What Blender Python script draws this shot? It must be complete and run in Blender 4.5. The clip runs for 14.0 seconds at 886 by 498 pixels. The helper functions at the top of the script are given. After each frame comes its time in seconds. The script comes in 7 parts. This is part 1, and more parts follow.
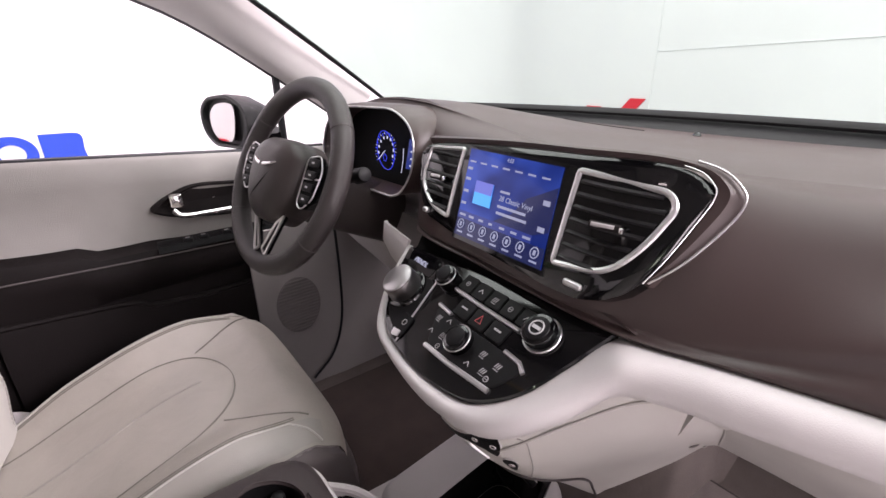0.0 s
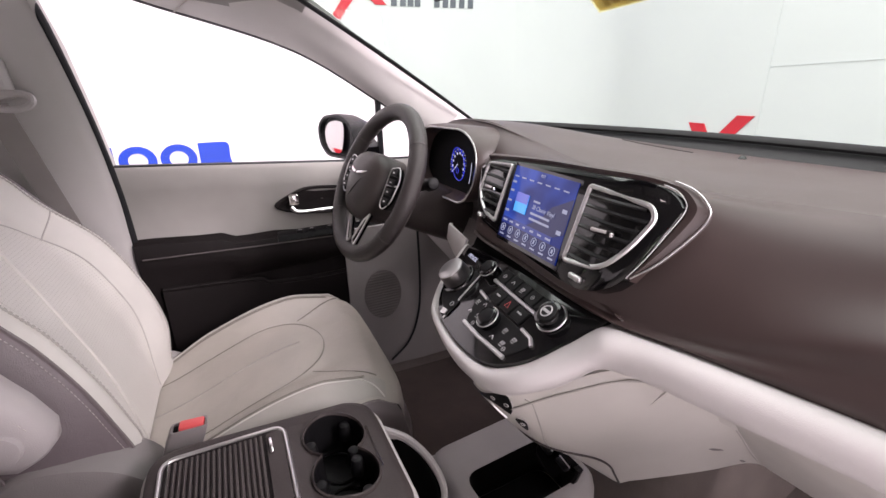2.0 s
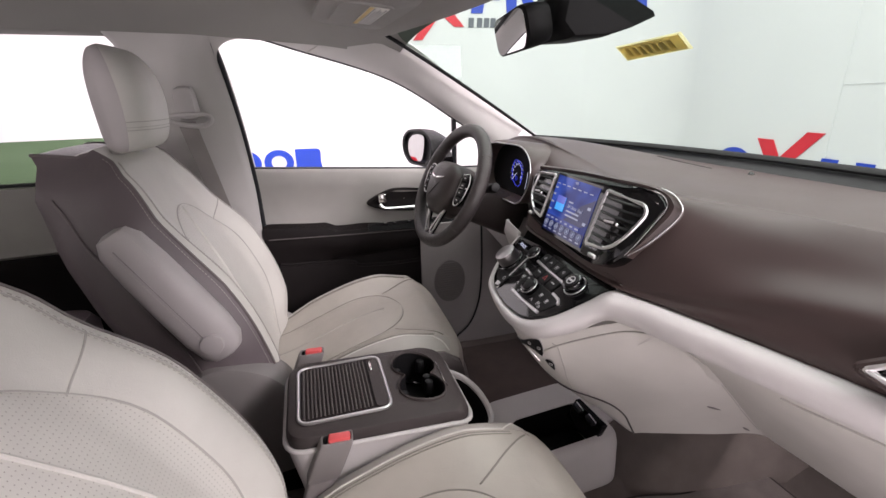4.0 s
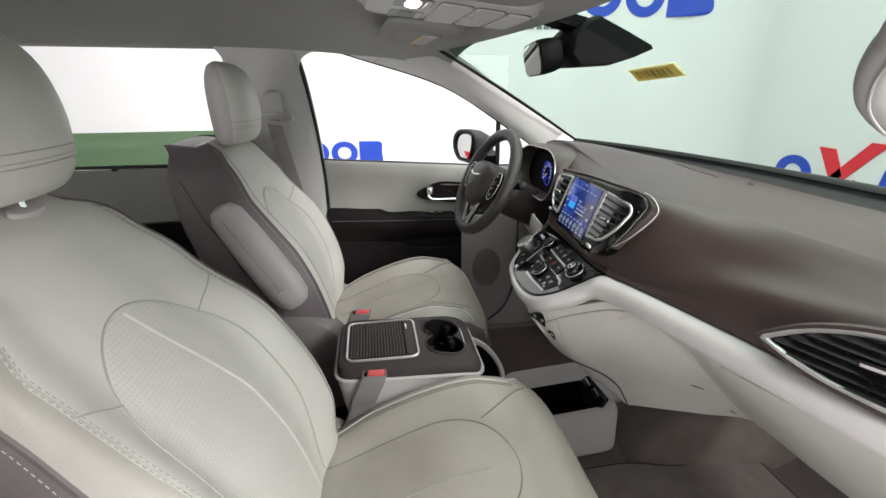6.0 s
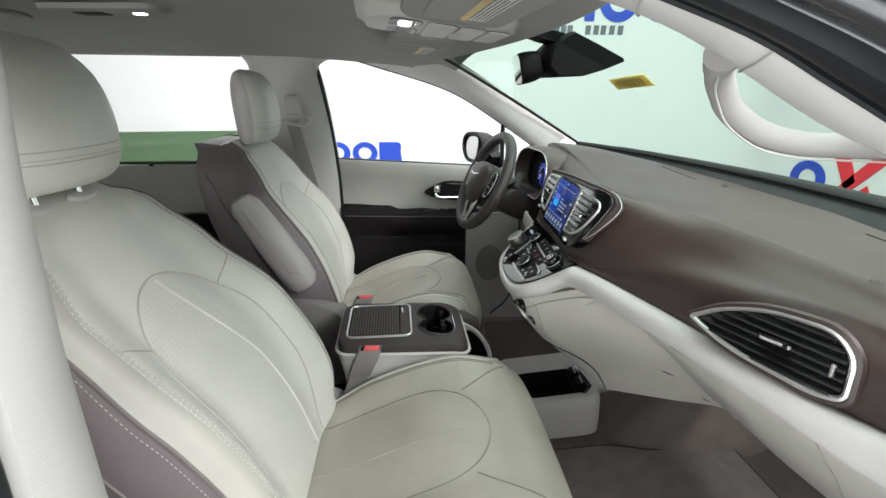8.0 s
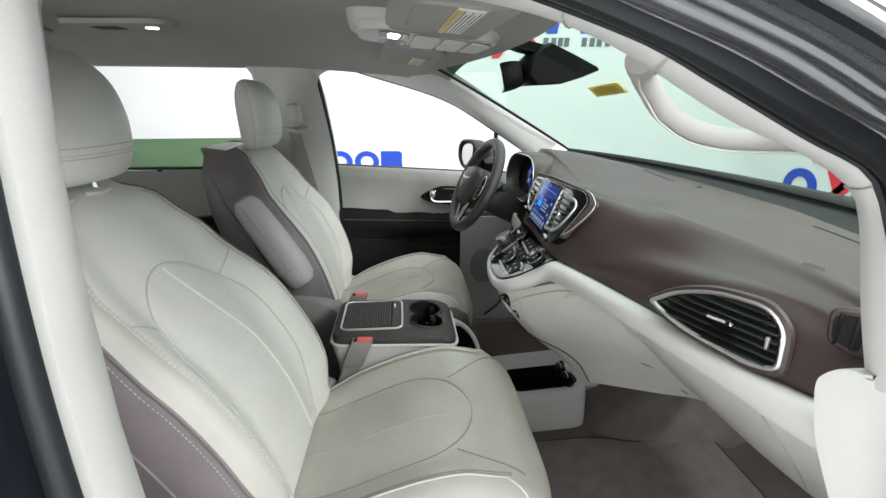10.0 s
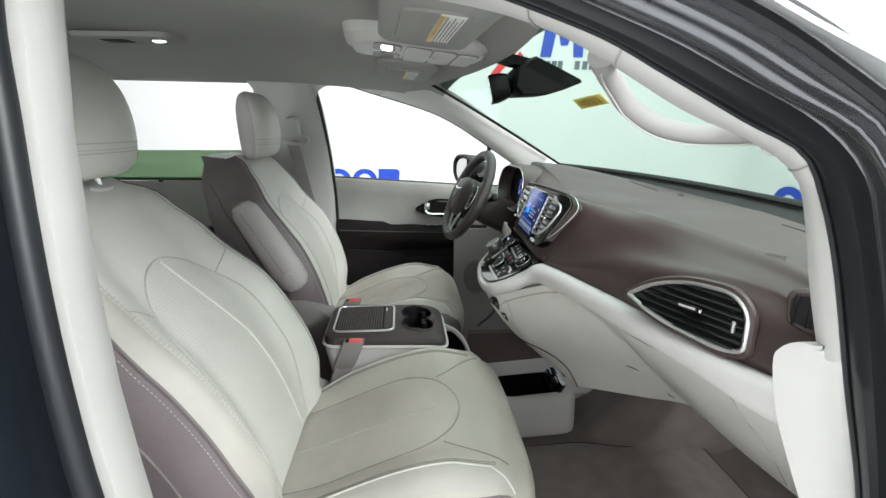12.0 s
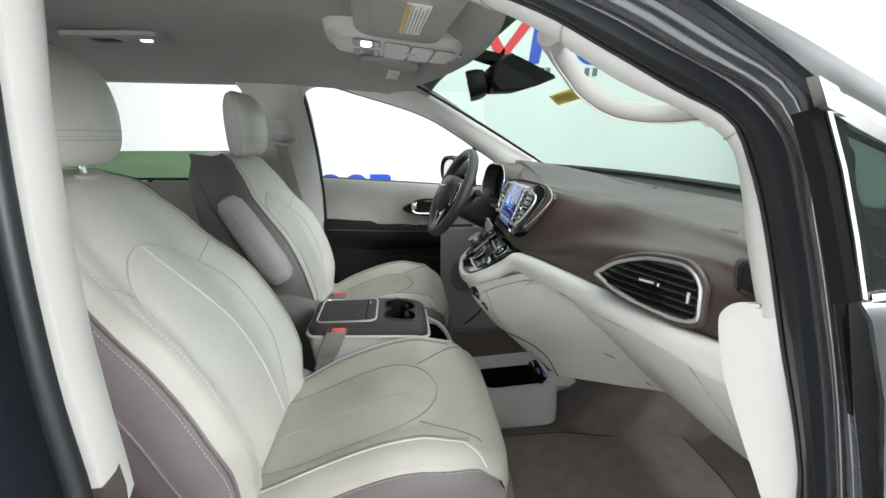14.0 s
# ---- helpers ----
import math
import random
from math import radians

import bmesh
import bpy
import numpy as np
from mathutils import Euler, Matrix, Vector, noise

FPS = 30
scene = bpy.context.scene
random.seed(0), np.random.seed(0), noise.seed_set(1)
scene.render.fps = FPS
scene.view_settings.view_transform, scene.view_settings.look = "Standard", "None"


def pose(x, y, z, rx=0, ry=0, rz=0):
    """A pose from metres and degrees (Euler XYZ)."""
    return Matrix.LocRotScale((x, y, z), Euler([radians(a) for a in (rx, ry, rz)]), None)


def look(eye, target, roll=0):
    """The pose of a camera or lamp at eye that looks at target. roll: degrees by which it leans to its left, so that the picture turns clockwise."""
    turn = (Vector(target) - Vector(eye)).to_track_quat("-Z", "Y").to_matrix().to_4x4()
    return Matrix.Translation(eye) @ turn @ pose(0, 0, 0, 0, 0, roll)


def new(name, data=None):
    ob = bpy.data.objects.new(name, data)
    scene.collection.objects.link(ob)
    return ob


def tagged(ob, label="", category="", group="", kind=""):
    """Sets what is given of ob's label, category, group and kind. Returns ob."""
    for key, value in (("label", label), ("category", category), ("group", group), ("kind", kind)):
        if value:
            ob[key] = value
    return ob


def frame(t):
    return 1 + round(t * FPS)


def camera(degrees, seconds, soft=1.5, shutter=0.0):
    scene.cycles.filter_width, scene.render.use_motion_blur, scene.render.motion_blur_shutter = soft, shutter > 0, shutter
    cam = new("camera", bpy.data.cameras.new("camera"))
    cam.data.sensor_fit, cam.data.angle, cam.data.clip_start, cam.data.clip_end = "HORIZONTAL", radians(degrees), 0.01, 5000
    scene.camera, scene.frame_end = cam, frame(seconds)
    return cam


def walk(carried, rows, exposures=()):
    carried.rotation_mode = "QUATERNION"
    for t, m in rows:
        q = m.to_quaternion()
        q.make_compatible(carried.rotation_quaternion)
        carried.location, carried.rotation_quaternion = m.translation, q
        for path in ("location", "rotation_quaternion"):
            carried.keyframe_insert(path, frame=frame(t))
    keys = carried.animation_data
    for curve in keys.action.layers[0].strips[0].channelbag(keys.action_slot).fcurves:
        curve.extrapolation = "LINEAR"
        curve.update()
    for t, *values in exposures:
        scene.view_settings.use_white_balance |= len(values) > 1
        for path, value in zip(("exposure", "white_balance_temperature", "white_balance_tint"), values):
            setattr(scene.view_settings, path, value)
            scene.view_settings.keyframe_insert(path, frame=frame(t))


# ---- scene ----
cam = camera(88.71, 14.0)
# seconds, eye, yaw to the left of straight ahead, pitch up, lean
PATH = [
    (0, (0.381, 0.176, 1.361), 57.030, -21.764, -0.761),
    (0.5, (0.415, 0.173, 1.370), 59.875, -21.577, -1.083),
    (1, (0.448, 0.178, 1.372), 63.245, -20.990, -1.131),
    (1.5, (0.489, 0.180, 1.379), 66.785, -20.610, -1.359),
    (2, (0.542, 0.178, 1.388), 70.054, -20.044, -1.376),
    (2.5, (0.606, 0.158, 1.389), 72.822, -19.342, -1.284),
    (3, (0.678, 0.143, 1.407), 75.030, -18.958, -1.447),
    (3.5, (0.743, 0.128, 1.420), 76.771, -18.766, -1.330),
    (4, (0.793, 0.107, 1.429), 78.626, -18.827, -1.280),
    (6.5, (1.043, 0.159, 1.477), 87.397, -19.568, -0.070),
    (7, (1.075, 0.182, 1.478), 88.329, -19.493, -0.142),
    (7.5, (1.099, 0.203, 1.483), 88.884, -19.498, 0.054),
    (8, (1.123, 0.214, 1.485), 89.218, -19.351, 0.171),
    (10.5, (1.216, 0.262, 1.466), 89.819, -17.391, 0.154),
    (11, (1.229, 0.265, 1.456), 89.717, -16.648, 0.298),
    (11.5, (1.240, 0.268, 1.446), 89.611, -15.951, 0.381),
    (12, (1.252, 0.277, 1.438), 89.650, -15.251, 0.468),
    (12.5, (1.261, 0.283, 1.433), 89.590, -14.744, 0.438),
    (13, (1.273, 0.292, 1.421), 89.503, -14.297, 0.479),
    (13.5, (1.281, 0.308, 1.409), 89.342, -14.091, 0.384),
    (14, (1.295, 0.319, 1.397), 89.105, -14.034, 0.249),
]


def carried_pose(eye, yaw, pitch, lean):
    return Matrix.Translation(eye) @ pose(0, 0, 0, 90 + pitch, 0, yaw) @ pose(0, 0, 0, 0, 0, lean)
walk(cam, [(t, carried_pose(eye, yaw, pitch, lean)) for t, eye, yaw, pitch, lean in PATH],
     exposures=[(0.0, 0.39, 6750, 31), (3.0, 0.27, 6800, 30), (6.5, 0.07, 6550, 9), (10.5, 0.15, 6350, 5), (14.0, 0.13, 6350, 5)])

# ---- studio light ----
world = bpy.data.worlds.new("studio_air")
scene.world = world
world.use_nodes = True
world.node_tree.nodes["Background"].inputs[0].default_value = (1.0, 1.0, 1.0, 1)
world.node_tree.nodes["Background"].inputs[1].default_value = 0.45


def area_lamp(name, at, target, width, depth, watts, colour=(1, 1, 1)):
    data = bpy.data.lights.new(name, "AREA")
    data.shape, data.size, data.size_y, data.energy, data.color = "RECTANGLE", width, depth, watts, colour
    ob = new(name, data)
    ob.matrix_world = look(at, target)
    return ob


area_lamp("studio_ceiling_light", (0.0, 0.4, 3.25), (0.0, 0.4, 0.0), 5.0, 4.6, 282)
area_lamp("studio_side_light", (3.2, -1.7, 0.95), (0.3, 0.7, 0.85), 2.8, 1.5, 90)
area_lamp("studio_front_light", (2.5, 2.45, 2.7), (0.8, 0.0, 1.15), 2.0, 0.9, 195)

# ---- materials ----


def mat(name, colour, rough=0.5, metal=0.0, spec=0.5, grain=0.0, grain_scale=400.0, vary=0.08, vary_scale=9.0, coat=0.0, sheen=0.0, cells=False, crease=0.0):
    """A procedural surface: broad and fine variation of colour and gloss, and a fine relief."""
    m = bpy.data.materials.new(name)
    m.use_nodes = True
    nt = m.node_tree
    b = nt.nodes["Principled BSDF"]
    b.inputs["Metallic"].default_value = metal
    b.inputs["Specular IOR Level"].default_value = spec
    b.inputs["Coat Weight"].default_value = coat
    b.inputs["Coat Roughness"].default_value = 0.04
    b.inputs["Sheen Weight"].default_value = sheen
    co = nt.nodes.new("ShaderNodeTexCoord")
    broad = nt.nodes.new("ShaderNodeTexNoise")
    broad.inputs["Scale"].default_value = vary_scale
    broad.inputs["Detail"].default_value = 6.0
    nt.links.new(co.outputs["Object"], broad.inputs["Vector"])
    ramp = nt.nodes.new("ShaderNodeMapRange")
    ramp.inputs["To Min"].default_value, ramp.inputs["To Max"].default_value = 1 - vary, 1 + vary
    ramp.inputs["From Min"].default_value, ramp.inputs["From Max"].default_value = 0.3, 0.7
    nt.links.new(broad.outputs["Fac"], ramp.inputs["Value"])
    mul = nt.nodes.new("ShaderNodeVectorMath")
    mul.operation = "SCALE"
    mul.inputs[0].default_value = colour
    nt.links.new(ramp.outputs["Result"], mul.inputs["Scale"])
    nt.links.new(mul.outputs["Vector"], b.inputs["Base Color"])
    r2 = nt.nodes.new("ShaderNodeMapRange")
    r2.inputs["To Min"].default_value, r2.inputs["To Max"].default_value = max(0.0, rough * (1 - vary)), min(1.0, rough * (1 + vary))
    r2.inputs["From Min"].default_value, r2.inputs["From Max"].default_value = 0.3, 0.7
    nt.links.new(broad.outputs["Fac"], r2.inputs["Value"])
    nt.links.new(r2.outputs["Result"], b.inputs["Roughness"])
    if grain:
        if cells:
            fine = nt.nodes.new("ShaderNodeTexVoronoi")
            fine.inputs["Scale"].default_value = grain_scale
            out = fine.outputs["Distance"]
        else:
            fine = nt.nodes.new("ShaderNodeTexNoise")
            fine.inputs["Scale"].default_value = grain_scale
            fine.inputs["Detail"].default_value = 3.0
            out = fine.outputs["Fac"]
        nt.links.new(co.outputs["Object"], fine.inputs["Vector"])
        bump = nt.nodes.new("ShaderNodeBump")
        bump.inputs["Strength"].default_value = grain
        bump.inputs["Distance"].default_value = 0.002
        nt.links.new(out, bump.inputs["Height"])
        nt.links.new(bump.outputs["Normal"], b.inputs["Normal"])
        if crease:
            soft = nt.nodes.new("ShaderNodeTexNoise")
            soft.inputs["Scale"].default_value = 26.0
            soft.inputs["Detail"].default_value = 4.0
            soft.inputs["Distortion"].default_value = 0.8
            nt.links.new(co.outputs["Object"], soft.inputs["Vector"])
            fold = nt.nodes.new("ShaderNodeBump")
            fold.inputs["Strength"].default_value = crease
            fold.inputs["Distance"].default_value = 0.006
            nt.links.new(soft.outputs["Fac"], fold.inputs["Height"])
            nt.links.new(fold.outputs["Normal"], bump.inputs["Normal"])
    return m


def dotted(base_name, name, pitch, radius):
    """A copy of a leather with rows of small punched holes."""
    m = bpy.data.materials[base_name].copy()
    m.name = name
    nt = m.node_tree
    b = nt.nodes["Principled BSDF"]
    co = nt.nodes.new("ShaderNodeTexCoord")
    sep = nt.nodes.new("ShaderNodeSeparateXYZ")
    nt.links.new(co.outputs["UV"], sep.inputs[0])
    parts = []
    for axis in ("X", "Y"):
        d = nt.nodes.new("ShaderNodeMath")
        d.operation = "DIVIDE"
        d.inputs[1].default_value = pitch
        nt.links.new(sep.outputs[axis], d.inputs[0])
        f = nt.nodes.new("ShaderNodeMath")
        f.operation = "FRACT"
        nt.links.new(d.outputs[0], f.inputs[0])
        s = nt.nodes.new("ShaderNodeMath")
        s.operation = "SUBTRACT"
        s.inputs[1].default_value = 0.5
        nt.links.new(f.outputs[0], s.inputs[0])
        p = nt.nodes.new("ShaderNodeMath")
        p.operation = "POWER"
        p.inputs[1].default_value = 2.0
        nt.links.new(s.outputs[0], p.inputs[0])
        parts.append(p)
    add = nt.nodes.new("ShaderNodeMath")
    nt.links.new(parts[0].outputs[0], add.inputs[0])
    nt.links.new(parts[1].outputs[0], add.inputs[1])
    less = nt.nodes.new("ShaderNodeMath")
    less.operation = "LESS_THAN"
    less.inputs[1].default_value = (radius / pitch) ** 2
    nt.links.new(add.outputs[0], less.inputs[0])
    mix = nt.nodes.new("ShaderNodeMix")
    mix.data_type = "RGBA"
    old = b.inputs["Base Color"].links[0].from_socket
    nt.links.new(less.outputs[0], mix.inputs["Factor"])
    nt.links.new(old, mix.inputs[6])
    mix.inputs[7].default_value = (0.38, 0.365, 0.335, 1)
    nt.links.new(mix.outputs[2], b.inputs["Base Color"])
    return m


def glow(name, colour, strength):
    m = bpy.data.materials.new(name)
    m.use_nodes = True
    b = m.node_tree.nodes["Principled BSDF"]
    b.inputs["Base Color"].default_value = (0.01, 0.01, 0.012, 1)
    b.inputs["Roughness"].default_value = 0.12
    b.inputs["Emission Color"].default_value = (*colour, 1)
    b.inputs["Emission Strength"].default_value = strength
    return m


def glass(name, tint, gloss=0.06):
    """A thin pane: clear or tinted, with a mirror-like sheen that grows at a flat angle."""
    m = bpy.data.materials.new(name)
    m.use_nodes = True
    nt = m.node_tree
    nt.nodes.remove(nt.nodes["Principled BSDF"])
    clear = nt.nodes.new("ShaderNodeBsdfTransparent")
    clear.inputs[0].default_value = (*tint, 1)
    shine = nt.nodes.new("ShaderNodeBsdfGlossy")
    shine.inputs["Roughness"].default_value = 0.01
    mix = nt.nodes.new("ShaderNodeMixShader")
    mix.inputs[0].default_value = gloss
    nt.links.new(clear.outputs[0], mix.inputs[1])
    nt.links.new(shine.outputs[0], mix.inputs[2])
    nt.links.new(mix.outputs[0], nt.nodes["Material Output"].inputs[0])
    return m


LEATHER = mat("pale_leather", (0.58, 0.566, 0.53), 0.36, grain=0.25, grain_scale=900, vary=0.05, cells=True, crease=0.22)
# cushion leather, a darker beige than the backrest cover
LEATHER_CUSHION = mat("pale_leather_seat", (0.39, 0.364, 0.322), 0.34, grain=0.25, grain_scale=900, vary=0.09, cells=True, crease=0.30)
# beige side leather, darkened further in colour where the side light falls
LEATHER_SIDE = mat("beige_shaded_leather", (0.36, 0.342, 0.312), 0.36, grain=0.25, grain_scale=900, vary=0.06, cells=True, crease=0.2)
PERF = dotted("pale_leather", "punched_leather", 0.0062, 0.0008)
TAUPE = mat("taupe_leather", (0.145, 0.121, 0.127), 0.32, grain=0.25, grain_scale=900, vary=0.06, cells=True, crease=0.2)
TAUPE_PALE = mat("pale_taupe_leather", (0.42, 0.392, 0.39), 0.42, grain=0.25, grain_scale=900, vary=0.06, cells=True)
BELLY = mat("beige_grey_plastic", (0.56, 0.54, 0.505), 0.5, grain=0.12, grain_scale=800, vary=0.05, cells=True)
# pale plastic darkened in colour for the shade below the dash
KICK = mat("shaded_kick_plastic", (0.28, 0.264, 0.26), 0.6, grain=0.3, grain_scale=800, vary=0.05, cells=True)
MAT_EDGE = mat("mat_binding", (0.052, 0.044, 0.041), 0.9, spec=0.1, grain=0.6, grain_scale=600)
GRILLE = mat("taupe_grille_plastic", (0.17, 0.155, 0.155), 0.6, grain=0.2, grain_scale=800)
WEB = mat("belt_webbing", (0.29, 0.27, 0.258), 0.7, grain=0.3, grain_scale=700)
THREAD = mat("thread", (0.46, 0.44, 0.41), 0.7)
PIPING = mat("taupe_piping", (0.15, 0.128, 0.128), 0.45)
SEAM_THREAD = mat("side_thread", (0.26, 0.24, 0.235), 0.7)
SEAM = mat("seam_fold", (0.40, 0.385, 0.36), 0.6)
SEAM_CUSHION = mat("seam_fold_seat", (0.20, 0.19, 0.165), 0.6)
TAUPE_MID = mat("mid_taupe_leather", (0.115, 0.100, 0.098), 0.42, grain=0.25, grain_scale=900, vary=0.06, cells=True)
SEAM_DARK = mat("seam_fold_dark", (0.07, 0.06, 0.058), 0.6)
DASH = mat("brown_dash_skin", (0.041, 0.0268, 0.0245), 0.40, spec=0.48, grain=0.10, grain_scale=1300, vary=0.05)
DASH_DARK = mat("dark_brown_plastic", (0.0125, 0.0100, 0.0100), 0.6, spec=0.15, grain=0.3, grain_scale=700, cells=True)
CONSOLE = mat("dark_brown_console_plastic", (0.042, 0.034, 0.033), 0.5, spec=0.35, grain=0.3, grain_scale=700, cells=True)
SLAT = mat("brown_tambour_slat", (0.062, 0.051, 0.049), 0.45, spec=0.4, grain=0.2, grain_scale=700)
SHELL = mat("mid_taupe_plastic", (0.20, 0.183, 0.18), 0.45, grain=0.25, grain_scale=800, vary=0.05, cells=True)
PALE = mat("pale_grey_plastic", (0.52, 0.50, 0.49), 0.5, grain=0.12, grain_scale=800, vary=0.04, cells=True)
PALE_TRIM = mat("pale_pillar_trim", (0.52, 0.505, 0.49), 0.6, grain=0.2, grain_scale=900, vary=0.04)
DOOR_PALE = mat("pale_door_skin", (0.33, 0.318, 0.298), 0.55, grain=0.35, grain_scale=700, vary=0.06, cells=True)
CARPET = mat("brown_carpet", (0.122, 0.102, 0.093), 0.95, spec=0.1, grain=0.9, grain_scale=500, vary=0.16, vary_scale=14, sheen=0.15)
MAT_PILE = mat("carpet_mat_pile", (0.165, 0.142, 0.131), 0.95, spec=0.1, grain=1.0, grain_scale=420, vary=0.14, vary_scale=20, sheen=0.15)
# brown carpet darkened in colour for the shade of the driver footwell
MAT_SHADED = mat("shaded_mat_carpet", (0.058, 0.043, 0.039), 0.95, spec=0.1, grain=1.0, grain_scale=420, vary=0.16, vary_scale=18, sheen=0.1)
LINER = mat("grey_headliner_cloth", (0.28, 0.273, 0.26), 0.92, grain=0.3, grain_scale=900, vary=0.03)
SOOT = mat("matt_black_plastic", (0.003, 0.003, 0.003), 0.6, spec=0.08, grain=0.15, grain_scale=900)
BLACK = mat("black_plastic", (0.005, 0.005, 0.0055), 0.45, spec=0.22, grain=0.2, grain_scale=900)
PIANO = mat("gloss_black_panel", (0.003, 0.003, 0.0035), 0.07, spec=0.4, coat=0.5, vary=0.02)
VENT = mat("satin_black_slat", (0.009, 0.009, 0.0095), 0.36, spec=0.4, grain=0.1, grain_scale=900)
RUBBER = mat("black_rubber", (0.011, 0.012, 0.014), 0.40, spec=0.3, grain=0.06, grain_scale=900)
CHROME = mat("chrome", (0.80, 0.79, 0.79), 0.13, metal=1.0, vary=0.03)
KNOB_SIDE = mat("dark_satin_metal", (0.22, 0.21, 0.21), 0.34, metal=1.0, vary=0.04)
SATIN = mat("satin_silver", (0.74, 0.73, 0.73), 0.36, metal=1.0, vary=0.04)
PAINT = mat("dark_grey_metallic_paint", (0.022, 0.024, 0.029), 0.24, metal=0.5, coat=0.9, vary=0.05)
SILVER_PAINT = mat("silver_body_paint", (0.52, 0.53, 0.54), 0.30, coat=0.6, vary=0.04)
PAD = mat("dark_taupe_pad", (0.036, 0.029, 0.027), 0.45, spec=0.45, grain=0.2, grain_scale=1000, vary=0.05)
# body paint twice: near black for the shaded jamb, lightened for the lit one
PAINT_SHADE = mat("shaded_jamb_paint", (0.006, 0.008, 0.0115), 0.42, metal=0.2, spec=0.12, coat=0.02, vary=0.10)
PAINT_JAMB = mat("lightened_jamb_paint", (0.135, 0.137, 0.147), 0.22, metal=0.8, coat=0.6, vary=0.10)
WHEEL_SKIN = mat("dark_wheel_leather", (0.030, 0.025, 0.024), 0.36, grain=0.4, grain_scale=900, cells=True)
RED = mat("red_button", (0.72, 0.10, 0.10), 0.4)
MARK = mat("pale_mark", (0.55, 0.55, 0.56), 0.5)
PAPER = mat("label_paper", (0.75, 0.74, 0.70), 0.7)
YELLOW = mat("yellow_label", (0.88, 0.75, 0.44), 0.7)


def thin_paper(m, share):
    """Lets part of the light through a thin sheet, scattered."""
    nt = m.node_tree
    b = nt.nodes["Principled BSDF"]
    tr = nt.nodes.new("ShaderNodeBsdfTranslucent")
    nt.links.new(b.inputs["Base Color"].links[0].from_socket, tr.inputs["Color"])
    mix = nt.nodes.new("ShaderNodeMixShader")
    mix.inputs[0].default_value = share
    nt.links.new(b.outputs[0], mix.inputs[1])
    nt.links.new(tr.outputs[0], mix.inputs[2])
    nt.links.new(mix.outputs[0], nt.nodes["Material Output"].inputs[0])


thin_paper(YELLOW, 0.6)
TAG_PAPER = mat("tag_paper", (0.85, 0.80, 0.62), 0.7)
thin_paper(TAG_PAPER, 0.7)
TAG_INK = mat("tag_ink", (0.74, 0.61, 0.30), 0.8)
thin_paper(TAG_INK, 0.6)
# pale pillar trim again, shaded in colour for the pillar facing the side light
PILLAR_TRIM = mat("shaded_pillar_trim", (0.36, 0.35, 0.338), 0.6, grain=0.2, grain_scale=900, vary=0.04)
OVERHEAD = mat("grey_overhead_plastic", (0.45, 0.437, 0.42), 0.5, grain=0.2, grain_scale=900, vary=0.04)
# pale trim plastic darkened in colour to offset the lamps on the handle
HANDLE = mat("toned_down_handle_plastic", (0.27, 0.257, 0.252), 0.8, grain=0.2, grain_scale=900, vary=0.04)
WALL = mat("white_studio_wall", (0.67, 0.67, 0.67), 0.8, grain=0.1, grain_scale=60, vary=0.02, vary_scale=2)
WALL_SEAM = mat("studio_wall_seam", (0.67, 0.68, 0.68), 0.8)
FLOOR = mat("pale_studio_floor", (0.66, 0.66, 0.66), 0.5, grain=0.1, grain_scale=80, vary=0.06, vary_scale=3)
BLUE = mat("blue_sign", (0.004, 0.045, 0.42), 0.5)
RED_SIGN = mat("red_sign", (0.62, 0.015, 0.03), 0.5)
GREY_SIGN = mat("grey_sign", (0.10, 0.11, 0.13), 0.5)
SHIELD = glass("windscreen_glass", (0.465, 0.57, 0.515), 0.006)
CLEAR = glass("door_glass", (0.97, 0.985, 0.98), 0.008)
PRIVACY = glass("privacy_glass", (0.40, 0.50, 0.38), 0.01)
SMOKED = glass("smoked_quarter_glass", (0.34, 0.42, 0.38), 0.03)
MIRROR = mat("mirror_silver", (0.85, 0.86, 0.87), 0.02, metal=1.0, vary=0.0)
DIM_MIRROR = mat("dimmed_mirror_silver", (0.58, 0.56, 0.56), 0.03, metal=1.0, vary=0.0)
LAMP_ON = glow("lit_lamp_lens", (1.0, 0.97, 0.92), 9.0)
BLUE_GLOW = glow("blue_gauge_light", (0.03, 0.06, 0.9), 0.8)
WHITE_GLOW = glow("white_gauge_light", (0.70, 0.80, 1.0), 0.6)
CYAN_GLOW = glow("cyan_cover_light", (0.03, 0.35, 0.85), 1.0)

# ---- mesh helpers ----


def V(*p):
    return Vector(p)


def part(name, bm, material, parent=None, label="", smooth=True, auto=40):
    """Links a bmesh as one mesh object; below parent where one is given."""
    me = bpy.data.meshes.new(name)
    bmesh.ops.recalc_face_normals(bm, faces=bm.faces[:])
    for f in bm.faces:
        f.smooth = smooth
    if smooth and auto:
        for e in bm.edges:
            e.smooth = not (len(e.link_faces) == 2 and e.calc_face_angle(0) > radians(auto))
    bm.to_mesh(me)
    bm.free()
    if isinstance(material, (list, tuple)):
        for m in material:
            me.materials.append(m)
    else:
        me.materials.append(material)
    ob = new(name, me)
    if parent is not None:
        ob.parent = parent
        ob.matrix_parent_inverse = Matrix.Translation(parent_base(parent)).inverted()
    if label:
        ob["label"] = label
    return ob


BASES = {}


def parent_base(ob):
    return BASES.get(ob.name, Vector((0, 0, 0)))


def thing(name, at, label, category, group="", kind=""):
    ob = new(name)
    ob.empty_display_size = 0.05
    ob.location = at
    BASES[ob.name] = Vector(at)
    return tagged(ob, label, category, group, kind)


def structure(name, bm, material, label, category="", smooth=True):
    return tagged(part(name, bm, material, smooth=smooth), label, category or name.split("_")[0], kind="structure")


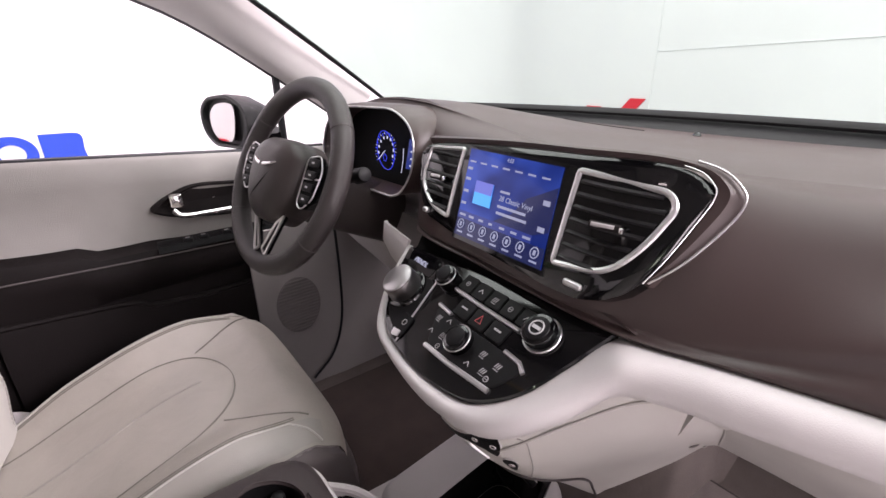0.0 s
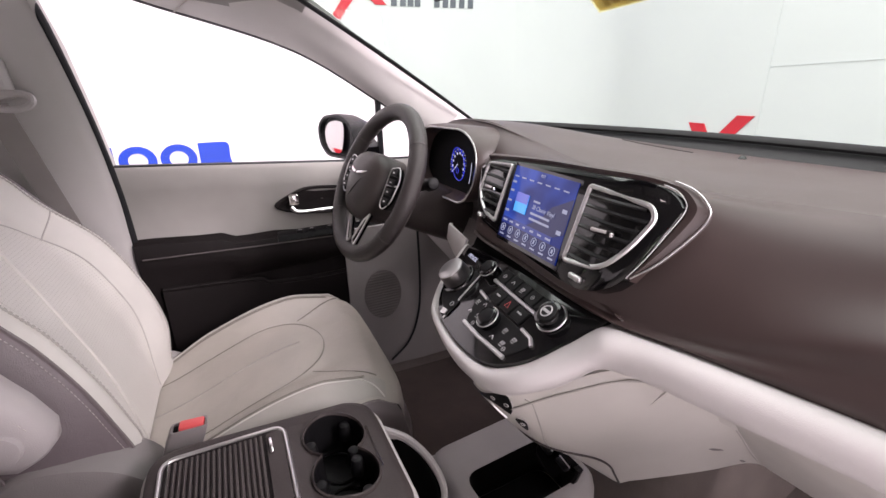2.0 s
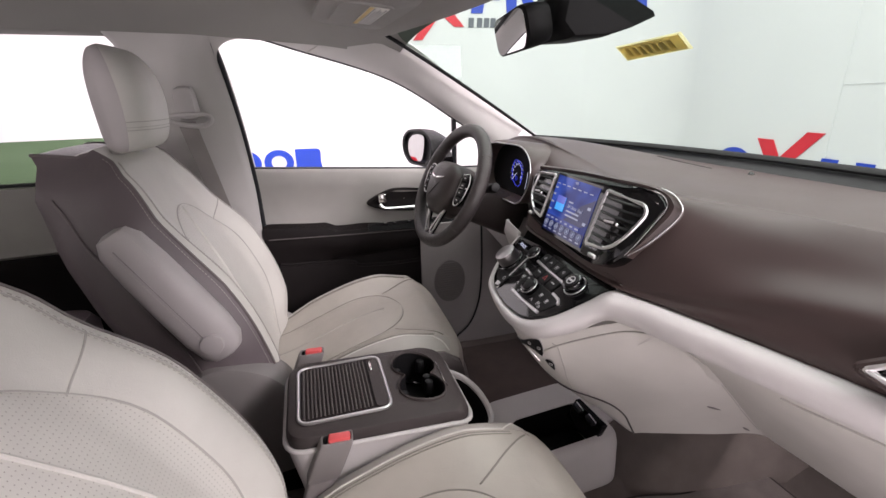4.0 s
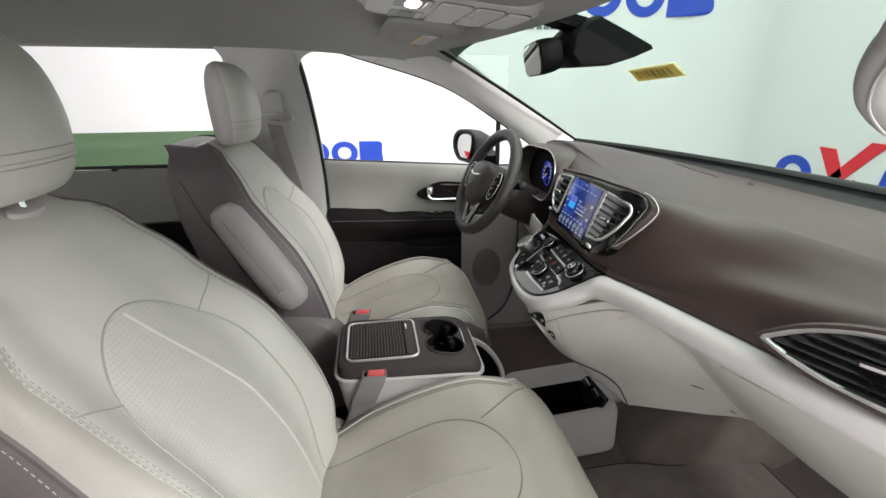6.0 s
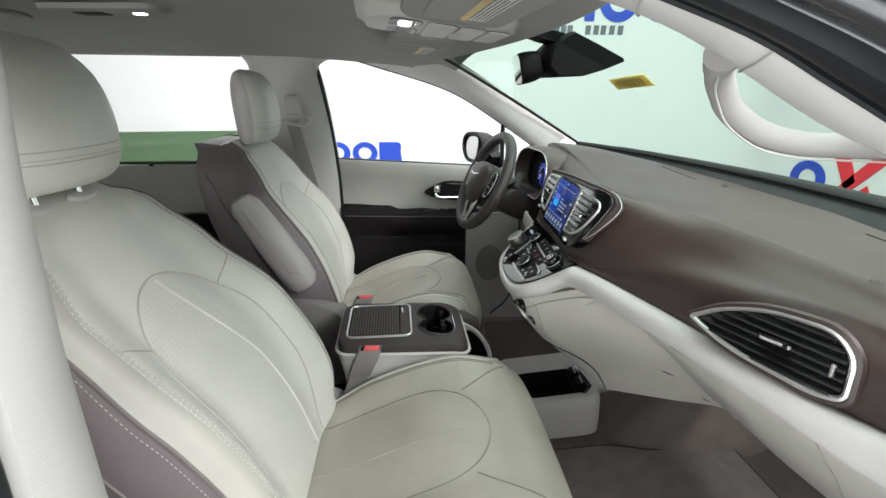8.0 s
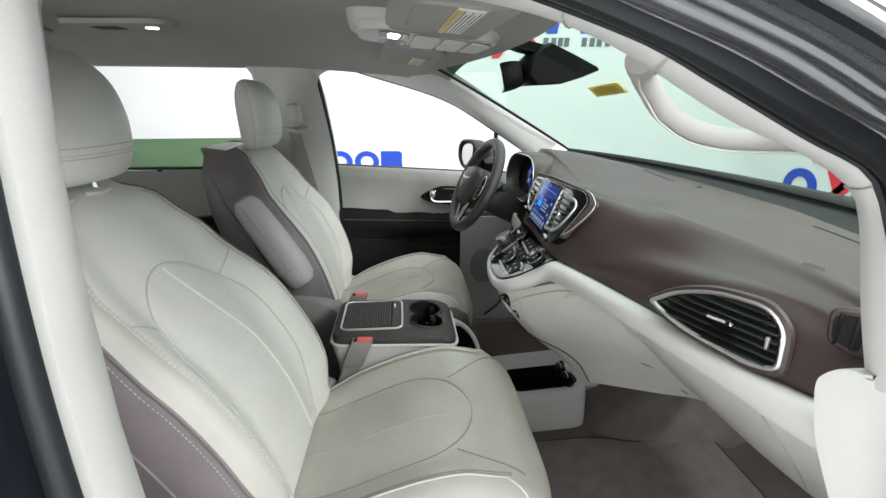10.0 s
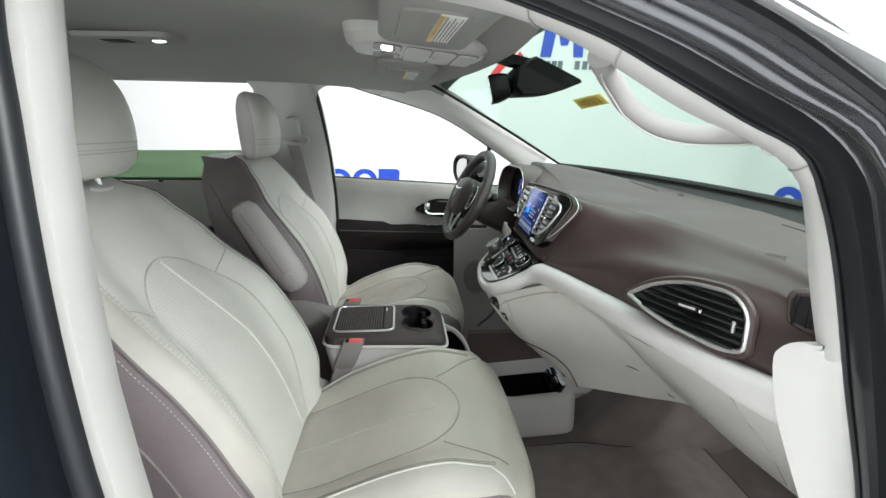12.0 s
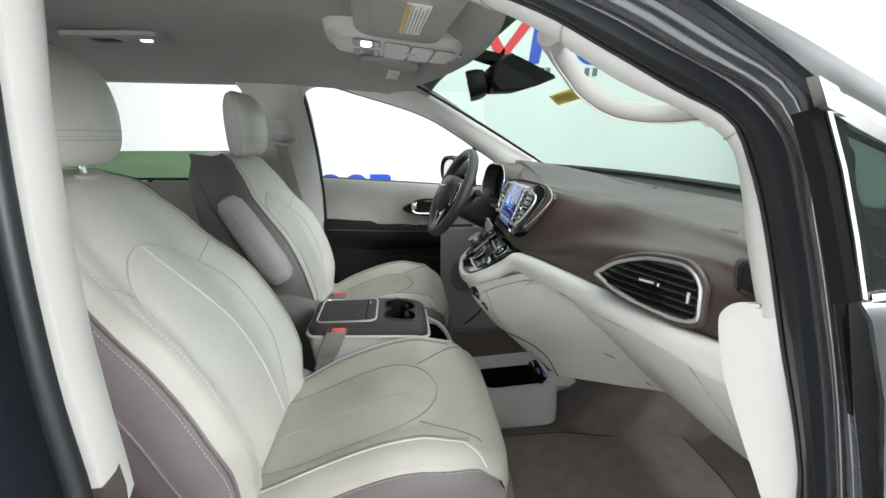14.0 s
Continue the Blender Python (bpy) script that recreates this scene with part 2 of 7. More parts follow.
def spline(pts, n=8, closed=False):
    """A smooth line through the points."""
    pts = [Vector(p) for p in pts]
    out = []
    count = len(pts) if closed else len(pts) - 1
    for i in range(count):
        if closed:
            a, b, c, d = pts[i - 1], pts[i], pts[(i + 1) % len(pts)], pts[(i + 2) % len(pts)]
        else:
            b, c = pts[i], pts[i + 1]
            a = pts[i - 1] if i else b + (b - c)
            d = pts[i + 2] if i + 2 < len(pts) else c + (c - b)
        for k in range(n):
            t = k / n
            out.append(0.5 * ((2 * b) + (c - a) * t + (2 * a - 5 * b + 4 * c - d) * t * t + (3 * b - a - 3 * c + d) * t ** 3))
    if not closed:
        out.append(pts[-1])
    return out


def ramp(x, xs, ys):
    return float(np.interp(x, xs, ys))


def smoothramp(x, xs, ys):
    """Interpolation with soft steps between the knots."""
    if x <= xs[0]:
        return ys[0]
    for i in range(len(xs) - 1):
        if x <= xs[i + 1]:
            t = (x - xs[i]) / (xs[i + 1] - xs[i])
            t = t * t * (3 - 2 * t)
            return ys[i] + (ys[i + 1] - ys[i]) * t
    return ys[-1]


def quads(bm, rows, closed=False, flip=False):
    grid = [[bm.verts.new(p) for p in row] for row in rows]
    for a, b in zip(grid, grid[1:]):
        n = len(a)
        for j in range(n if closed else n - 1):
            k = (j + 1) % n
            try:
                bm.faces.new((a[j], a[k], b[k], b[j]))
            except ValueError:
                pass
    return grid


def loft(sections, caps=True):
    """A closed body through loops of equal count."""
    bm = bmesh.new()
    grid = quads(bm, sections, closed=True)
    if caps:
        for loop in (grid[0], grid[-1]):
            bm.faces.new(loop)
    return bm


def sheet(rows, thick=0.004):
    """An open grid of points with a thickness."""
    bm = bmesh.new()
    quads(bm, rows)
    bmesh.ops.recalc_face_normals(bm, faces=bm.faces[:])
    bmesh.ops.solidify(bm, geom=bm.faces[:], thickness=thick)
    return bm


def pane_sheet(rows):
    """A single sheet of glass."""
    bm = bmesh.new()
    quads(bm, rows)
    return bm


def tube(pts, r, n=8, closed=False, flat=1.0, up=None):
    """A round or flattened bar along the points; r may be a list."""
    pts = [Vector(p) for p in pts]
    rs = r if isinstance(r, (list, tuple)) else [r] * len(pts)
    sections, side = [], None
    for i, p in enumerate(pts):
        if closed:
            d = pts[(i + 1) % len(pts)] - pts[i - 1]
        else:
            d = pts[min(i + 1, len(pts) - 1)] - pts[max(i - 1, 0)]
        d.normalize()
        if up is not None:
            side = d.cross(Vector(up)).normalized()
        elif side is None:
            side = d.orthogonal().normalized()
        else:
            side = (side - d * side.dot(d)).normalized()
        top = side.cross(d).normalized()
        sections.append([p + side * math.cos(2 * math.pi * k / n) * rs[i] + top * math.sin(2 * math.pi * k / n) * rs[i] * flat for k in range(n)])
    bm = bmesh.new()
    grid = quads(bm, sections, closed=True)
    if closed:
        a, b = grid[-1], grid[0]
        best = min(range(n), key=lambda s: sum((a[j].co - b[(j + s) % n].co).length for j in range(n)))
        for j in range(n):
            bm.faces.new((a[j], a[(j + 1) % n], b[(j + 1 + best) % n], b[(j + best) % n]))
    else:
        bm.faces.new(grid[0])
        bm.faces.new(grid[-1])
    return bm


def box(at, size, bevel=0.004, turn=None, seg=2):
    bm = bmesh.new()
    bmesh.ops.create_cube(bm, size=1.0)
    bmesh.ops.scale(bm, vec=size, verts=bm.verts[:])
    if bevel:
        bmesh.ops.bevel(bm, geom=bm.edges[:], offset=min(bevel, min(size) * 0.45), segments=seg, profile=0.5, affect="EDGES")
    m = Matrix.Translation(at) @ (turn.to_4x4() if turn is not None else Matrix())
    bmesh.ops.transform(bm, matrix=m, verts=bm.verts[:])
    return bm


def rod(a, b, r0, r1=None, n=20, bevel=0.0):
    """A round body between two points, with softened rims."""
    a, b = Vector(a), Vector(b)
    r1 = r0 if r1 is None else r1
    d = (b - a)
    length = d.length
    d.normalize()
    s = d.orthogonal().normalized()
    t = d.cross(s)
    prof = [(0, r0), (length, r1)]
    if bevel:
        prof = [(0, r0 - bevel), (bevel * 0.3, r0 - bevel * 0.3), (bevel, r0), (length - bevel, r1), (length - bevel * 0.3, r1 - bevel * 0.3), (length, r1 - bevel)]
    return loft([[a + d * h + (s * math.cos(2 * math.pi * k / n) + t * math.sin(2 * math.pi * k / n)) * r for k in range(n)] for h, r in prof])


def ring(at, normal, r, thick, n=32, m=8, flat=1.0):
    normal = Vector(normal).normalized()
    s = normal.orthogonal().normalized()
    t = normal.cross(s)
    return tube([Vector(at) + (s * math.cos(2 * math.pi * k / n) + t * math.sin(2 * math.pi * k / n)) * r for k in range(n)], thick, m, True, flat, up=normal)


def plate(outline, place, depth, bevel=0.0):
    """An outline in a plane, given depth: place(a, b, d) gives the point in space."""
    bm = bmesh.new()
    top = [bm.verts.new(place(a, b, depth)) for a, b in outline]
    if bevel:
        cx = sum(a for a, b in outline) / len(outline)
        cy = sum(b for a, b in outline) / len(outline)
        for v, (a, b) in zip(top, outline):
            l = max(1e-6, math.hypot(a - cx, b - cy))
            v.co = place(a - (a - cx) / l * bevel, b - (b - cy) / l * bevel, depth)
        mid = [bm.verts.new(place(a, b, depth - bevel)) for a, b in outline]
    low = [bm.verts.new(place(a, b, 0.0)) for a, b in outline]
    rims = [top, mid, low] if bevel else [top, low]
    n = len(outline)
    for p, q in zip(rims, rims[1:]):
        for j in range(n):
            bm.faces.new((p[j], p[(j + 1) % n], q[(j + 1) % n], q[j]))
    bm.faces.new(top)
    bm.faces.new(low)
    return bm


def rounded(pts, r, n=5):
    """An outline with rounded corners; r may be a list."""
    out = []
    rs = r if isinstance(r, (list, tuple)) else [r] * len(pts)
    for i, p in enumerate(pts):
        p = Vector((*p, 0))
        a, b = Vector((*pts[i - 1], 0)) - p, Vector((*pts[(i + 1) % len(pts)], 0)) - p
        c = min(rs[i], a.length * 0.49, b.length * 0.49)
        p0, p1 = p + a.normalized() * c, p + b.normalized() * c
        for k in range(n + 1):
            t = k / n
            q = p0 * (1 - t) ** 2 + p * 2 * t * (1 - t) + p1 * t * t
            out.append((q.x, q.y))
    return out


def merge(bms):
    out = bmesh.new()
    for b in bms:
        me = bpy.data.meshes.new("piece")
        b.to_mesh(me)
        b.free()
        out.from_mesh(me)
        bpy.data.meshes.remove(me)
    return out


def wording(text, at, turn, size, material, parent, name="lettering", label=""):
    """Letters of the built-in font as a thin mesh."""
    cu = bpy.data.curves.new("lettering", "FONT")
    cu.body, cu.size, cu.align_x, cu.align_y, cu.extrude = text, size, "CENTER", "CENTER", 0.0002
    tmp = bpy.data.objects.new("lettering", cu)
    scene.collection.objects.link(tmp)
    bpy.context.view_layer.update()
    me = bpy.data.meshes.new_from_object(tmp.evaluated_get(bpy.context.evaluated_depsgraph_get()))
    bpy.data.objects.remove(tmp)
    me.transform(Matrix.Translation(at) @ turn.to_4x4())
    bm = bmesh.new()
    bm.from_mesh(me)
    bpy.data.meshes.remove(me)
    return part(name, bm, material, parent, label, smooth=False)

# ---- studio ----
structure("ground", box((0, 0, -0.05), (16, 16, 0.1), 0), FLOOR, "smooth pale grey studio floor", "floor", smooth=False)


def studio_wall(name, at, size, label):
    return structure(name, box(at, size, 0), WALL, label, "wall", smooth=False)


COVE = 0.6
wall_left = studio_wall("wall_left", (-3.15, -1.625, 1.75), (0.2, 7.55, 3.5), "white painted studio wall with blue signs")
wall_front = studio_wall("wall_front", (0.8, 2.85, 1.75), (6.5, 0.2, 3.5), "white panelled studio wall with a sign")
cove_line = [(-3.05 + COVE * (1 - math.cos(a)), 2.15 + COVE * math.sin(a)) for a in np.linspace(0, math.pi / 2, 17)]
structure("wall_corner", loft([[V(x, y, z) for x, y in cove_line] + [V(-2.45, 2.95, z), V(-3.25, 2.95, z), V(-3.25, 2.15, z)] for z in (0.0, 3.5)]), WALL, "rounded white corner between the studio walls", "wall")
studio_wall("wall_right", (4.15, -1.2, 1.75), (0.2, 8.2, 3.5), "plain white studio wall")
studio_wall("wall_back", (0.4, -5.4, 1.75), (7.3, 0.2, 3.5), "plain white studio wall")
structure("ceiling", box((0.4, -1.2, 3.55), (7.7, 8.7, 0.1), 0), WALL, "white studio ceiling", "ceiling", smooth=False)

# panel seams of the front wall
for a, b in (((-1.31, 0.0), (-1.31, 1.43)), ((-1.31, 1.43), (-1.31, 3.5)), ((-1.31, 1.435), (0.9, 1.49)), ((0.9, 0.0), (0.9, 3.5))):
    pts = [V(a[0], 2.748, a[1]), V(b[0], 2.748, b[1])]
    part("panel_seam", tube(pts, 0.0018, 6), WALL_SEAM, wall_front)

# signs: plain coloured shapes
def on_left(a, b, d):
    bend = min(COVE * 0.999, max(0.0, a - 2.15))
    return V(-3.05 + COVE - math.sqrt(COVE ** 2 - bend ** 2) + d, a, b)


def on_front(a, b, d):
    return V(a, 2.75 - d, b)


def sign(name, at, label, place, scale, origin, drop=0.0):
    """drop lowers the letters' foot towards the small bars and lengthens the red legs."""
    s = thing(name, at, label, "wall sign")
    oy, oz = origin

    def p(a, b, d):
        return place(oy + a * scale, oz + (b - drop * max(0.0, min(1.0, (1.0 - b) / 0.98)) * (b > -0.1)) * scale, d)

    def oval(cx, w, h):
        out = [(cx + w * math.cos(k * math.pi / 16), 0.5 * h + 0.5 * h * math.sin(k * math.pi / 16)) for k in range(32)]
        inn = [(cx + w * 0.52 * math.cos(k * math.pi / 16), 0.5 * h + 0.27 * h * math.sin(k * math.pi / 16)) for k in range(32)]
        bm = bmesh.new()
        quads(bm, [[p(a, b, 0.0) for a, b in out], [p(a, b, 0.008) for a, b in out], [p(a, b, 0.008) for a, b in inn], [p(a, b, 0.0) for a, b in inn]], closed=True)
        return bm

    def slab(pts, m, nm):
        part(nm, plate(pts, p, 0.008), m, s, smooth=False)

    part("blue_oval", oval(-2.55, 0.5, 0.8), BLUE, s)
    if drop:
        slab([(-1.92, -0.67), (-1.72, -0.67), (-0.52, 0.85), (-0.80, 0.85)], RED_SIGN, "red_bar")
        slab([(-1.80, 0.75), (-1.52, 0.75), (-1.20, 0.26), (-1.36, 0.06)], RED_SIGN, "red_bar")
        slab([(-1.26, -0.04), (-1.12, 0.12), (-0.78, -0.40), (-1.00, -0.40)], RED_SIGN, "red_bar")
    else:
        slab([(-2.35, -0.35), (-2.05, -0.35), (-0.55, 1.25), (-0.9, 1.25)], RED_SIGN, "red_bar")
        slab([(-2.0, 1.05), (-1.62, 1.05), (-1.32, 0.55), (-1.52, 0.34)], RED_SIGN, "red_bar")
        slab([(-1.22, 0.36), (-1.05, 0.52), (-0.75, 0.02), (-1.05, 0.02)], RED_SIGN, "red_bar")
    slab([(-0.62, 0.02), (-0.36, 0.02), (-0.2, 0.8), (-0.5, 0.8)], BLUE, "blue_block")
    slab([(-0.13, 0.25), (0.03, 0.25), (0.14, 0.5), (-0.2, 0.5)], BLUE, "blue_block")
    slab([(0.2, 0.02), (0.42, 0.02), (0.42, 0.8), (0.12, 0.8)], BLUE, "blue_block")
    part("blue_oval", oval(0.97, 0.46, 0.8), BLUE, s)
    part("blue_oval", oval(1.97, 0.46, 0.8), BLUE, s)
    slab(rounded([(2.5, 0.0), (3.36, 0.0), (3.28, 0.4), (3.33, 0.8), (2.5, 0.8)], [0.02, 0.2, 0.1, 0.25, 0.02]), BLUE, "blue_block")
    for a in (-0.68, -0.49, -0.33, -0.18, 0.24, 0.43, 0.60, 0.80, 1.00):
        slab([(a, -0.41), (a + 0.115, -0.41), (a + 0.125, -0.22), (a + 0.01, -0.22)], GREY_SIGN, "grey_bar")
    return s



sign("wall_sign", (-3.05, -0.9, 0.86), "large blue and red wall sign of plain shapes", on_left, 0.245, (-0.92, 0.845))
sign("wall_sign", (-3.05, 1.5, 1.9), "blue and red wall sign high on the wall", on_left, 0.36, (1.37, 2.075), 0.15)
sign("wall_sign", (-1.5, 2.75, 0.8), "blue and red wall sign of plain shapes", on_front, 0.30, (-1.17, 0.80))

# ---- car shell: floor, roof, pillars ----
CAR = radians(8.0)


def K(lat, fwd, z):
    """A point of the car by its own axes: to the right, ahead, up. The car stands turned a little to the left in the studio."""
    return V(math.cos(CAR) * lat - math.sin(CAR) * fwd, 0.47 + math.sin(CAR) * lat + math.cos(CAR) * fwd, z)


def XL(y):
    """The left door line."""
    return -0.805 - 0.17 * (y + 0.21)


rows = []
for y, z in ((-2.6, 0.47), (-1.0, 0.47), (0.0, 0.47), (0.6, 0.47), (0.95, 0.47), (1.09, 0.472), (1.17, 0.505), (1.27, 0.62), (1.36, 0.80), (1.40, 1.05)):
    rows.append([K(x, y - 0.47 + 0.03 * math.cos(x * 3), z - 0.03 + (0.003 * math.sin(9 * x) if y > 0.8 else 0) + (0.05 if abs(x) > 0.84 else 0)) for x in np.linspace(-0.90, 0.90, 24)])
structure("floor", sheet(rows, 0.03), CARPET, "brown carpeted car floor with a sloping toe board", "floor")

rows = []
for y, z in ((0.36, 1.612), (0.30, 1.628), (0.15, 1.648), (-0.2, 1.672), (-0.7, 1.682), (-1.4, 1.68), (-2.2, 1.66), (-2.7, 1.60)):
    rows.append([K(x, y - 0.45 + 0.05 * (1 - (x / 0.72) ** 2), z - 0.060 * abs(x / 0.72) ** 5 - 0.008 * (x / 0.72) ** 2) for x in np.linspace(-0.74, 0.74, 28)])
structure("headliner", sheet(rows, -0.012), LINER, "grey cloth headliner of the car roof", "headliner")
rows = []
for y, z in ((0.40, 1.655), (0.2, 1.70), (-0.3, 1.745), (-1.2, 1.755), (-2.2, 1.73), (-2.8, 1.66)):
    rows.append([K(x, y - 0.47, z - 0.10 * abs(x / 0.80) ** 4) for x in np.linspace(-0.80, 0.80, 24)])
structure("roof_panel", sheet(rows, 0.006), PAINT, "dark grey metallic car roof panel", "roof")
structure("rear_wall", box(K(0, -3.2, 0.80), (1.70, 0.05, 0.72), 0.01, Matrix.Rotation(CAR, 3, "Z")), DASH_DARK, "dark rear end of the cabin", "panel")

# windscreen
def shield(u, v):
    """u across, v down the windscreen."""
    half = 0.615 + 0.275 * v
    bow = 1 - u * u
    top, low = -0.185 + 0.10 * bow, 0.49 + 0.10 * bow
    z = 1.616 - 0.335 * (v ** 1.05 if v > 0 else 0.4 * v) + 0.010 * bow
    return K(half * u, top + (low - top) * v, z)


ws = structure("windscreen", pane_sheet([[shield(u, v) for u in np.linspace(-1, 1, 25)] for v in np.linspace(0, 1.10, 14)]), SHIELD, "green-tinted windscreen glass", "windscreen")
ws.visible_shadow = False
for u in (-1, 1):
    part("black_border", tube([shield(u * (1 - 0.006 * math.sin(v * 3)), v) + V(0, -0.004, -0.006) for v in np.linspace(0.0, 1.08, 20)], 0.006, 8), BLACK, ws)
part("black_border", tube([shield(u, 1.05) + V(0, -0.012, -0.004) for u in np.linspace(-1, 1, 30)], 0.010, 8, flat=0.6), BLACK, ws)
part("black_border", tube([shield(u, 0.02) + V(0, 0.0, -0.004) for u in np.linspace(-1, 1, 30)], 0.014, 8, flat=0.5), BLACK, ws)
# cowl and wiper outside the glass
structure("cowl", sheet([[K(x, 0.66 - 0.10 * (x / 0.89) ** 2 + d, 1.222 + 0.02 * math.sin(d * 12)) for x in np.linspace(-0.92, 0.92, 20)] for d in (-0.03, 0.03, 0.08, 0.14, 0.2, 0.3)], 0.01), BLACK, "black plastic cowl below the windscreen", "cowl")
wiper = thing("wiper", (0.2, 1.05, 1.27), "black windscreen wiper resting on the cowl", "wiper")
part("arm", tube(spline([V(-0.20, 1.17, 1.238), V(0.10, 1.17, 1.256), V(0.45, 1.11, 1.262), V(0.68, 1.03, 1.242)], 6), 0.009, 8), BLACK, wiper)
part("blade", tube(spline([V(-0.06, 1.14, 1.240), V(0.3, 1.12, 1.260), V(0.62, 1.04, 1.252)], 6), 0.008, 6), BLACK, wiper)

# windscreen header trim
rows = []
for v, dz in ((-0.14, 0.012), (-0.05, -0.004), (0.0, -0.014), (0.035, -0.014), (0.055, -0.006)):
    rows.append([shield(u * 1.02, v) + V(0, 0, dz) for u in np.linspace(-1, 1, 20)])
structure("header_trim", sheet(rows, 0.008), LINER, "grey cloth header trim above the windscreen", "trim")

# left front pillar: between the door glass and the windscreen
win = spline([V(-0.735, -0.30, 1.612), V(-0.75, -0.16, 1.606), V(-0.78, -0.032, 1.573), V(-0.83, 0.268, 1.48), V(-0.90, 0.512, 1.336), V(-0.945, 0.68, 1.225)], 6)
gl = spline([V(-0.58, -0.30, 1.672), V(-0.585, -0.10, 1.668), V(-0.595, 0.12, 1.645), V(-0.652, 0.289, 1.586), V(-0.80, 0.50, 1.466), V(-0.965, 0.80, 1.290)], 6)
rows = []
for a, b in zip(win, gl):
    m = (a + b) / 2 + (V(0.35, -0.2, -0.3) * 0.05 * 1.0)
    rows.append([a + V(-0.02, 0.006, 0.012), a, a.lerp(m, 0.5) + V(0.006, -0.003, -0.004), m, b.lerp(m, 0.5) + V(0.004, -0.004, -0.004), b])
structure("pillar_trim_left_front", sheet(rows, -0.008), PALE_TRIM, "pale grey left windscreen pillar trim", "pillar trim")
structure("pillar_seam_left", tube([rows[13][k] + V(0.002, -0.003, -0.002) for k in range(1, 6)], 0.0018, 6), SEAM, "thin seam across the pillar trim", "seam")
# outer left roof rail and door glass frame
structure("glass_seal_left", tube([p + V(-0.012, 0.004, 0.004) for p in win], 0.010, 8), RUBBER, "black rubber seal round the left door glass", "seal")

# rounded upper corner of the left door opening
corner, fa, fb = V(-0.716, -0.252, 1.606), V(-0.733, -0.240, 1.520), V(-0.752, -0.120, 1.594)
rows = []
for k in np.linspace(0, 1, 12):
    c = fa * (1 - k) ** 2 + corner * (2 * k * (1 - k)) + fb * k ** 2
    rows.append([corner.lerp(c, j) + V(0.006, 0, 0) for j in (0, 0.5, 1)])
structure("corner_trim_left", sheet(rows, 0.006), PALE_TRIM, "pale grey rounded corner of the left door opening", "trim")
# left centre pillar
rows = []
for z, x, y0, y1 in ((0.48, -0.80, -0.20, -0.46), (0.80, -0.80, -0.20, -0.46), (1.05, -0.795, -0.205, -0.46), (1.21, -0.78, -0.212, -0.46), (1.35, -0.755, -0.222, -0.465), (1.48, -0.732, -0.235, -0.475), (1.58, -0.712, -0.255, -0.49), (1.63, -0.69, -0.25, -0.52), (1.67, -0.64, -0.22, -0.56)):
    rows.append([V(x - 0.05, y0 + 0.004, z), V(x - 0.008, y0, z), V(x + 0.012, y0 - 0.02, z), V(x + 0.022, (y0 + y1) / 2, z), V(x + 0.012, y1 + 0.02, z), V(x - 0.008, y1, z), V(x - 0.05, y1 - 0.004, z)])
structure("pillar_trim_left_centre", sheet(rows, 0.008), PALE_TRIM, "pale grey left centre pillar trim", "pillar trim")
structure("pillar_seal_left", tube(spline([V(-0.80, -0.197, 0.75), V(-0.80, -0.198, 1.05), V(-0.79, -0.203, 1.2), V(-0.765, -0.213, 1.35), V(-0.73, -0.232, 1.52), V(-0.72, -0.25, 1.59)], 5), 0.008, 8), RUBBER, "black rubber door seal beside the pillar", "seal")

# rear left side: sliding door below the glass, quarter above
rows = []
for z, x in ((0.48, -0.80), (0.85, -0.78), (1.0, -0.785), (1.02, -0.80), (1.15, -0.81), (1.205, -0.80)):
    rows.append([V(x + 0.8 + XL(y), y, z) for y in np.linspace(-0.465, -2.7, 16)])
sd = thing("sliding_door", (-0.8, -1.0, 0.48), "closed sliding side door with grey trim above dark trim", "car door")
part("lower_panel", sheet(rows[:3], 0.02), DASH_DARK, sd)
part("upper_panel", sheet(rows[2:], 0.02), DOOR_PALE, sd)
part("belt_seal", tube([V(XL(-0.47) + 0.01, -0.47, 1.207), V(XL(-2.0) + 0.01, -2.0, 1.225)], 0.006, 6), RUBBER, sd)
pane = part("pane", box((XL(-1.25) - 0.01, -1.25, 1.268), (0.006, 1.6, 0.122), 0.001, Matrix.Rotation(radians(9.65), 3, "Z")), PRIVACY, sd, "dark green privacy glass wound halfway down")
pane.visible_shadow = False
part("sunshade_hook", box((XL(-0.90) + 0.02, -0.90, 1.205), (0.012, 0.016, 0.01), 0.002), BLACK, sd)
part("sunshade_hook", box((XL(-1.02) + 0.085, -1.02, 1.614), (0.012, 0.02, 0.012), 0.002), BLACK, sd)
rows = []
for y in np.linspace(-0.47, -2.7, 12):
    rows.append([V(XL(y) + o, y, z) for o, z in ((0.02, 1.600), (0.05, 1.606), (0.07, 1.625), (0.12, 1.675))])
structure("roof_rail_left", sheet(rows, -0.01), LINER, "grey cloth roof rail above the sliding door", "trim")

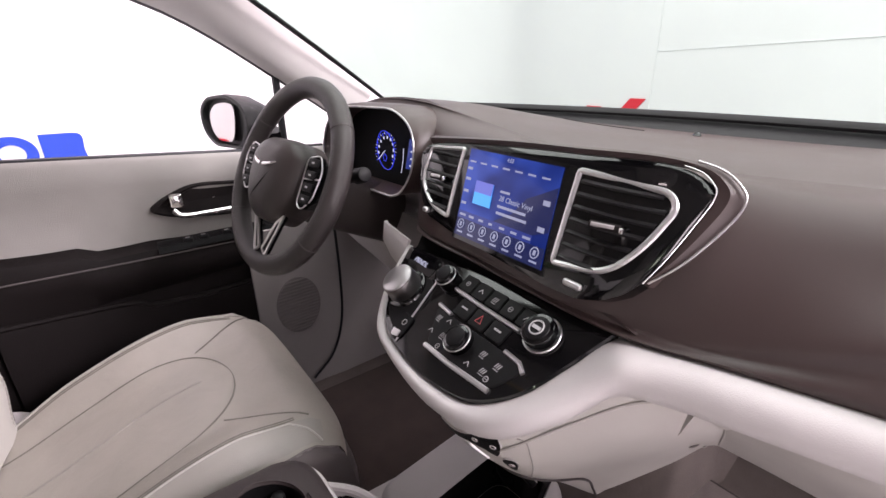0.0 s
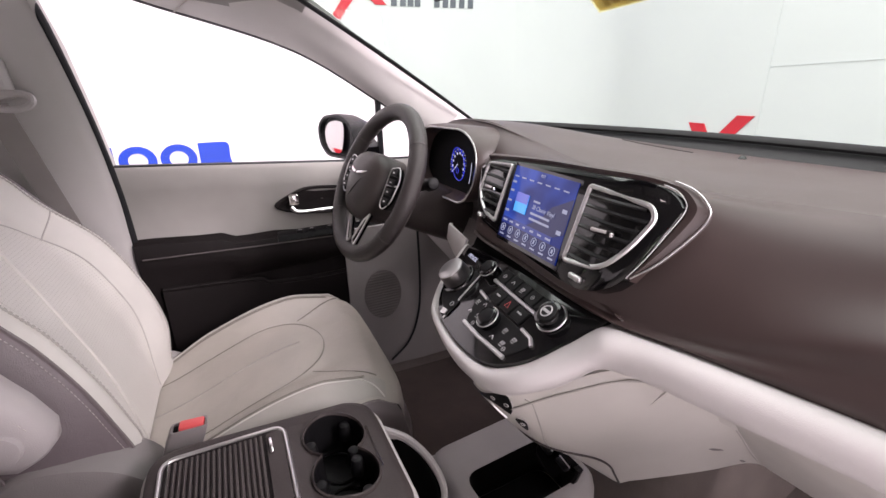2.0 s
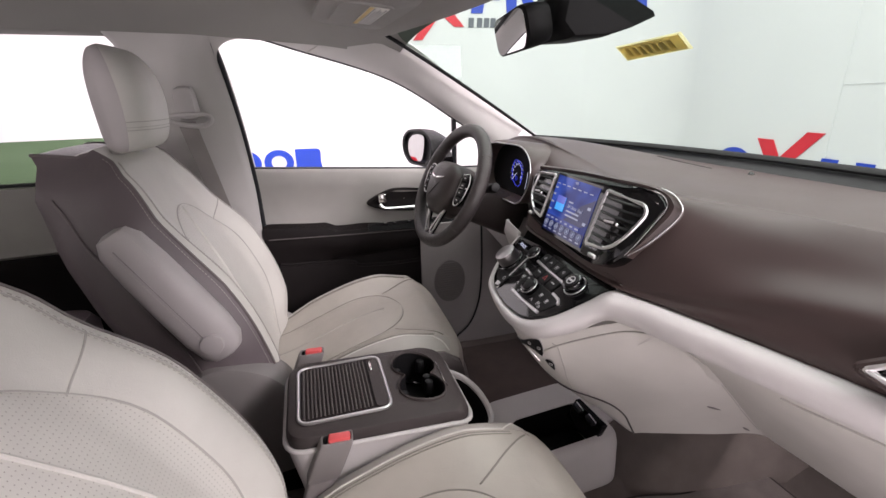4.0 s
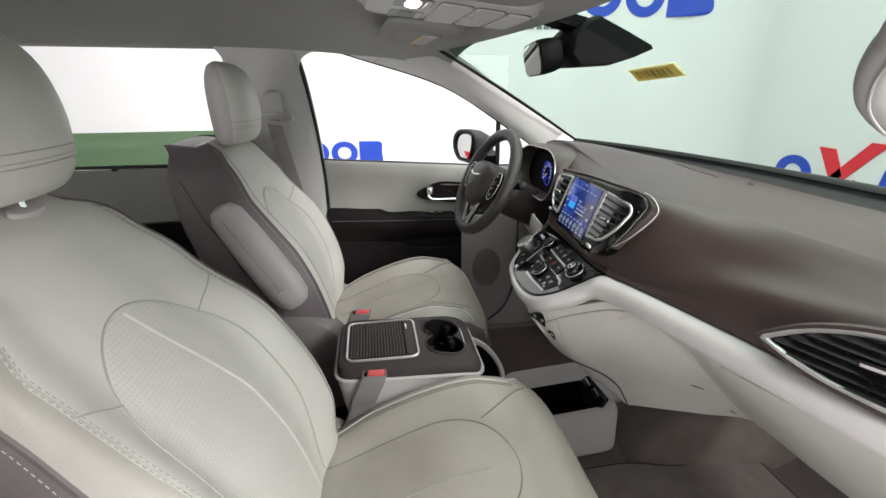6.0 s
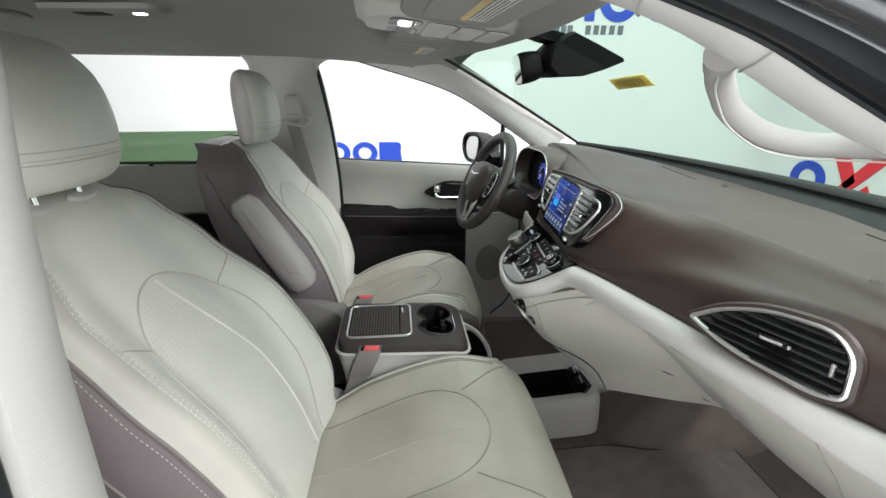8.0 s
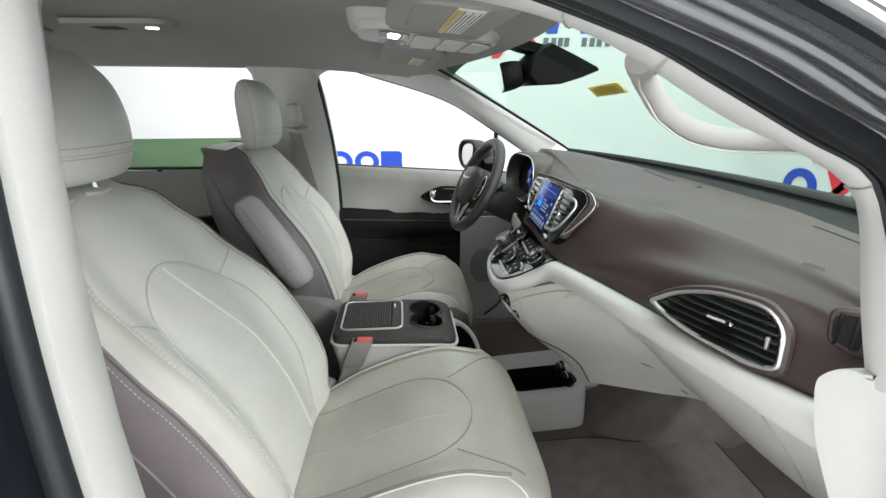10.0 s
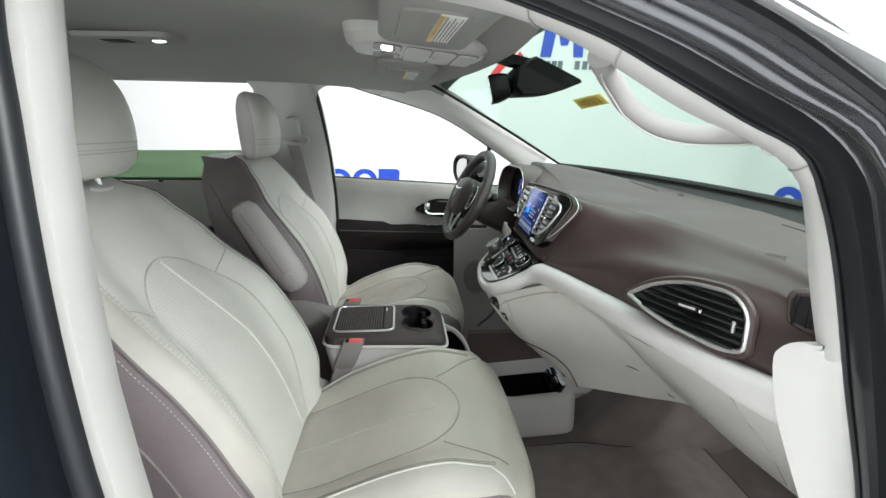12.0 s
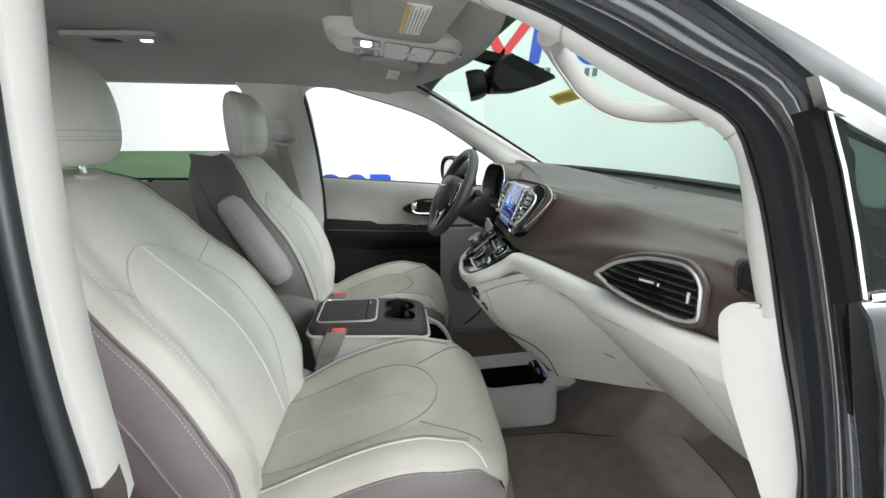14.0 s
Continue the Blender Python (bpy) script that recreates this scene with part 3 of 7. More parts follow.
# right side behind the door opening
rows = []
for z, x in ((0.48, 0.80), (0.9, 0.80), (1.12, 0.80), (1.2, 0.79)):
    rows.append([V(x + 0.06 - 0.14 * (y + 0.16), y, z) for y in np.linspace(-0.16, -2.9, 14)])
structure("roof_rail_right", sheet([[V(x + 0.06 - 0.14 * (y + 0.16), y, z) for y in np.linspace(-0.16, -2.9, 14)] for z, x in ((1.58, 0.72), (1.62, 0.69), (1.67, 0.62))], 0.02), LINER, "grey cloth roof rail above the rear side glass", "trim")
structure("rear_pillar_right", sheet([[V(x + 0.06 - 0.14 * (y + 0.16), y, z) for y in (-1.35, -1.45, -1.55)] for z, x in ((1.19, 0.79), (1.4, 0.765), (1.60, 0.71))], 0.02), PALE_TRIM, "pale grey rear pillar trim", "pillar trim")
rear_pane = structure("rear_side_glass_right", pane_sheet([[V(x + 0.08 - 0.14 * (y + 0.16), y, z) for y in np.linspace(-0.2, -2.85, 8)] for z, x in ((1.19, 0.80), (1.4, 0.775), (1.60, 0.72))]), PRIVACY, "green privacy glass of the rear side", "side glass")
rear_pane.visible_shadow = False
structure("side_trim_right_rear", sheet(rows, 0.03), DOOR_PALE, "pale grey side trim behind the open doorway", "trim")

# right centre pillar: pale trim, rubber seal, jamb with shade in its paint
ZB = [(1.065, 0.886, -0.002, 0.964, 0.037), (1.12, 0.876, -0.015, 0.958, 0.026), (1.2, 0.861, -0.033, 0.949, 0.011), (1.31, 0.843, -0.048, 0.93, -0.007), (1.43, 0.829, -0.053, 0.907, -0.021), (1.54, 0.818, -0.048, 0.884, -0.03), (1.64, 0.79, -0.03, 0.85, -0.01)]
rows = []
for i, (z, xi, yi, xo, yo) in enumerate(ZB):
    ti = 0.012 if i == 0 else 0.0
    rows.append([V(xi - 0.02, yi - 0.20, z + ti), V(xi - 0.006, yi - 0.03, z + ti), V(xi, yi, z + ti * 0.6), V(xi * 0.65 + xo * 0.35 + 0.003, yi * 0.65 + yo * 0.35 + 0.012, z + 0.0), V(xi * 0.3 + xo * 0.7 + 0.004, yi * 0.3 + yo * 0.7 + 0.010, z), V(xo, yo, z - (0.01 if i == 0 else 0)), V(xo + 0.004, yo - 0.02, z - (0.01 if i == 0 else 0))])
# same trim as the left pillar, only darkened to tone down the light
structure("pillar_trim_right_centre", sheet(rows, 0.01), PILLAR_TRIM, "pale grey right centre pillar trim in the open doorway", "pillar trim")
outer = [V(xo + 0.016, yo - 0.008, z) for z, xi, yi, xo, yo in ZB]
low = [V(1.005, 0.10, 0.70), V(0.99, 0.078, 0.87)]
structure("door_seal_right_rear", tube(spline(low + outer, 5), 0.011, 10), RUBBER, "black rubber seal along the open doorway", "seal")
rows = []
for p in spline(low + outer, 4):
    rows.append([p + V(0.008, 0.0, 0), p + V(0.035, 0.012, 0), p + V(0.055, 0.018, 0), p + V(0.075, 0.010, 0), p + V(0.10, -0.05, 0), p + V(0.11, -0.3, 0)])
structure("door_jamb_right_rear", sheet(rows, 0.01), PAINT_SHADE, "body-colour jamb of the open doorway, lighting mixed into its paint", "door jamb")
structure("lower_pillar_right", loft([[V(0.86, -0.12, z), V(0.93 + k, 0.01 + k * 0.4, z), V(0.985 + k, 0.06 + k * 0.4, z), V(1.0, -0.14, z)] for z, k in ((0.45, 0.01), (0.7, 0.005), (1.0, -0.01), (1.10, -0.028))]), CONSOLE, "dark lower trim of the right centre pillar", "pillar trim")

# right front pillar: trim, seal and painted jamb run side by side round the doorway
def along(pts, n):
    """n points evenly spread along a smooth line."""
    line = spline(pts, 10)
    acc = [0.0]
    for a, b in zip(line, line[1:]):
        acc.append(acc[-1] + (b - a).length)
    out = []
    for k in range(n):
        d = acc[-1] * k / (n - 1)
        i = min(len(line) - 2, max(0, int(np.searchsorted(acc, d)) - 1))
        out.append(line[i].lerp(line[i + 1], (d - acc[i]) / max(1e-9, acc[i + 1] - acc[i])))
    return out


E1 = along([V(0.655, 0.08, 1.600), V(0.682, 0.28, 1.574), V(0.700, 0.41, 1.536), V(0.725, 0.541, 1.459), V(0.744, 0.615, 1.424), V(0.758, 0.660, 1.390), V(0.765, 0.677, 1.341), V(0.772, 0.693, 1.267), V(0.780, 0.713, 1.190)], 44)
E2 = along([V(0.735, 0.05, 1.612), V(0.762, 0.25, 1.586), V(0.780, 0.414, 1.534), V(0.790, 0.497, 1.492), V(0.797, 0.575, 1.450), V(0.803, 0.633, 1.420), V(0.808, 0.658, 1.376), V(0.813, 0.685, 1.303), V(0.818, 0.712, 1.200)], 44)
rows = []
for a, b in zip(E1, E2):
    out = V(0.62, -0.62, -0.35).normalized()
    rows.append([a - V(0, -0.02, -0.012), a, a.lerp(b, 0.18) + out * 0.007, a.lerp(b, 0.5) + out * 0.011, a.lerp(b, 0.82) + out * 0.007, b, b + V(0.004, 0.012, 0.006)])
structure("pillar_trim_right_front", sheet(rows, 0.004), PALE_TRIM, "pale grey windscreen pillar trim beside the doorway", "pillar trim")
for k in (16, 21, 32):
    structure("pillar_seam_right", tube([q + V(0.001, -0.0015, -0.001) for q in rows[k][1:6]], 0.0012, 6), SEAM, "thin seam across the pillar trim", "seam")
I = spline([V(0.798, 0.700, 1.206), V(0.780, 0.686, 1.202), V(0.765, 0.678, 1.188), V(0.757, 0.678, 1.165), V(0.763, 0.69, 1.10), V(0.780, 0.715, 1.02), V(0.795, 0.745, 0.94), V(0.805, 0.77, 0.86), V(0.812, 0.77, 0.6)], 5)
O = spline([V(0.803, 0.712, 1.207), V(0.804, 0.713, 1.203), V(0.806, 0.717, 1.188), V(0.808, 0.722, 1.163), V(0.814, 0.742, 1.09), V(0.820, 0.764, 1.02), V(0.826, 0.785, 0.94), V(0.83, 0.79, 0.86), V(0.84, 0.78, 0.6)], 5)
rows = []
for a, b in zip(I, O):
    d = V(0.2, -1, 0.1).normalized()
    rows.append([a - d * 0.05, a - d * 0.012, a.lerp(b, 0.06), a.lerp(b, 0.5) + d * 0.006, a.lerp(b, 0.94), b - d * 0.012, b - d * 0.04])
structure("kick_trim_right", sheet(rows, 0.006), PALE_TRIM, "pale grey kick panel trim at the doorway", "pillar trim")

# seals and jamb in front of the doorway
S2 = along([V(0.735, 0.05, 1.612), V(0.762, 0.25, 1.586), V(0.780, 0.414, 1.534), V(0.790, 0.497, 1.492), V(0.797, 0.575, 1.450), V(0.803, 0.633, 1.420), V(0.808, 0.658, 1.376), V(0.813, 0.685, 1.303), V(0.820, 0.722, 1.171), V(0.826, 0.761, 1.041), V(0.83, 0.775, 0.95), V(0.84, 0.78, 0.70)], 70)
S3 = along([V(0.79, 0.05, 1.622), V(0.815, 0.27, 1.582), V(0.830, 0.44, 1.521), V(0.834, 0.53, 1.480), V(0.840, 0.606, 1.441), V(0.850, 0.648, 1.398), V(0.853, 0.668, 1.350), V(0.858, 0.699, 1.253), V(0.862, 0.736, 1.125), V(0.866, 0.766, 0.994), V(0.868, 0.78, 0.90), V(0.87, 0.79, 0.70)], 70)
S4 = along([V(0.835, 0.05, 1.632), V(0.853, 0.27, 1.578), V(0.865, 0.455, 1.512), V(0.871, 0.545, 1.467), V(0.879, 0.610, 1.432), V(0.890, 0.642, 1.383), V(0.893, 0.655, 1.340), V(0.898, 0.682, 1.255), V(0.902, 0.71, 1.16), V(0.905, 0.741, 1.031), V(0.907, 0.76, 0.92), V(0.91, 0.77, 0.70)], 70)
S5 = along([V(0.90, 0.05, 1.655), V(0.917, 0.28, 1.600), V(0.929, 0.47, 1.522), V(0.936, 0.555, 1.474), V(0.944, 0.600, 1.440), V(0.942, 0.618, 1.395), V(0.940, 0.638, 1.351), V(0.940, 0.665, 1.280), V(0.940, 0.695, 1.17), V(0.940, 0.728, 1.063), V(0.942, 0.75, 0.95), V(0.945, 0.76, 0.70)], 70)
rows = []
for a, b in zip(S2, S3):
    out = V(0.55, -0.70, -0.30).normalized()
    rows.append([a + V(-0.002, 0.01, 0.004), a + out * 0.004, a.lerp(b, 0.25) + out * 0.016, a.lerp(b, 0.5) + out * 0.019, a.lerp(b, 0.75) + out * 0.014, b + out * 0.001, b + V(0.0, 0.01, 0.004)])
structure("door_seal_right_front", sheet(rows, 0.003), RUBBER, "black rubber seal along the open doorway", "seal")
structure("seal_lip_right", tube([p + V(0.004, -0.006, -0.004) for p in S2], 0.0035, 6), RUBBER, "thin black lip of the door seal", "seal")
# jamb paint lightened in colour to carry the bright reflections along its ribs
rows = []
for a, b, c in zip(S3, S4, S5):
    out = V(0.55, -0.70, -0.25).normalized()
    rib = [a - out * 0.002, a.lerp(b, 0.3) - out * 0.010, a.lerp(b, 0.6) - out * 0.006, b - (b - a) * 0.15 + out * 0.002, b + out * 0.005, b.lerp(c, 0.18) + out * 0.001, b.lerp(c, 0.35) - out * 0.012, b.lerp(c, 0.55) - out * 0.014, b.lerp(c, 0.75) - out * 0.004, b.lerp(c, 0.9) + out * 0.004, c]
    rows.append(spline(rib, 4) + [c + V(0.004, 0.012, 0.004)])
structure("door_jamb_right_front", sheet(rows, 0.003), PAINT_JAMB, "body-colour jamb of the open doorway, lighting mixed into its paint", "door jamb")
EDGE_IN = along([V(0.90, 0.05, 1.655), V(0.917, 0.28, 1.600), V(0.929, 0.47, 1.522), V(0.936, 0.555, 1.474), V(0.944, 0.600, 1.440), V(0.950, 0.640, 1.418), V(0.955, 0.72, 1.375), V(0.96, 0.85, 1.300)], 50)
EDGE_OUT = along([V(0.950, 0.05, 1.640), V(0.958, 0.30, 1.583), V(0.968, 0.50, 1.492), V(0.972, 0.557, 1.465), V(0.974, 0.60, 1.443), V(0.976, 0.63, 1.4275), V(0.98, 0.72, 1.382), V(0.985, 0.85, 1.306)], 50)
rows = []
for a, b in zip(EDGE_IN, EDGE_OUT):
    up = V(0.4, -0.1, 1).normalized()
    rows.append([a + V(-0.01, 0.01, 0.002), a, a.lerp(b, 0.12) + up * 0.001, a.lerp(b, 0.45) - up * 0.003, a.lerp(b, 0.8) - up * 0.001, b, b + V(-0.004, 0.004, 0.004)])
structure("roof_moulding_right", sheet(rows, 0.003), SILVER_PAINT, "bright silver roof edge moulding over the doorway", "moulding")
structure("gutter_seal_right", tube([p + V(0.0, -0.004, -0.006) for p in EDGE_IN], 0.005, 6), RUBBER, "black rubber gutter seal", "seal")
# right sill below the doorway
structure("door_sill_right", loft([[V(0.80, y, 0.47), V(0.80, y, 0.515), V(0.93, y, 0.51), V(0.97, y, 0.47), V(0.98, y, 0.30), V(0.82, y, 0.30)] for y in (-0.2, 0.3, 0.85)]), PAINT_JAMB, "dark grey painted door sill", "sill")

# fixed quarter window ahead of the doorway, and the wing below it
def on_side(a, b, d):
    return V(0.975 + 0.02 * (a - 0.6) + d, a, b)


qw = thing("front_quarter_window", (0.98, 0.68, 1.28), "small fixed quarter window in a chrome frame", "quarter window")
pane = part("pane", plate([(0.585, 1.414), (0.80, 1.312), (0.80, 1.276), (0.640, 1.283), (0.622, 1.326), (0.603, 1.375)], on_side, 0.004), SMOKED, qw, "smoked quarter glass", smooth=False)
pane.visible_shadow = False
part("top_chrome", sheet([[on_side(a, b, 0.004), on_side(a + 0.001, b + k * 0.35, 0.012), on_side(a - 0.003, b + k * 0.75, 0.012), on_side(a - 0.006, b + k, 0.002)] for a, b, k in ((0.581, 1.4165, 0.0165), (0.606, 1.4035, 0.0155), (0.634, 1.3905, 0.014), (0.72, 1.348, 0.012), (0.80, 1.309, 0.010))], 0.003), SATIN, qw, "satin chrome upper frame strip")
part("corner_cap", plate([(0.568, 1.436), (0.582, 1.429), (0.592, 1.4105), (0.578, 1.4165)], on_side, 0.011), SATIN, qw, "small chrome corner cap")
part("rear_chrome", sheet([[on_side(a - 0.0022, b, 0.001), on_side(a - 0.0012, b, 0.005), on_side(a + 0.0012, b, 0.006), on_side(a + 0.003, b, 0.003)] for a, b in ((0.584, 1.415), (0.603, 1.3755), (0.6225, 1.326), (0.639, 1.280))], 0.002), CHROME, qw, "thin chrome rear frame strip")
part("lower_chrome", tube([on_side(a, b, 0.006) for a, b in ((0.640, 1.282), (0.66, 1.285), (0.80, 1.274))], 0.004, 8), CHROME, qw, "thin chrome lower frame strip")
part("black_border", sheet([[on_side(a - 0.016, b - 0.006, -0.006), on_side(a - 0.010, b - 0.003, 0.002), on_side(a - 0.003, b, 0.003)] for a, b in ((0.583, 1.418), (0.603, 1.3755), (0.6225, 1.326), (0.641, 1.278))], 0.002), SOOT, qw)
structure("pillar_lining_right", sheet([[V(0.945, 0.60, 1.43), V(0.940, 0.625, 1.405), V(0.940, 0.645, 1.385)], [V(0.945, 0.61, 1.39), V(0.940, 0.632, 1.372), V(0.940, 0.650, 1.362)], [V(0.94, 0.645, 1.315), V(0.925, 0.66, 1.310), V(0.93, 0.69, 1.300)], [V(0.94, 0.65, 1.29), V(0.925, 0.72, 1.275), V(0.94, 0.95, 1.245)], [V(0.935, 0.70, 1.15), V(0.925, 0.75, 1.15), V(0.93, 0.95, 1.15)]], 0.004), BLACK, "dark inner lining behind the quarter window", "trim")
rows = []
for z, o, a0 in ((1.279, -0.004, 0.642), (1.262, 0.006, 0.648), (1.20, 0.014, 0.664), (1.05, 0.018, 0.695), (0.80, 0.016, 0.72), (0.45, 0.0, 0.73)):
    rows.append([on_side(a, z - 0.02 * max(0, a - 0.8), o - 0.12 * max(0, a - 1.0) ** 2) for a in (a0, a0 + 0.004, a0 + 0.04, 0.85, 1.0, 1.2, 1.5)])
structure("front_wing_right", sheet(rows, 0.004), PAINT, "dark grey metallic front wing beside the doorway", "body panel")

# ---- front seats ----
SHAPE = {"fold": (-0.045, 0.735), "top": (-0.375, 1.344)}


def back_half(s):
    return smoothramp(s, (0, 0.25, 0.5, 0.72, 0.88, 1.0), (0.245, 0.272, 0.272, 0.245, 0.20, 0.135))


def back_front(s, u):
    """Front of the backrest: s up, u across (-1 inboard to 1 outboard), as (x off centre, y, z)."""
    n = (0.866, 0.5)
    f, t = SHAPE["fold"], SHAPE["top"]
    cy = f[0] + (t[0] - f[0]) * s
    cz = f[1] + (t[1] - f[1]) * s
    swell = 0.030 * math.sin(math.pi * min(1, s * 1.05)) + 0.012 * math.sin(2 * math.pi * s)
    a = abs(u)
    bolster = smoothramp(a, (0.42, 0.80, 0.93, 1.0), (0, 1.0, 0.75, 0.15)) * smoothramp(s, (0, 0.15, 0.45, 0.75, 1), (0.028, 0.052, 0.050, 0.022, 0.0))
    edge = -0.030 * smoothramp(a, (0.86, 1.0), (0, 1))
    topround = -0.032 * smoothramp(s, (0.90, 1.0), (0, 1)) ** 2
    d = swell + bolster + edge + topround
    return (back_half(s) * u, cy + n[0] * d, cz + n[1] * d)


CF, CR = 0.435, -0.085


def cush_half(t):
    return smoothramp(t, (0, 0.3, 0.8, 1.0), (0.245, 0.268, 0.266, 0.256))


def cush_top(t, u):
    """Top of the cushion: t from back to front, u across."""
    y = CR + (CF - CR) * t
    z = 0.725 + 0.112 * smoothramp(t, (0, 0.75, 1.0), (0, 0.92, 1.0))
    a = abs(u)
    z += 0.008 * math.sin(math.pi * t)
    z += smoothramp(a, (0.45, 0.80, 0.93, 1.0), (0, 1.0, 0.7, 0.0)) * smoothramp(t, (0, 0.3, 0.7, 1), (0.012, 0.034, 0.028, 0.0))
    z -= 0.016 * smoothramp(a, (0.86, 1.0), (0, 1))
    z -= 0.026 * smoothramp(t, (0.88, 1.0), (0, 1)) ** 2
    y -= 0.024 * a ** 5 * t
    return (cush_half(t) * u, y, z)


def seat(name, cx, side, dy, dz, yaw, head, label, with_arm=True):
    """side +1: outboard is to the right. The seat's own x grows outboard."""
    def P(q):
        x, y = side * q[0], q[1] + 0.0
        return V(cx + math.cos(yaw) * x - math.sin(yaw) * y, dy + math.sin(yaw) * x + math.cos(yaw) * y, q[2] + dz)

    stitch_line = []
    st = thing(name, (cx, 0.15 + dy, 0.47), label, "car seat", "front seats")
    us = list(np.linspace(-1, 1, 33))
    # backrest cover and shell
    ss = list(np.linspace(0.0, 1.0, 34))
    front = [[P(back_front(s, u * 0.88)) for u in us] for s in ss]
    # side and rear shell: brown leather, wrapped from the cover's edge
    depth = [0.0, 0.02, 0.06, 0.10, 0.125, 0.135]
    shrink = [1.0, 1.012, 1.0, 0.95, 0.85, 0.7]
    secs = []
    for s in np.linspace(0.0, 1.0, 26):
        loop = []
        for sgn in (-1, 1):
            pts = [P(back_front(s, sgn * 0.88)), P(back_front(s, sgn * 0.92)), P(back_front(s, sgn * 0.96))]
            for d, k in zip(depth, shrink):
                e = back_front(s, sgn)
                th = 1.0 + 0.25 * math.sin(math.pi * s) - 0.36 * smoothramp(s, (0.85, 1), (0, 1))
                pts.append(P((e[0] * (k + (min(1.0, k + 0.16) - k) * smoothramp(s, (0.8, 1), (0, 1))), e[1] - 0.866 * d * th * 1.1, e[2] - 0.5 * d * th * 1.1 * (1 - 0.95 * smoothramp(s, (0.55, 1), (0, 1))) + 0.010 * smoothramp(s, (0.84, 1), (0, 1)) * min(1, d / 0.10))))
            loop += pts if sgn == -1 else pts[::-1]
        secs.append(loop)
    ring_top, n2 = secs[-1], len(secs[-1])
    topcap = []
    for j in range(1, n2 // 2):
        a, b = ring_top[j], ring_top[n2 - 1 - j]
        topcap.append([a.lerp(b, (u + 1) / 2) + V(0, 0, 0.008 * (1 - u * u) * (1 - (j / (n2 / 2)) ** 2)) for u in us])
    if (topcap[0][0] - front[-1][0]).length > (topcap[0][0] - front[-1][-1]).length:
        topcap = [row[::-1] for row in topcap]
    part("backrest_cover", pane_sheet(front + topcap[:4]), LEATHER, st)
    part("top_panel", pane_sheet(topcap[3:]), TAUPE, st, "dark taupe leather over the top")
    bm = bmesh.new()
    g = quads(bm, secs)
    part("backrest_shell", bm, TAUPE, st, "dark taupe leather sides")
    # pale leather wrapped round the outboard bolster, shade mixed into its beige
    if not with_arm:
        rows = []
        for s in np.linspace(0.0, 1.0, 30):
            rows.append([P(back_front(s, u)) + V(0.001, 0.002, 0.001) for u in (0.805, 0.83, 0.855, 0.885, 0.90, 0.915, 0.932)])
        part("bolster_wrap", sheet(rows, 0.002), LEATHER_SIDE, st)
    # piping between cover and shell, and a second seam on the side
    for sgn in (-1, 1):
        line = [P(back_front(s, sgn * 0.88)) for s in np.linspace(0.02, 0.99, 40)]
        if sgn > 0 and not with_arm:
            line = [P(back_front(s, 0.935)) + V(0.001, 0.002, 0.001) for s in np.linspace(0.02, 0.98, 40)]
        if sgn < 0 or with_arm:
            line += [row[0 if (row[0] - line[-1]).length < (row[-1] - line[-1]).length else -1] + V(0, 0, 0.001) for row in topcap[1:]]
        part("piping", tube(line, 0.0032, 6), PIPING, st)
        line = []
        for s in np.linspace(0.05, 0.90, 32):
            e, o = back_front(s, sgn), (0.070 if with_arm else 0.034) + 0.03 * smoothramp(s, (0.6, 0.95), (0, 1))
            line.append(P((e[0] * 1.014, e[1] - 0.866 * o, e[2] - 0.5 * o * (1 - 0.6 * smoothramp(s, (0.6, 1), (0, 1))))))
        part("seam", tube(line, 0.0024, 6), PIPING, st)
    for sgn in (-1, 1):
        for k in range(80):
            q0, q1 = back_front(0.04 + 0.0116 * k, sgn * 0.905), back_front(0.0465 + 0.0116 * k, sgn * 0.905)
            if sgn > 0 and not with_arm:
                q0, q1 = back_front(0.04 + 0.0116 * k, 0.952), back_front(0.0465 + 0.0116 * k, 0.952)
            stitch_line.append((q0, q1))
    tagged(part("stitching", merge([tube([P((q[0] * 1.003, q[1] + 0.0012, q[2] + 0.0006)) for q in pr], 0.0006, 4) for pr in stitch_line]), THREAD, st), "pale stitching along the taupe side", kind="stuff")
    # inset panel
    def inset_half(s):
        k = max(0.0, min(1.0, (s - 0.42) / 0.3052))
        return smoothramp(s, (0.0, 0.3), (0.50, 0.575)) * math.sqrt(1.0 - k ** 2.4)

    rows = []
    for s in [0.01 + 0.7145 * math.sin(k * math.pi / 76) for k in range(39)]:
        row = []
        for u in np.linspace(-1, 1, 21):
            q = back_front(s, u * inset_half(s))
            k = 0.0035 * (1 - abs(u) ** 6)
            row.append(P((q[0], q[1] + 0.866 * k, q[2] + 0.5 * k)))
        rows.append(row)
    bm = bmesh.new()
    g = quads(bm, rows)
    uv = bm.loops.layers.uv.new("UVMap")
    for f in bm.faces:
        for lp in f.loops:
            lp[uv].uv = (lp.vert.co.x, lp.vert.co.z * 1.15)
    part("inset", bm, PERF, st, "punched pale leather inset")
    ENDS = [0.01 + 0.715 * math.sin(k * math.pi / 100) for k in range(51)]
    edge = [P(back_front(s, -inset_half(s))) for s in ENDS] + [P(back_front(s, inset_half(s))) for s in ENDS[::-1]]
    part("seam", tube(edge, 0.0018, 6), SEAM, st)
    part("inset_welt", tube([P(back_front(s, ramp(s, (0.02, 0.4, 0.72), (-0.30, -0.24, 0.0)))) + V(0, 0.003, 0.002) for s in np.linspace(0.02, 0.715, 30)], 0.0030, 8), LEATHER, st)
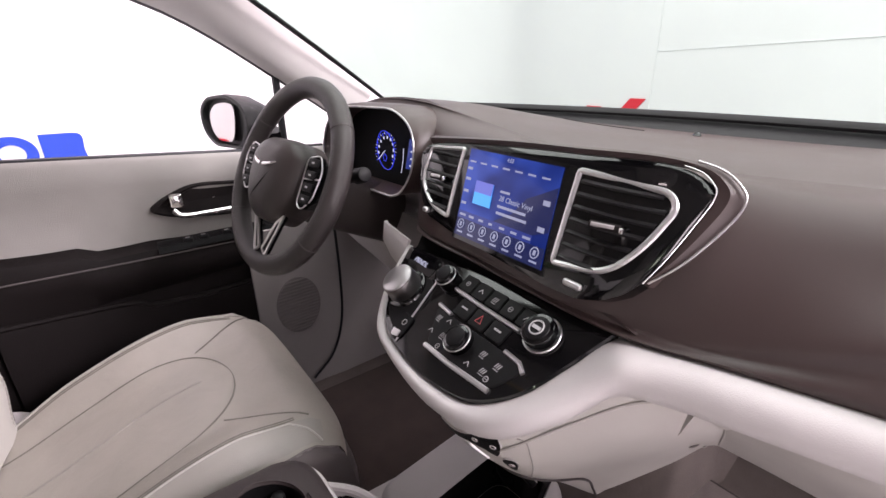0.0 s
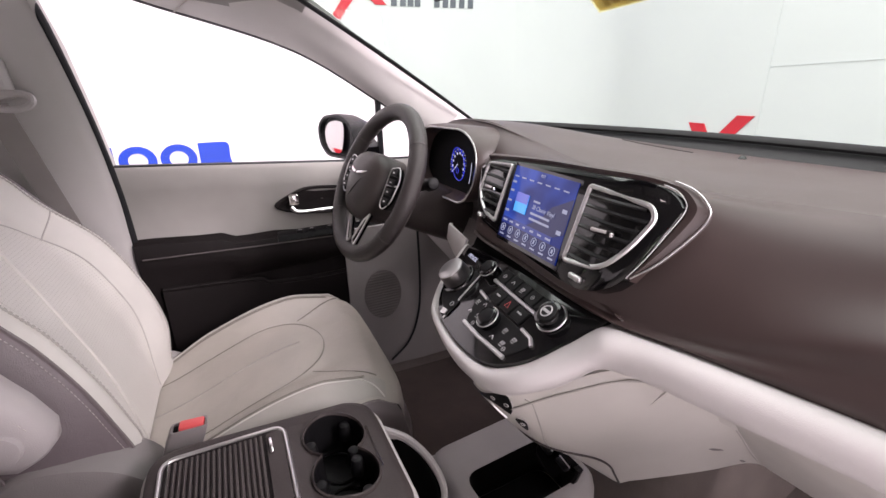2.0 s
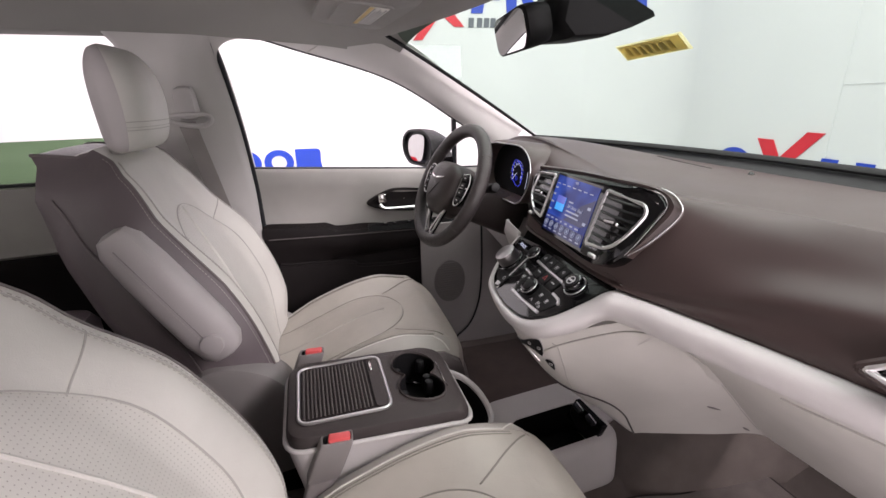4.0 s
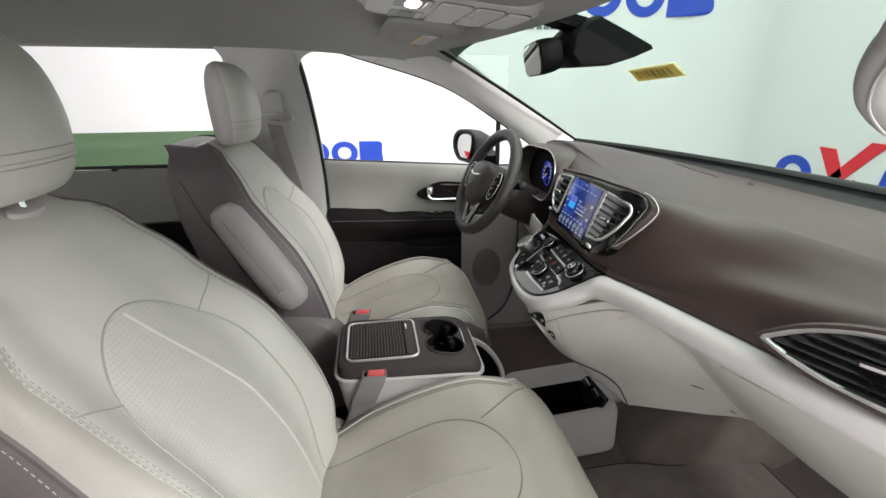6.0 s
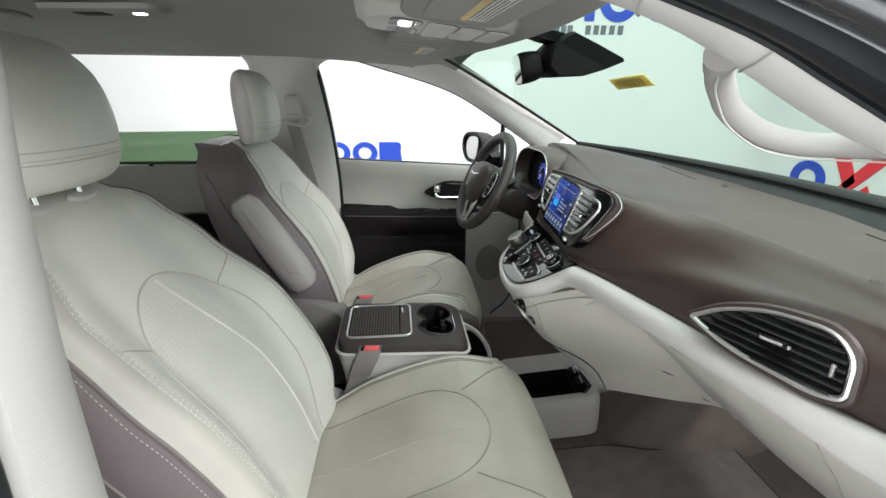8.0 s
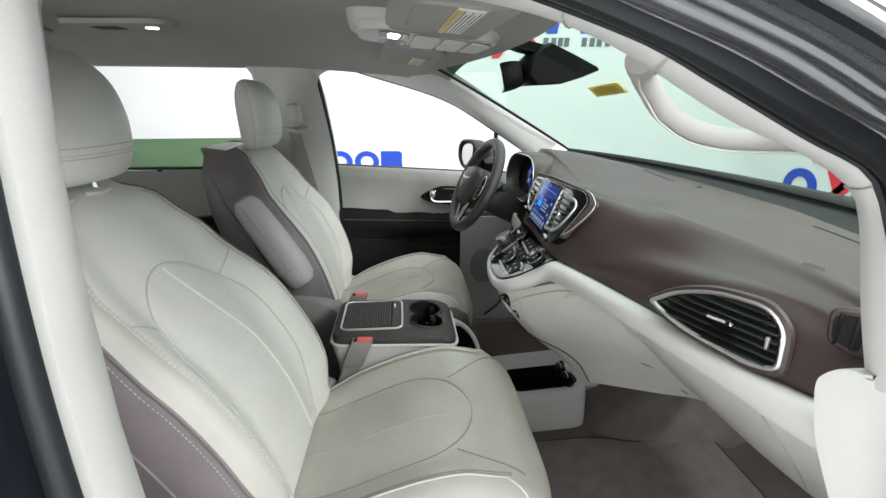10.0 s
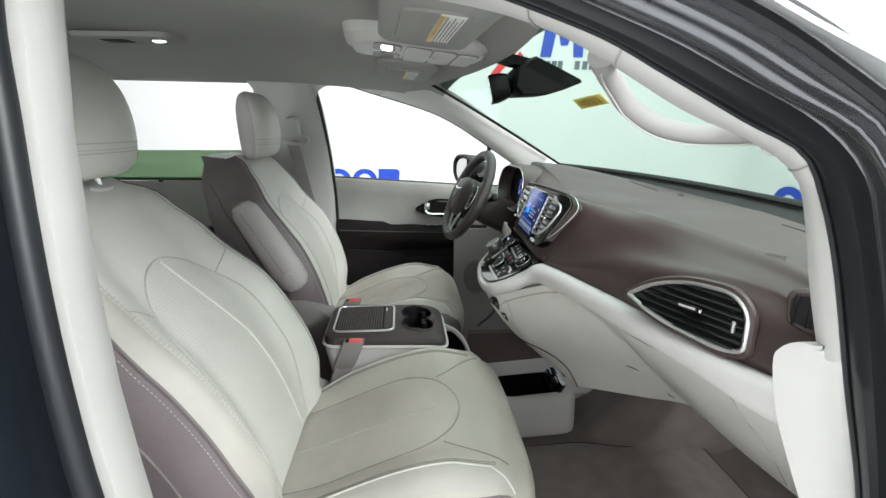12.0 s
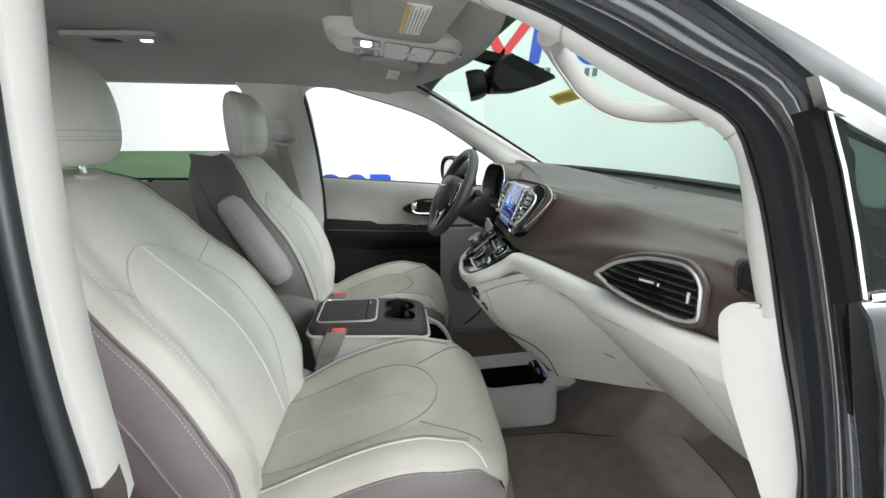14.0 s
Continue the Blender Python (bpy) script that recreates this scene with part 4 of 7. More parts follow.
    for sgn in (-1, 1):
        part("seam", tube([P(back_front(s, sgn * u)) for s, u in zip(np.linspace(0.60, 0.655, 10), np.linspace(0.47, 0.79, 10))], 0.0016, 6), SEAM, st)
        part("seam", tube([P(back_front(s, sgn * 0.78)) for s in np.linspace(0.02, 0.93, 40)], 0.0014, 5), SEAM, st)
        for off in (0.765, 0.795):
            pairs = [[P(back_front(0.03 + 0.0118 * k + o, sgn * off)) + V(0, 0.0006, 0.0006) for o in (0, 0.0066)] for k in range(76)]
            tagged(part("stitching", merge([tube(pr, 0.0006, 4) for pr in pairs]), LEATHER_SIDE, st), "double row of fine stitching", kind="stuff")
    # headrest: rounded front that leans back towards the top
    hr = []
    for z, y0, y1, w in head:
        loop = []
        for i in range(32):
            a = 2 * math.pi * i / 32
            ca, sa = math.cos(a), math.sin(a)
            px = w * math.copysign(abs(ca) ** 0.62, ca)
            py = (y0 + y1) / 2 + (y0 - y1) / 2 * math.copysign(abs(sa) ** 0.75, sa) - 0.020 * (px / 0.13) ** 2 * (1 if sa > 0 else 0.3)
            loop.append(P((px, py, z)))
        hr.append(loop)
    hr = [list(col) for col in zip(*[spline([loop[i] for loop in hr], 3) for i in range(32)])]
    rest = part("headrest", loft(hr), LEATHER, st, "pale leather headrest")
    wrap = []
    for loop in hr[2:-3]:
        mid = sum(loop, V(0, 0, 0)) / len(loop)
        wrap.append([loop[i % 32] + (loop[i % 32] - mid).normalized() * 0.0012 for i in range(14, 36)])
    part("headrest_back", sheet(wrap, 0.003), TAUPE_PALE, rest, "taupe leather headrest sides and back")
    for k, r in ((7, 0.0009), (7.35, 0.0006), (8, 0.0009)):
        loop = [a.lerp(b, k % 1) for a, b in zip(hr[int(k)], hr[int(k) + 1])]
        mid = sum(loop, V(0, 0, 0)) / 32
        part("stitching", tube([loop[i] + (loop[i] - mid).normalized() * 0.0004 for i in range(1, 16)], r, 5), SEAM, rest)
    for u in (-0.33, 0.33):
        q = V(*back_front(0.97, u))
        seat_n, seat_f = V(0, 0.42, 0.907), V(0, 0.907, -0.42)
        oval = [(0.034 * math.cos(k * math.pi / 12), 0.013 * math.sin(k * math.pi / 12)) for k in range(24)]
        part("post_collar", loft([[P(q + V(a * k, 0, 0) + seat_f * b * k + seat_n * d) for a, b in oval] for k, d in ((1.0, -0.004), (1.0, 0.003), (0.92, 0.0065), (0.5, 0.0075), (0.3, 0.0075))]), PALE, st, "oval grey post collar")
        part("post", rod(P(q + V(0, -0.002, 0.0)), P(q + V(0, -0.012, 0.062)), 0.006), CHROME, st, "chrome headrest post")
    # cushion
    ts = list(np.linspace(0.0, 1.0, 30))
    rows = [[P(cush_top(t, u * 0.97)) for u in us] for t in ts]
    nose = [[P((cush_half(1) * u * 0.965, CF + k - 0.024 * abs(u) ** 5, z - 0.010 * smoothramp(abs(u), (0.86, 1), (0, 1)))) for u in us] for k, z in ((0.010, 0.802), (0.017, 0.786), (0.019, 0.764), (0.017, 0.742))]
    part("cushion_cover", pane_sheet(rows + nose), LEATHER_CUSHION, st)
    # cushion bolsters in the same leather with shade in its colour
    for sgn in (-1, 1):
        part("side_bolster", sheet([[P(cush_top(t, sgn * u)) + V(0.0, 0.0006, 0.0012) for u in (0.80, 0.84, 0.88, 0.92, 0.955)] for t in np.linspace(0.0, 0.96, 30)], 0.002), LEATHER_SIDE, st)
    # brown valance round the cushion
    rim = [P(cush_top(t, -0.97)) for t in ts] + [nose[-1][i] for i in range(0, 33, 2)] + [P(cush_top(t, 0.97)) for t in ts[::-1]]
    c = P((0, 0.15, 0))
    secs = []
    for k, (dz2, grow) in enumerate(((0.0, 0.0), (-0.012, 0.010), (-0.03, 0.014), (-0.08, 0.012), (-0.12, -0.002), (-0.135, -0.02))):
        secs.append([p + V((p.x - c.x) * 0.0 + grow * (1 if p.x > c.x else -1) * min(1, abs(p.x - c.x) * 20), grow if p.y > c.y + 0.2 else 0, dz2 - (0.0 if p.y > 0.3 else 0.0)) for p in rim])
    bm = bmesh.new()
    quads(bm, secs)
    part("valance", bm, TAUPE_MID, st, "dark taupe leather cushion side")
    part("piping", tube([p + V(0, 0, -0.002) for p in rim], 0.003, 6), PIPING, st)
    # cushion panels
    def c_half(t):
        k = max(0.0, min(1.0, (t - 0.46) / 0.3202))
        return 0.52 * math.sqrt(1.0 - k ** 2.6)

    ENDS = [0.02 + 0.76 * math.sin(k * math.pi / 100) for k in range(51)]
    edge = [P(cush_top(t, -c_half(t))) for t in ENDS] + [P(cush_top(t, c_half(t))) for t in ENDS[::-1]]
    part("seam", tube(edge, 0.0018, 6), SEAM_CUSHION, st)
    rows = []
    for t in [0.02 + 0.7595 * math.sin(k * math.pi / 72) for k in range(37)]:
        row = []
        for u in np.linspace(-1, 1, 19):
            q = cush_top(t, u * c_half(t))
            row.append(P((q[0], q[1], q[2] + 0.003 * (1 - abs(u) ** 6))))
        rows.append(row)
    bm = bmesh.new()
    quads(bm, rows)
    uv = bm.loops.layers.uv.new("UVMap")
    for f in bm.faces:
        for lp in f.loops:
            lp[uv].uv = (lp.vert.co.x, lp.vert.co.y)
    part("cushion_inset", bm, LEATHER_CUSHION, st)
    part("centre_welt", tube([P((q[0], q[1], q[2] + 0.0026)) for q in (cush_top(t, 0.04) for t in np.linspace(0.02, 0.68, 26))], 0.0026, 6), LEATHER_SIDE, st)
    for sgn in (-1, 1):
        part("seam", tube([P(cush_top(t, sgn * u)) for t, u in zip(np.linspace(0.70, 0.93, 10), np.linspace(0.45, 0.76, 10))], 0.0018, 6), SEAM_CUSHION, st)
        part("seam", tube([P(cush_top(t, sgn * 0.80)) + V(0, 0, 0.001) for t in np.linspace(0.0, 0.86, 30)] + [P(cush_top(0.86 + 0.012 * k, sgn * (0.80 + 0.018 * k))) + V(0, 0, 0.001) for k in range(1, 9)], 0.0018, 6), LEATHER, st)
    for off in (-0.755, -0.775, 0.755, 0.775):
        part("seam", tube([P(cush_top(t, off)) for t in np.linspace(0.0, 0.88, 30)], 0.0011, 5), SEAM_CUSHION, st)
    pairs = [[rim[i] + V(0, 0, -0.009) + (rim[i] - c).normalized() * 0.009, rim[i].lerp(rim[i + 1], 0.55) + V(0, 0, -0.009) + (rim[i] - c).normalized() * 0.009] for i in range(len(rim) - 1)]
    tagged(part("valance_stitching", merge([tube(pr, 0.0005, 4) for pr in pairs]), SEAM_THREAD, st), "pale stitching along the cushion side", kind="stuff")
    # base, side shields, recliner
    part("base", loft([[P((x * 0.23, y, z)) for x, y in ((-1, -0.10), (-1, 0.36), (1, 0.36), (1, -0.10))] for z in (0.475, 0.62, 0.70)]), BLACK, st)
    for sgn in (-1, 1):
        bm = loft([[P((sgn * (0.245 + w), p.x, p.y)) for p in spline([V(-0.17, 0.70, 0), V(-0.12, 0.722, 0), V(-0.05, 0.76, 0), V(0.1, 0.68, 0), V(0.34, 0.70, 0), V(0.36, 0.66, 0), V(0.2, 0.61, 0), V(-0.12, 0.61, 0)], 4, True)] for w in (-0.03, 0.012, 0.02)])
        part("side_shield", bm, TAUPE_PALE, st, "moulded plastic side shield")
    if with_arm:
        cover = spline([V(-0.205, 0.60, 0), V(-0.20, 0.80, 0), V(-0.185, 0.865, 0), V(-0.145, 0.892, 0), V(-0.085, 0.885, 0), V(-0.02, 0.850, 0), V(0.02, 0.78, 0), V(0.03, 0.60, 0)], 5, True)
        part("recliner_cover", loft([[P((-w, -0.09 + (p.x + 0.09) * k, 0.72 + (p.y - 0.72) * k)) for p in cover] for w, k in ((0.20, 1.0), (0.272, 1.0), (0.284, 0.96), (0.290, 0.86), (0.292, 0.4))]), SHELL, st, "taupe plastic recliner cover")
    # inboard armrest folded up along the backrest
    if with_arm:
        a0, a1 = V(-0.325, -0.110, 0.990), V(-0.325, -0.252, 1.232)
        d = (a1 - a0).normalized()
        nrm = V(0, -d.z, d.y)
        secs = []
        for k, (t, h, w) in enumerate(((-0.046, 0.012, 0.012), (-0.040, 0.030, 0.024), (-0.022, 0.043, 0.031), (0.02, 0.048, 0.034), (0.10, 0.047, 0.035), (0.18, 0.044, 0.034), (0.235, 0.039, 0.031), (0.258, 0.026, 0.024), (0.264, 0.010, 0.010))):
            o = a0 + d * t
            loop = []
            for i in range(20):
                a = 2 * math.pi * i / 20
                ca, sa = math.cos(a), math.sin(a)
                q = o + V(1, 0, 0) * w * math.copysign(abs(ca) ** 0.7, ca) + nrm * h * math.copysign(abs(sa) ** 0.8, sa)
                loop.append(P(q))
            secs.append(loop)
        arm = part("armrest", loft(secs), TAUPE_PALE, st, "pale taupe leather armrest folded up")
        part("pivot_cap", rod(P(V(-0.350, a0.y, a0.z)), P(V(-0.3635, a0.y, a0.z)), 0.0225, 0.0215, 28, 0.0025), TAUPE_PALE, arm, "round taupe pivot cap")
        part("seam", tube([P(a0 + d * t + V(-0.0345, 0, 0) + nrm * (0.002 + 0.02 * max(0, 0.04 - t))) for t in np.linspace(0.02, 0.235, 14)], 0.0010, 5), SEAM_THREAD, arm)
        for h in (0.008, -0.033):
            pairs = [[P(a0 + d * (t + o) + V(-0.0352 if h > 0 else -0.0275, 0, 0) + nrm * h) for o in (0, 0.0045)] for t in np.linspace(0.0, 0.228, 30)]
            tagged(part("stitching", merge([tube(pr, 0.0006, 4) for pr in pairs]), THREAD, arm), "pale stitching on the armrest", kind="stuff")
    # buckle on its stalk
    bz = V(-0.245, 0.058, 0.862)
    stalk = []
    for z, w, l in ((-0.13, 0.010, 0.018), (-0.09, 0.011, 0.022), (-0.045, 0.0125, 0.026), (-0.02, 0.013, 0.027)):
        stalk.append([P(bz + V(x, y + 0.42 * z, z)) for x, y in rounded([(-w, -l), (w, -l), (w, l), (-w, l)], 0.006, 3)])
    part("buckle_stalk", loft(stalk), SHELL, st, "taupe plastic buckle stalk")
    body = []
    for z, w, l in ((-0.062, 0.0125, 0.025), (-0.058, 0.0150, 0.028), (-0.01, 0.0155, 0.0285), (0.010, 0.0150, 0.028), (0.0145, 0.0135, 0.0265), (0.0145, 0.0110, 0.0240), (0.0095, 0.0108, 0.0238)):
        body.append([P(bz + V(x, y + 0.42 * z, z)) for x, y in rounded([(-w, -l), (w, -l), (w, l), (-w, l)], 0.005, 3)])
    bk = part("buckle", loft(body), SHELL, st, "grey plastic seat belt buckle")
    part("release_button", box(P(bz + V(0.001, 0.0095, 0.0135)), (0.0195, 0.037, 0.010), 0.003), RED, bk, "red release button")
    part("tongue_slot", box(P(bz + V(0.001, -0.0150, 0.0100)), (0.018, 0.007, 0.003), 0.001), SOOT, bk)
    return st


# height, front, back and half width of the headrests, from their feet up
HEAD_P = ((1.338, -0.36, -0.387, 0.085), (1.346, -0.333, -0.41, 0.112), (1.372, -0.313, -0.422, 0.124), (1.42, -0.307, -0.43, 0.129), (1.462, -0.311, -0.436, 0.129), (1.502, -0.324, -0.44, 0.126), (1.532, -0.347, -0.442, 0.118), (1.553, -0.377, -0.442, 0.102), (1.563, -0.41, -0.432, 0.07))
HEAD_D = ((1.329, -0.262, -0.282, 0.08), (1.337, -0.227, -0.3, 0.104), (1.362, -0.209, -0.308, 0.116), (1.41, -0.202, -0.312, 0.12), (1.45, -0.204, -0.314, 0.12), (1.485, -0.212, -0.314, 0.117), (1.515, -0.227, -0.31, 0.108), (1.538, -0.25, -0.3, 0.092), (1.547, -0.277, -0.282, 0.06))
seat("bucket_seat", 0.385, 1, 0.0, 0.0, radians(4), HEAD_P, "pale leather front passenger seat with taupe sides", False)
SHAPE["top"] = (-0.285, 1.360)
seat("bucket_seat", -0.410, -1, -0.095, -0.005, radians(4), HEAD_D, "pale leather driver seat with taupe sides and folded armrest")

# second-row seat arm seen between the front seat and the sliding door
rs = thing("captain_chair", (-0.42, -1.05, 0.47), "second-row seat with a taupe leather armrest", "car seat")


def slab_body(x, y, z0, z1, w, d, r):
    return loft([[V(x + a * k, y + b * k, z) for a, b in rounded([(-w, -d), (w, -d), (w, d), (-w, d)], r, 5)] for z, k in ((z0, 0.94), (z0 + 0.03, 1.0), (z1 - 0.04, 1.0), (z1 - 0.012, 0.94), (z1, 0.70))])


part("cushion", slab_body(-0.44, -0.93, 0.62, 0.84, 0.24, 0.26, 0.08), TAUPE, rs)
part("backrest", loft([[V(-0.44 + a * k, -1.22 - 0.30 * t + b, 0.80 + 0.42 * t) for a, b in rounded([(-0.24, -0.06), (0.24, -0.06), (0.24, 0.06), (-0.24, 0.06)], 0.05, 5)] for t, k in ((0.0, 0.96), (0.1, 1.0), (0.8, 0.98), (0.97, 0.86), (1.0, 0.6))]), TAUPE, rs)
part("base", slab_body(-0.44, -0.95, 0.47, 0.63, 0.20, 0.22, 0.05), BLACK, rs)
part("armrest", tube(spline([V(-0.19, -1.12, 1.02), V(-0.19, -0.95, 1.04), V(-0.19, -0.78, 1.045), V(-0.19, -0.71, 1.03)], 5), [0.030] * 13 + [0.027, 0.022, 0.012], 12), TAUPE_PALE, rs, "taupe leather armrest")

# ---- dashboard ----
SX = [-0.78, -0.60, -0.40, -0.22, -0.05, 0.08, 0.16, 0.24, 0.36, 0.50, 0.62, 0.74]
SEC = {
    "cowl": [(0.88, 1.250), (0.95, 1.250), (1.01, 1.245), (1.03, 1.244), (1.03, 1.245), (1.03, 1.247), (1.02, 1.250), (1.01, 1.254), (0.98, 1.259), (0.95, 1.262), (0.92, 1.262), (0.88, 1.258)],
    "top": [(0.76, 1.272), (0.78, 1.286), (0.78, 1.290), (0.80, 1.268), (0.82, 1.257), (0.82, 1.256), (0.83, 1.257), (0.84, 1.259), (0.85, 1.264), (0.86, 1.264), (0.86, 1.261), (0.85, 1.252)],
    "brow": [(0.68, 1.275), (0.66, 1.3), (0.65, 1.303), (0.665, 1.28), (0.66, 1.263), (0.64, 1.267), (0.665, 1.2635), (0.725, 1.257), (0.735, 1.262), (0.775, 1.256), (0.8, 1.25), (0.81, 1.235)],
    "turn": [(0.67, 1.265), (0.65, 1.292), (0.64, 1.296), (0.64, 1.276), (0.632, 1.262), (0.615, 1.266), (0.636, 1.2625), (0.697, 1.256), (0.714, 1.259), (0.757, 1.252), (0.782, 1.246), (0.795, 1.232)],
    "upper": [(0.65, 1.23), (0.63, 1.26), (0.62, 1.265), (0.59, 1.256), (0.588, 1.256), (0.59, 1.257), (0.606, 1.255), (0.655, 1.244), (0.69, 1.236), (0.735, 1.234), (0.768, 1.232), (0.785, 1.219)],
    "face": [(0.66, 1.15), (0.64, 1.17), (0.62, 1.18), (0.545, 1.18), (0.545, 1.18), (0.545, 1.18), (0.568, 1.191), (0.612, 1.192), (0.664, 1.202), (0.708, 1.214), (0.748, 1.219), (0.77, 1.202)],
    "crease": [(0.665, 1.10), (0.645, 1.10), (0.625, 1.11), (0.524, 1.128), (0.524, 1.128), (0.524, 1.127), (0.550, 1.125), (0.578, 1.137), (0.630, 1.172), (0.680, 1.196), (0.737, 1.209), (0.768, 1.186)],
    "band": [(0.668, 1.08), (0.648, 1.08), (0.628, 1.09), (0.527, 1.119), (0.527, 1.119), (0.527, 1.119), (0.546, 1.116), (0.574, 1.122), (0.622, 1.146), (0.664, 1.165), (0.708, 1.172), (0.758, 1.160)],
    "foot": [(0.67, 1.05), (0.65, 1.05), (0.63, 1.06), (0.530, 1.108), (0.530, 1.108), (0.532, 1.107), (0.541, 1.106), (0.569, 1.108), (0.611, 1.108), (0.661, 1.107), (0.703, 1.106), (0.748, 1.116)],
    "under": [(0.72, 1.0), (0.70, 1.0), (0.70, 1.0), (0.66, 1.06), (0.65, 1.06), (0.65, 1.06), (0.65, 1.06), (0.67, 1.06), (0.70, 1.06), (0.75, 1.07), (0.79, 1.08), (0.82, 1.085)],
}
dash = thing("dashboard", (0, 0.8, 0.9), "brown soft dashboard with pale lower roll and silver-framed vents", "dashboard")


LINES = {k: spline([V(x, p[0], p[1]) for x, p in zip(SX, SEC[k])], 10) for k in SEC}


def dash_row(x):
    return [V(x, ramp(x, [q.x for q in LINES[k]], [q.y for q in LINES[k]]), ramp(x, [q.x for q in LINES[k]], [q.z for q in LINES[k]])) for k in SEC]


def dash_point(x, f):
    """A point on the smoothed dash profile; f runs 0..9 down it."""
    pts = spline(dash_row(x), 6)
    i = min(len(pts) - 1, max(0, f * 6))
    k = int(i)
    return pts[k].lerp(pts[min(k + 1, len(pts) - 1)], i - k)


rows = [spline(dash_row(x), 6) for x in np.linspace(-0.78, 0.745, 80)]
part("dash_skin", sheet(rows, 0.006), DASH, dash, "brown grained soft skin")

# pale roll under the face: round the control panel, then straight to the doorway
def along_panel(a, b):
    return V(a, b, 1.052 + (b - 0.46) * 0.7 - 0.001)


ROLL = [along_panel(*q) for q in ((-0.238, 0.513), (-0.208, 0.460), (-0.157, 0.416), (-0.105, 0.402), (-0.02, 0.399), (0.060, 0.410), (0.107, 0.447), (0.132, 0.493))]
ROLL += [V(0.156, 0.525, 1.102), V(0.195, 0.549, 1.107), V(0.26, 0.574, 1.109), V(0.36, 0.610, 1.110), V(0.48, 0.653, 1.110), V(0.60, 0.695, 1.108), V(0.68, 0.722, 1.108), V(0.745, 0.742, 1.116)]
roll = spline(ROLL, 6)
PROFILE = ((-0.026, -0.60), (-0.026, -0.06), (0.0, 0.0), (0.012, 0.01), (0.022, -0.06), (0.029, -0.20), (0.032, -0.40), (0.030, -0.62), (0.024, -0.82), (0.014, -0.95), (0.002, -1.0), (-0.02, -0.98))
secs = []
for i, p in enumerate(roll):
    a, b = roll[max(0, i - 1)], roll[min(len(roll) - 1, i + 1)]
    d = (b - a).normalized()
    side = V(d.y, -d.x, 0).normalized()
    t = i / 6
    w = smoothramp(t, (0, 3, 4.5, 6, 7, 8, 15), (0.20, 0.24, 0.36, 0.75, 0.95, 1.0, 1.0))
    h = smoothramp(t, (0, 3, 4.5, 6, 7, 8, 13, 15), (0.010, 0.013, 0.022, 0.040, 0.047, 0.050, 0.050, 0.060))
    secs.append([p + side * (o * w) + V(0, 0, z * h) for o, z in PROFILE])
part("pale_roll", loft(secs), PALE, dash, "pale grey padded roll")

part("panel_wing", sheet([[V(-0.322, 0.516, 1.108), V(-0.318, 0.511, 1.092), V(-0.318, 0.520, 1.074)], [V(-0.305, 0.506, 1.112), V(-0.300, 0.500, 1.084), V(-0.298, 0.512, 1.052)], [V(-0.275, 0.512, 1.103), V(-0.272, 0.503, 1.076), V(-0.272, 0.512, 1.042)], [V(-0.244, 0.518, 1.094), V(-0.240, 0.508, 1.074), V(-0.240, 0.512, 1.045)]], 0.006), PALE, dash, "pale grey trim beside the steering column")

# lower body below the roll: a belly under the panel, a ridge, then the glovebox lid
LOW = [
    [V(-0.07, 0.47, 0.985), V(-0.07, 0.475, 0.92), V(-0.07, 0.497, 0.845), V(-0.07, 0.565, 0.76), V(-0.07, 0.645, 0.685)],
    [V(-0.045, 0.412, 0.986), V(-0.045, 0.446, 0.92), V(-0.045, 0.495, 0.84), V(-0.045, 0.590, 0.76), V(-0.045, 0.670, 0.685)],
    [V(0.03, 0.406, 0.985), V(0.03, 0.440, 0.92), V(0.033, 0.508, 0.84), V(0.037, 0.60, 0.765), V(0.042, 0.685, 0.687)],
    [V(0.09, 0.430, 0.995), V(0.09, 0.468, 0.92), V(0.078, 0.54, 0.845), V(0.062, 0.63, 0.77), V(0.054, 0.72, 0.684)],
    [V(0.128, 0.480, 1.020), V(0.122, 0.514, 0.935), V(0.104, 0.60, 0.855), V(0.082, 0.70, 0.765), V(0.066, 0.80, 0.676)],
    [V(0.170, 0.545, 1.050), V(0.160, 0.600, 0.950), V(0.138, 0.69, 0.857), V(0.107, 0.80, 0.757), V(0.077, 0.89, 0.666)],
    [V(0.215, 0.570, 1.058), V(0.198, 0.686, 0.968), V(0.168, 0.79, 0.862), V(0.127, 0.895, 0.752), V(0.088, 0.997, 0.654)],
    [V(0.235, 0.577, 1.060), V(0.216, 0.692, 0.968), V(0.196, 0.798, 0.866), V(0.168, 0.908, 0.760), V(0.138, 1.008, 0.660)],
    [V(0.40, 0.628, 1.061), V(0.385, 0.725, 0.965), V(0.365, 0.825, 0.868), V(0.34, 0.928, 0.765), V(0.32, 1.02, 0.672)],
    [V(0.60, 0.698, 1.061), V(0.585, 0.780, 0.975), V(0.56, 0.870, 0.880), V(0.53, 0.955, 0.785), V(0.50, 1.035, 0.692)],
    [V(0.75, 0.745, 1.058), V(0.745, 0.815, 0.985), V(0.73, 0.895, 0.90), V(0.70, 0.97, 0.81), V(0.68, 1.045, 0.705)],
]


def low_at(u, f):
    """On the lower body: u 0..10 from the stack's side to the doorway, f 0..4 down."""
    line = [spline([row[k] for row in LOW], 6) for k in range(5)]
    i = min(int(u * 6), 59)
    pts = spline([l[i].lerp(l[i + 1], u * 6 - i) for l in line], 5)
    k = min(int(f * 5), 19)
    return pts[k].lerp(pts[k + 1], f * 5 - k)


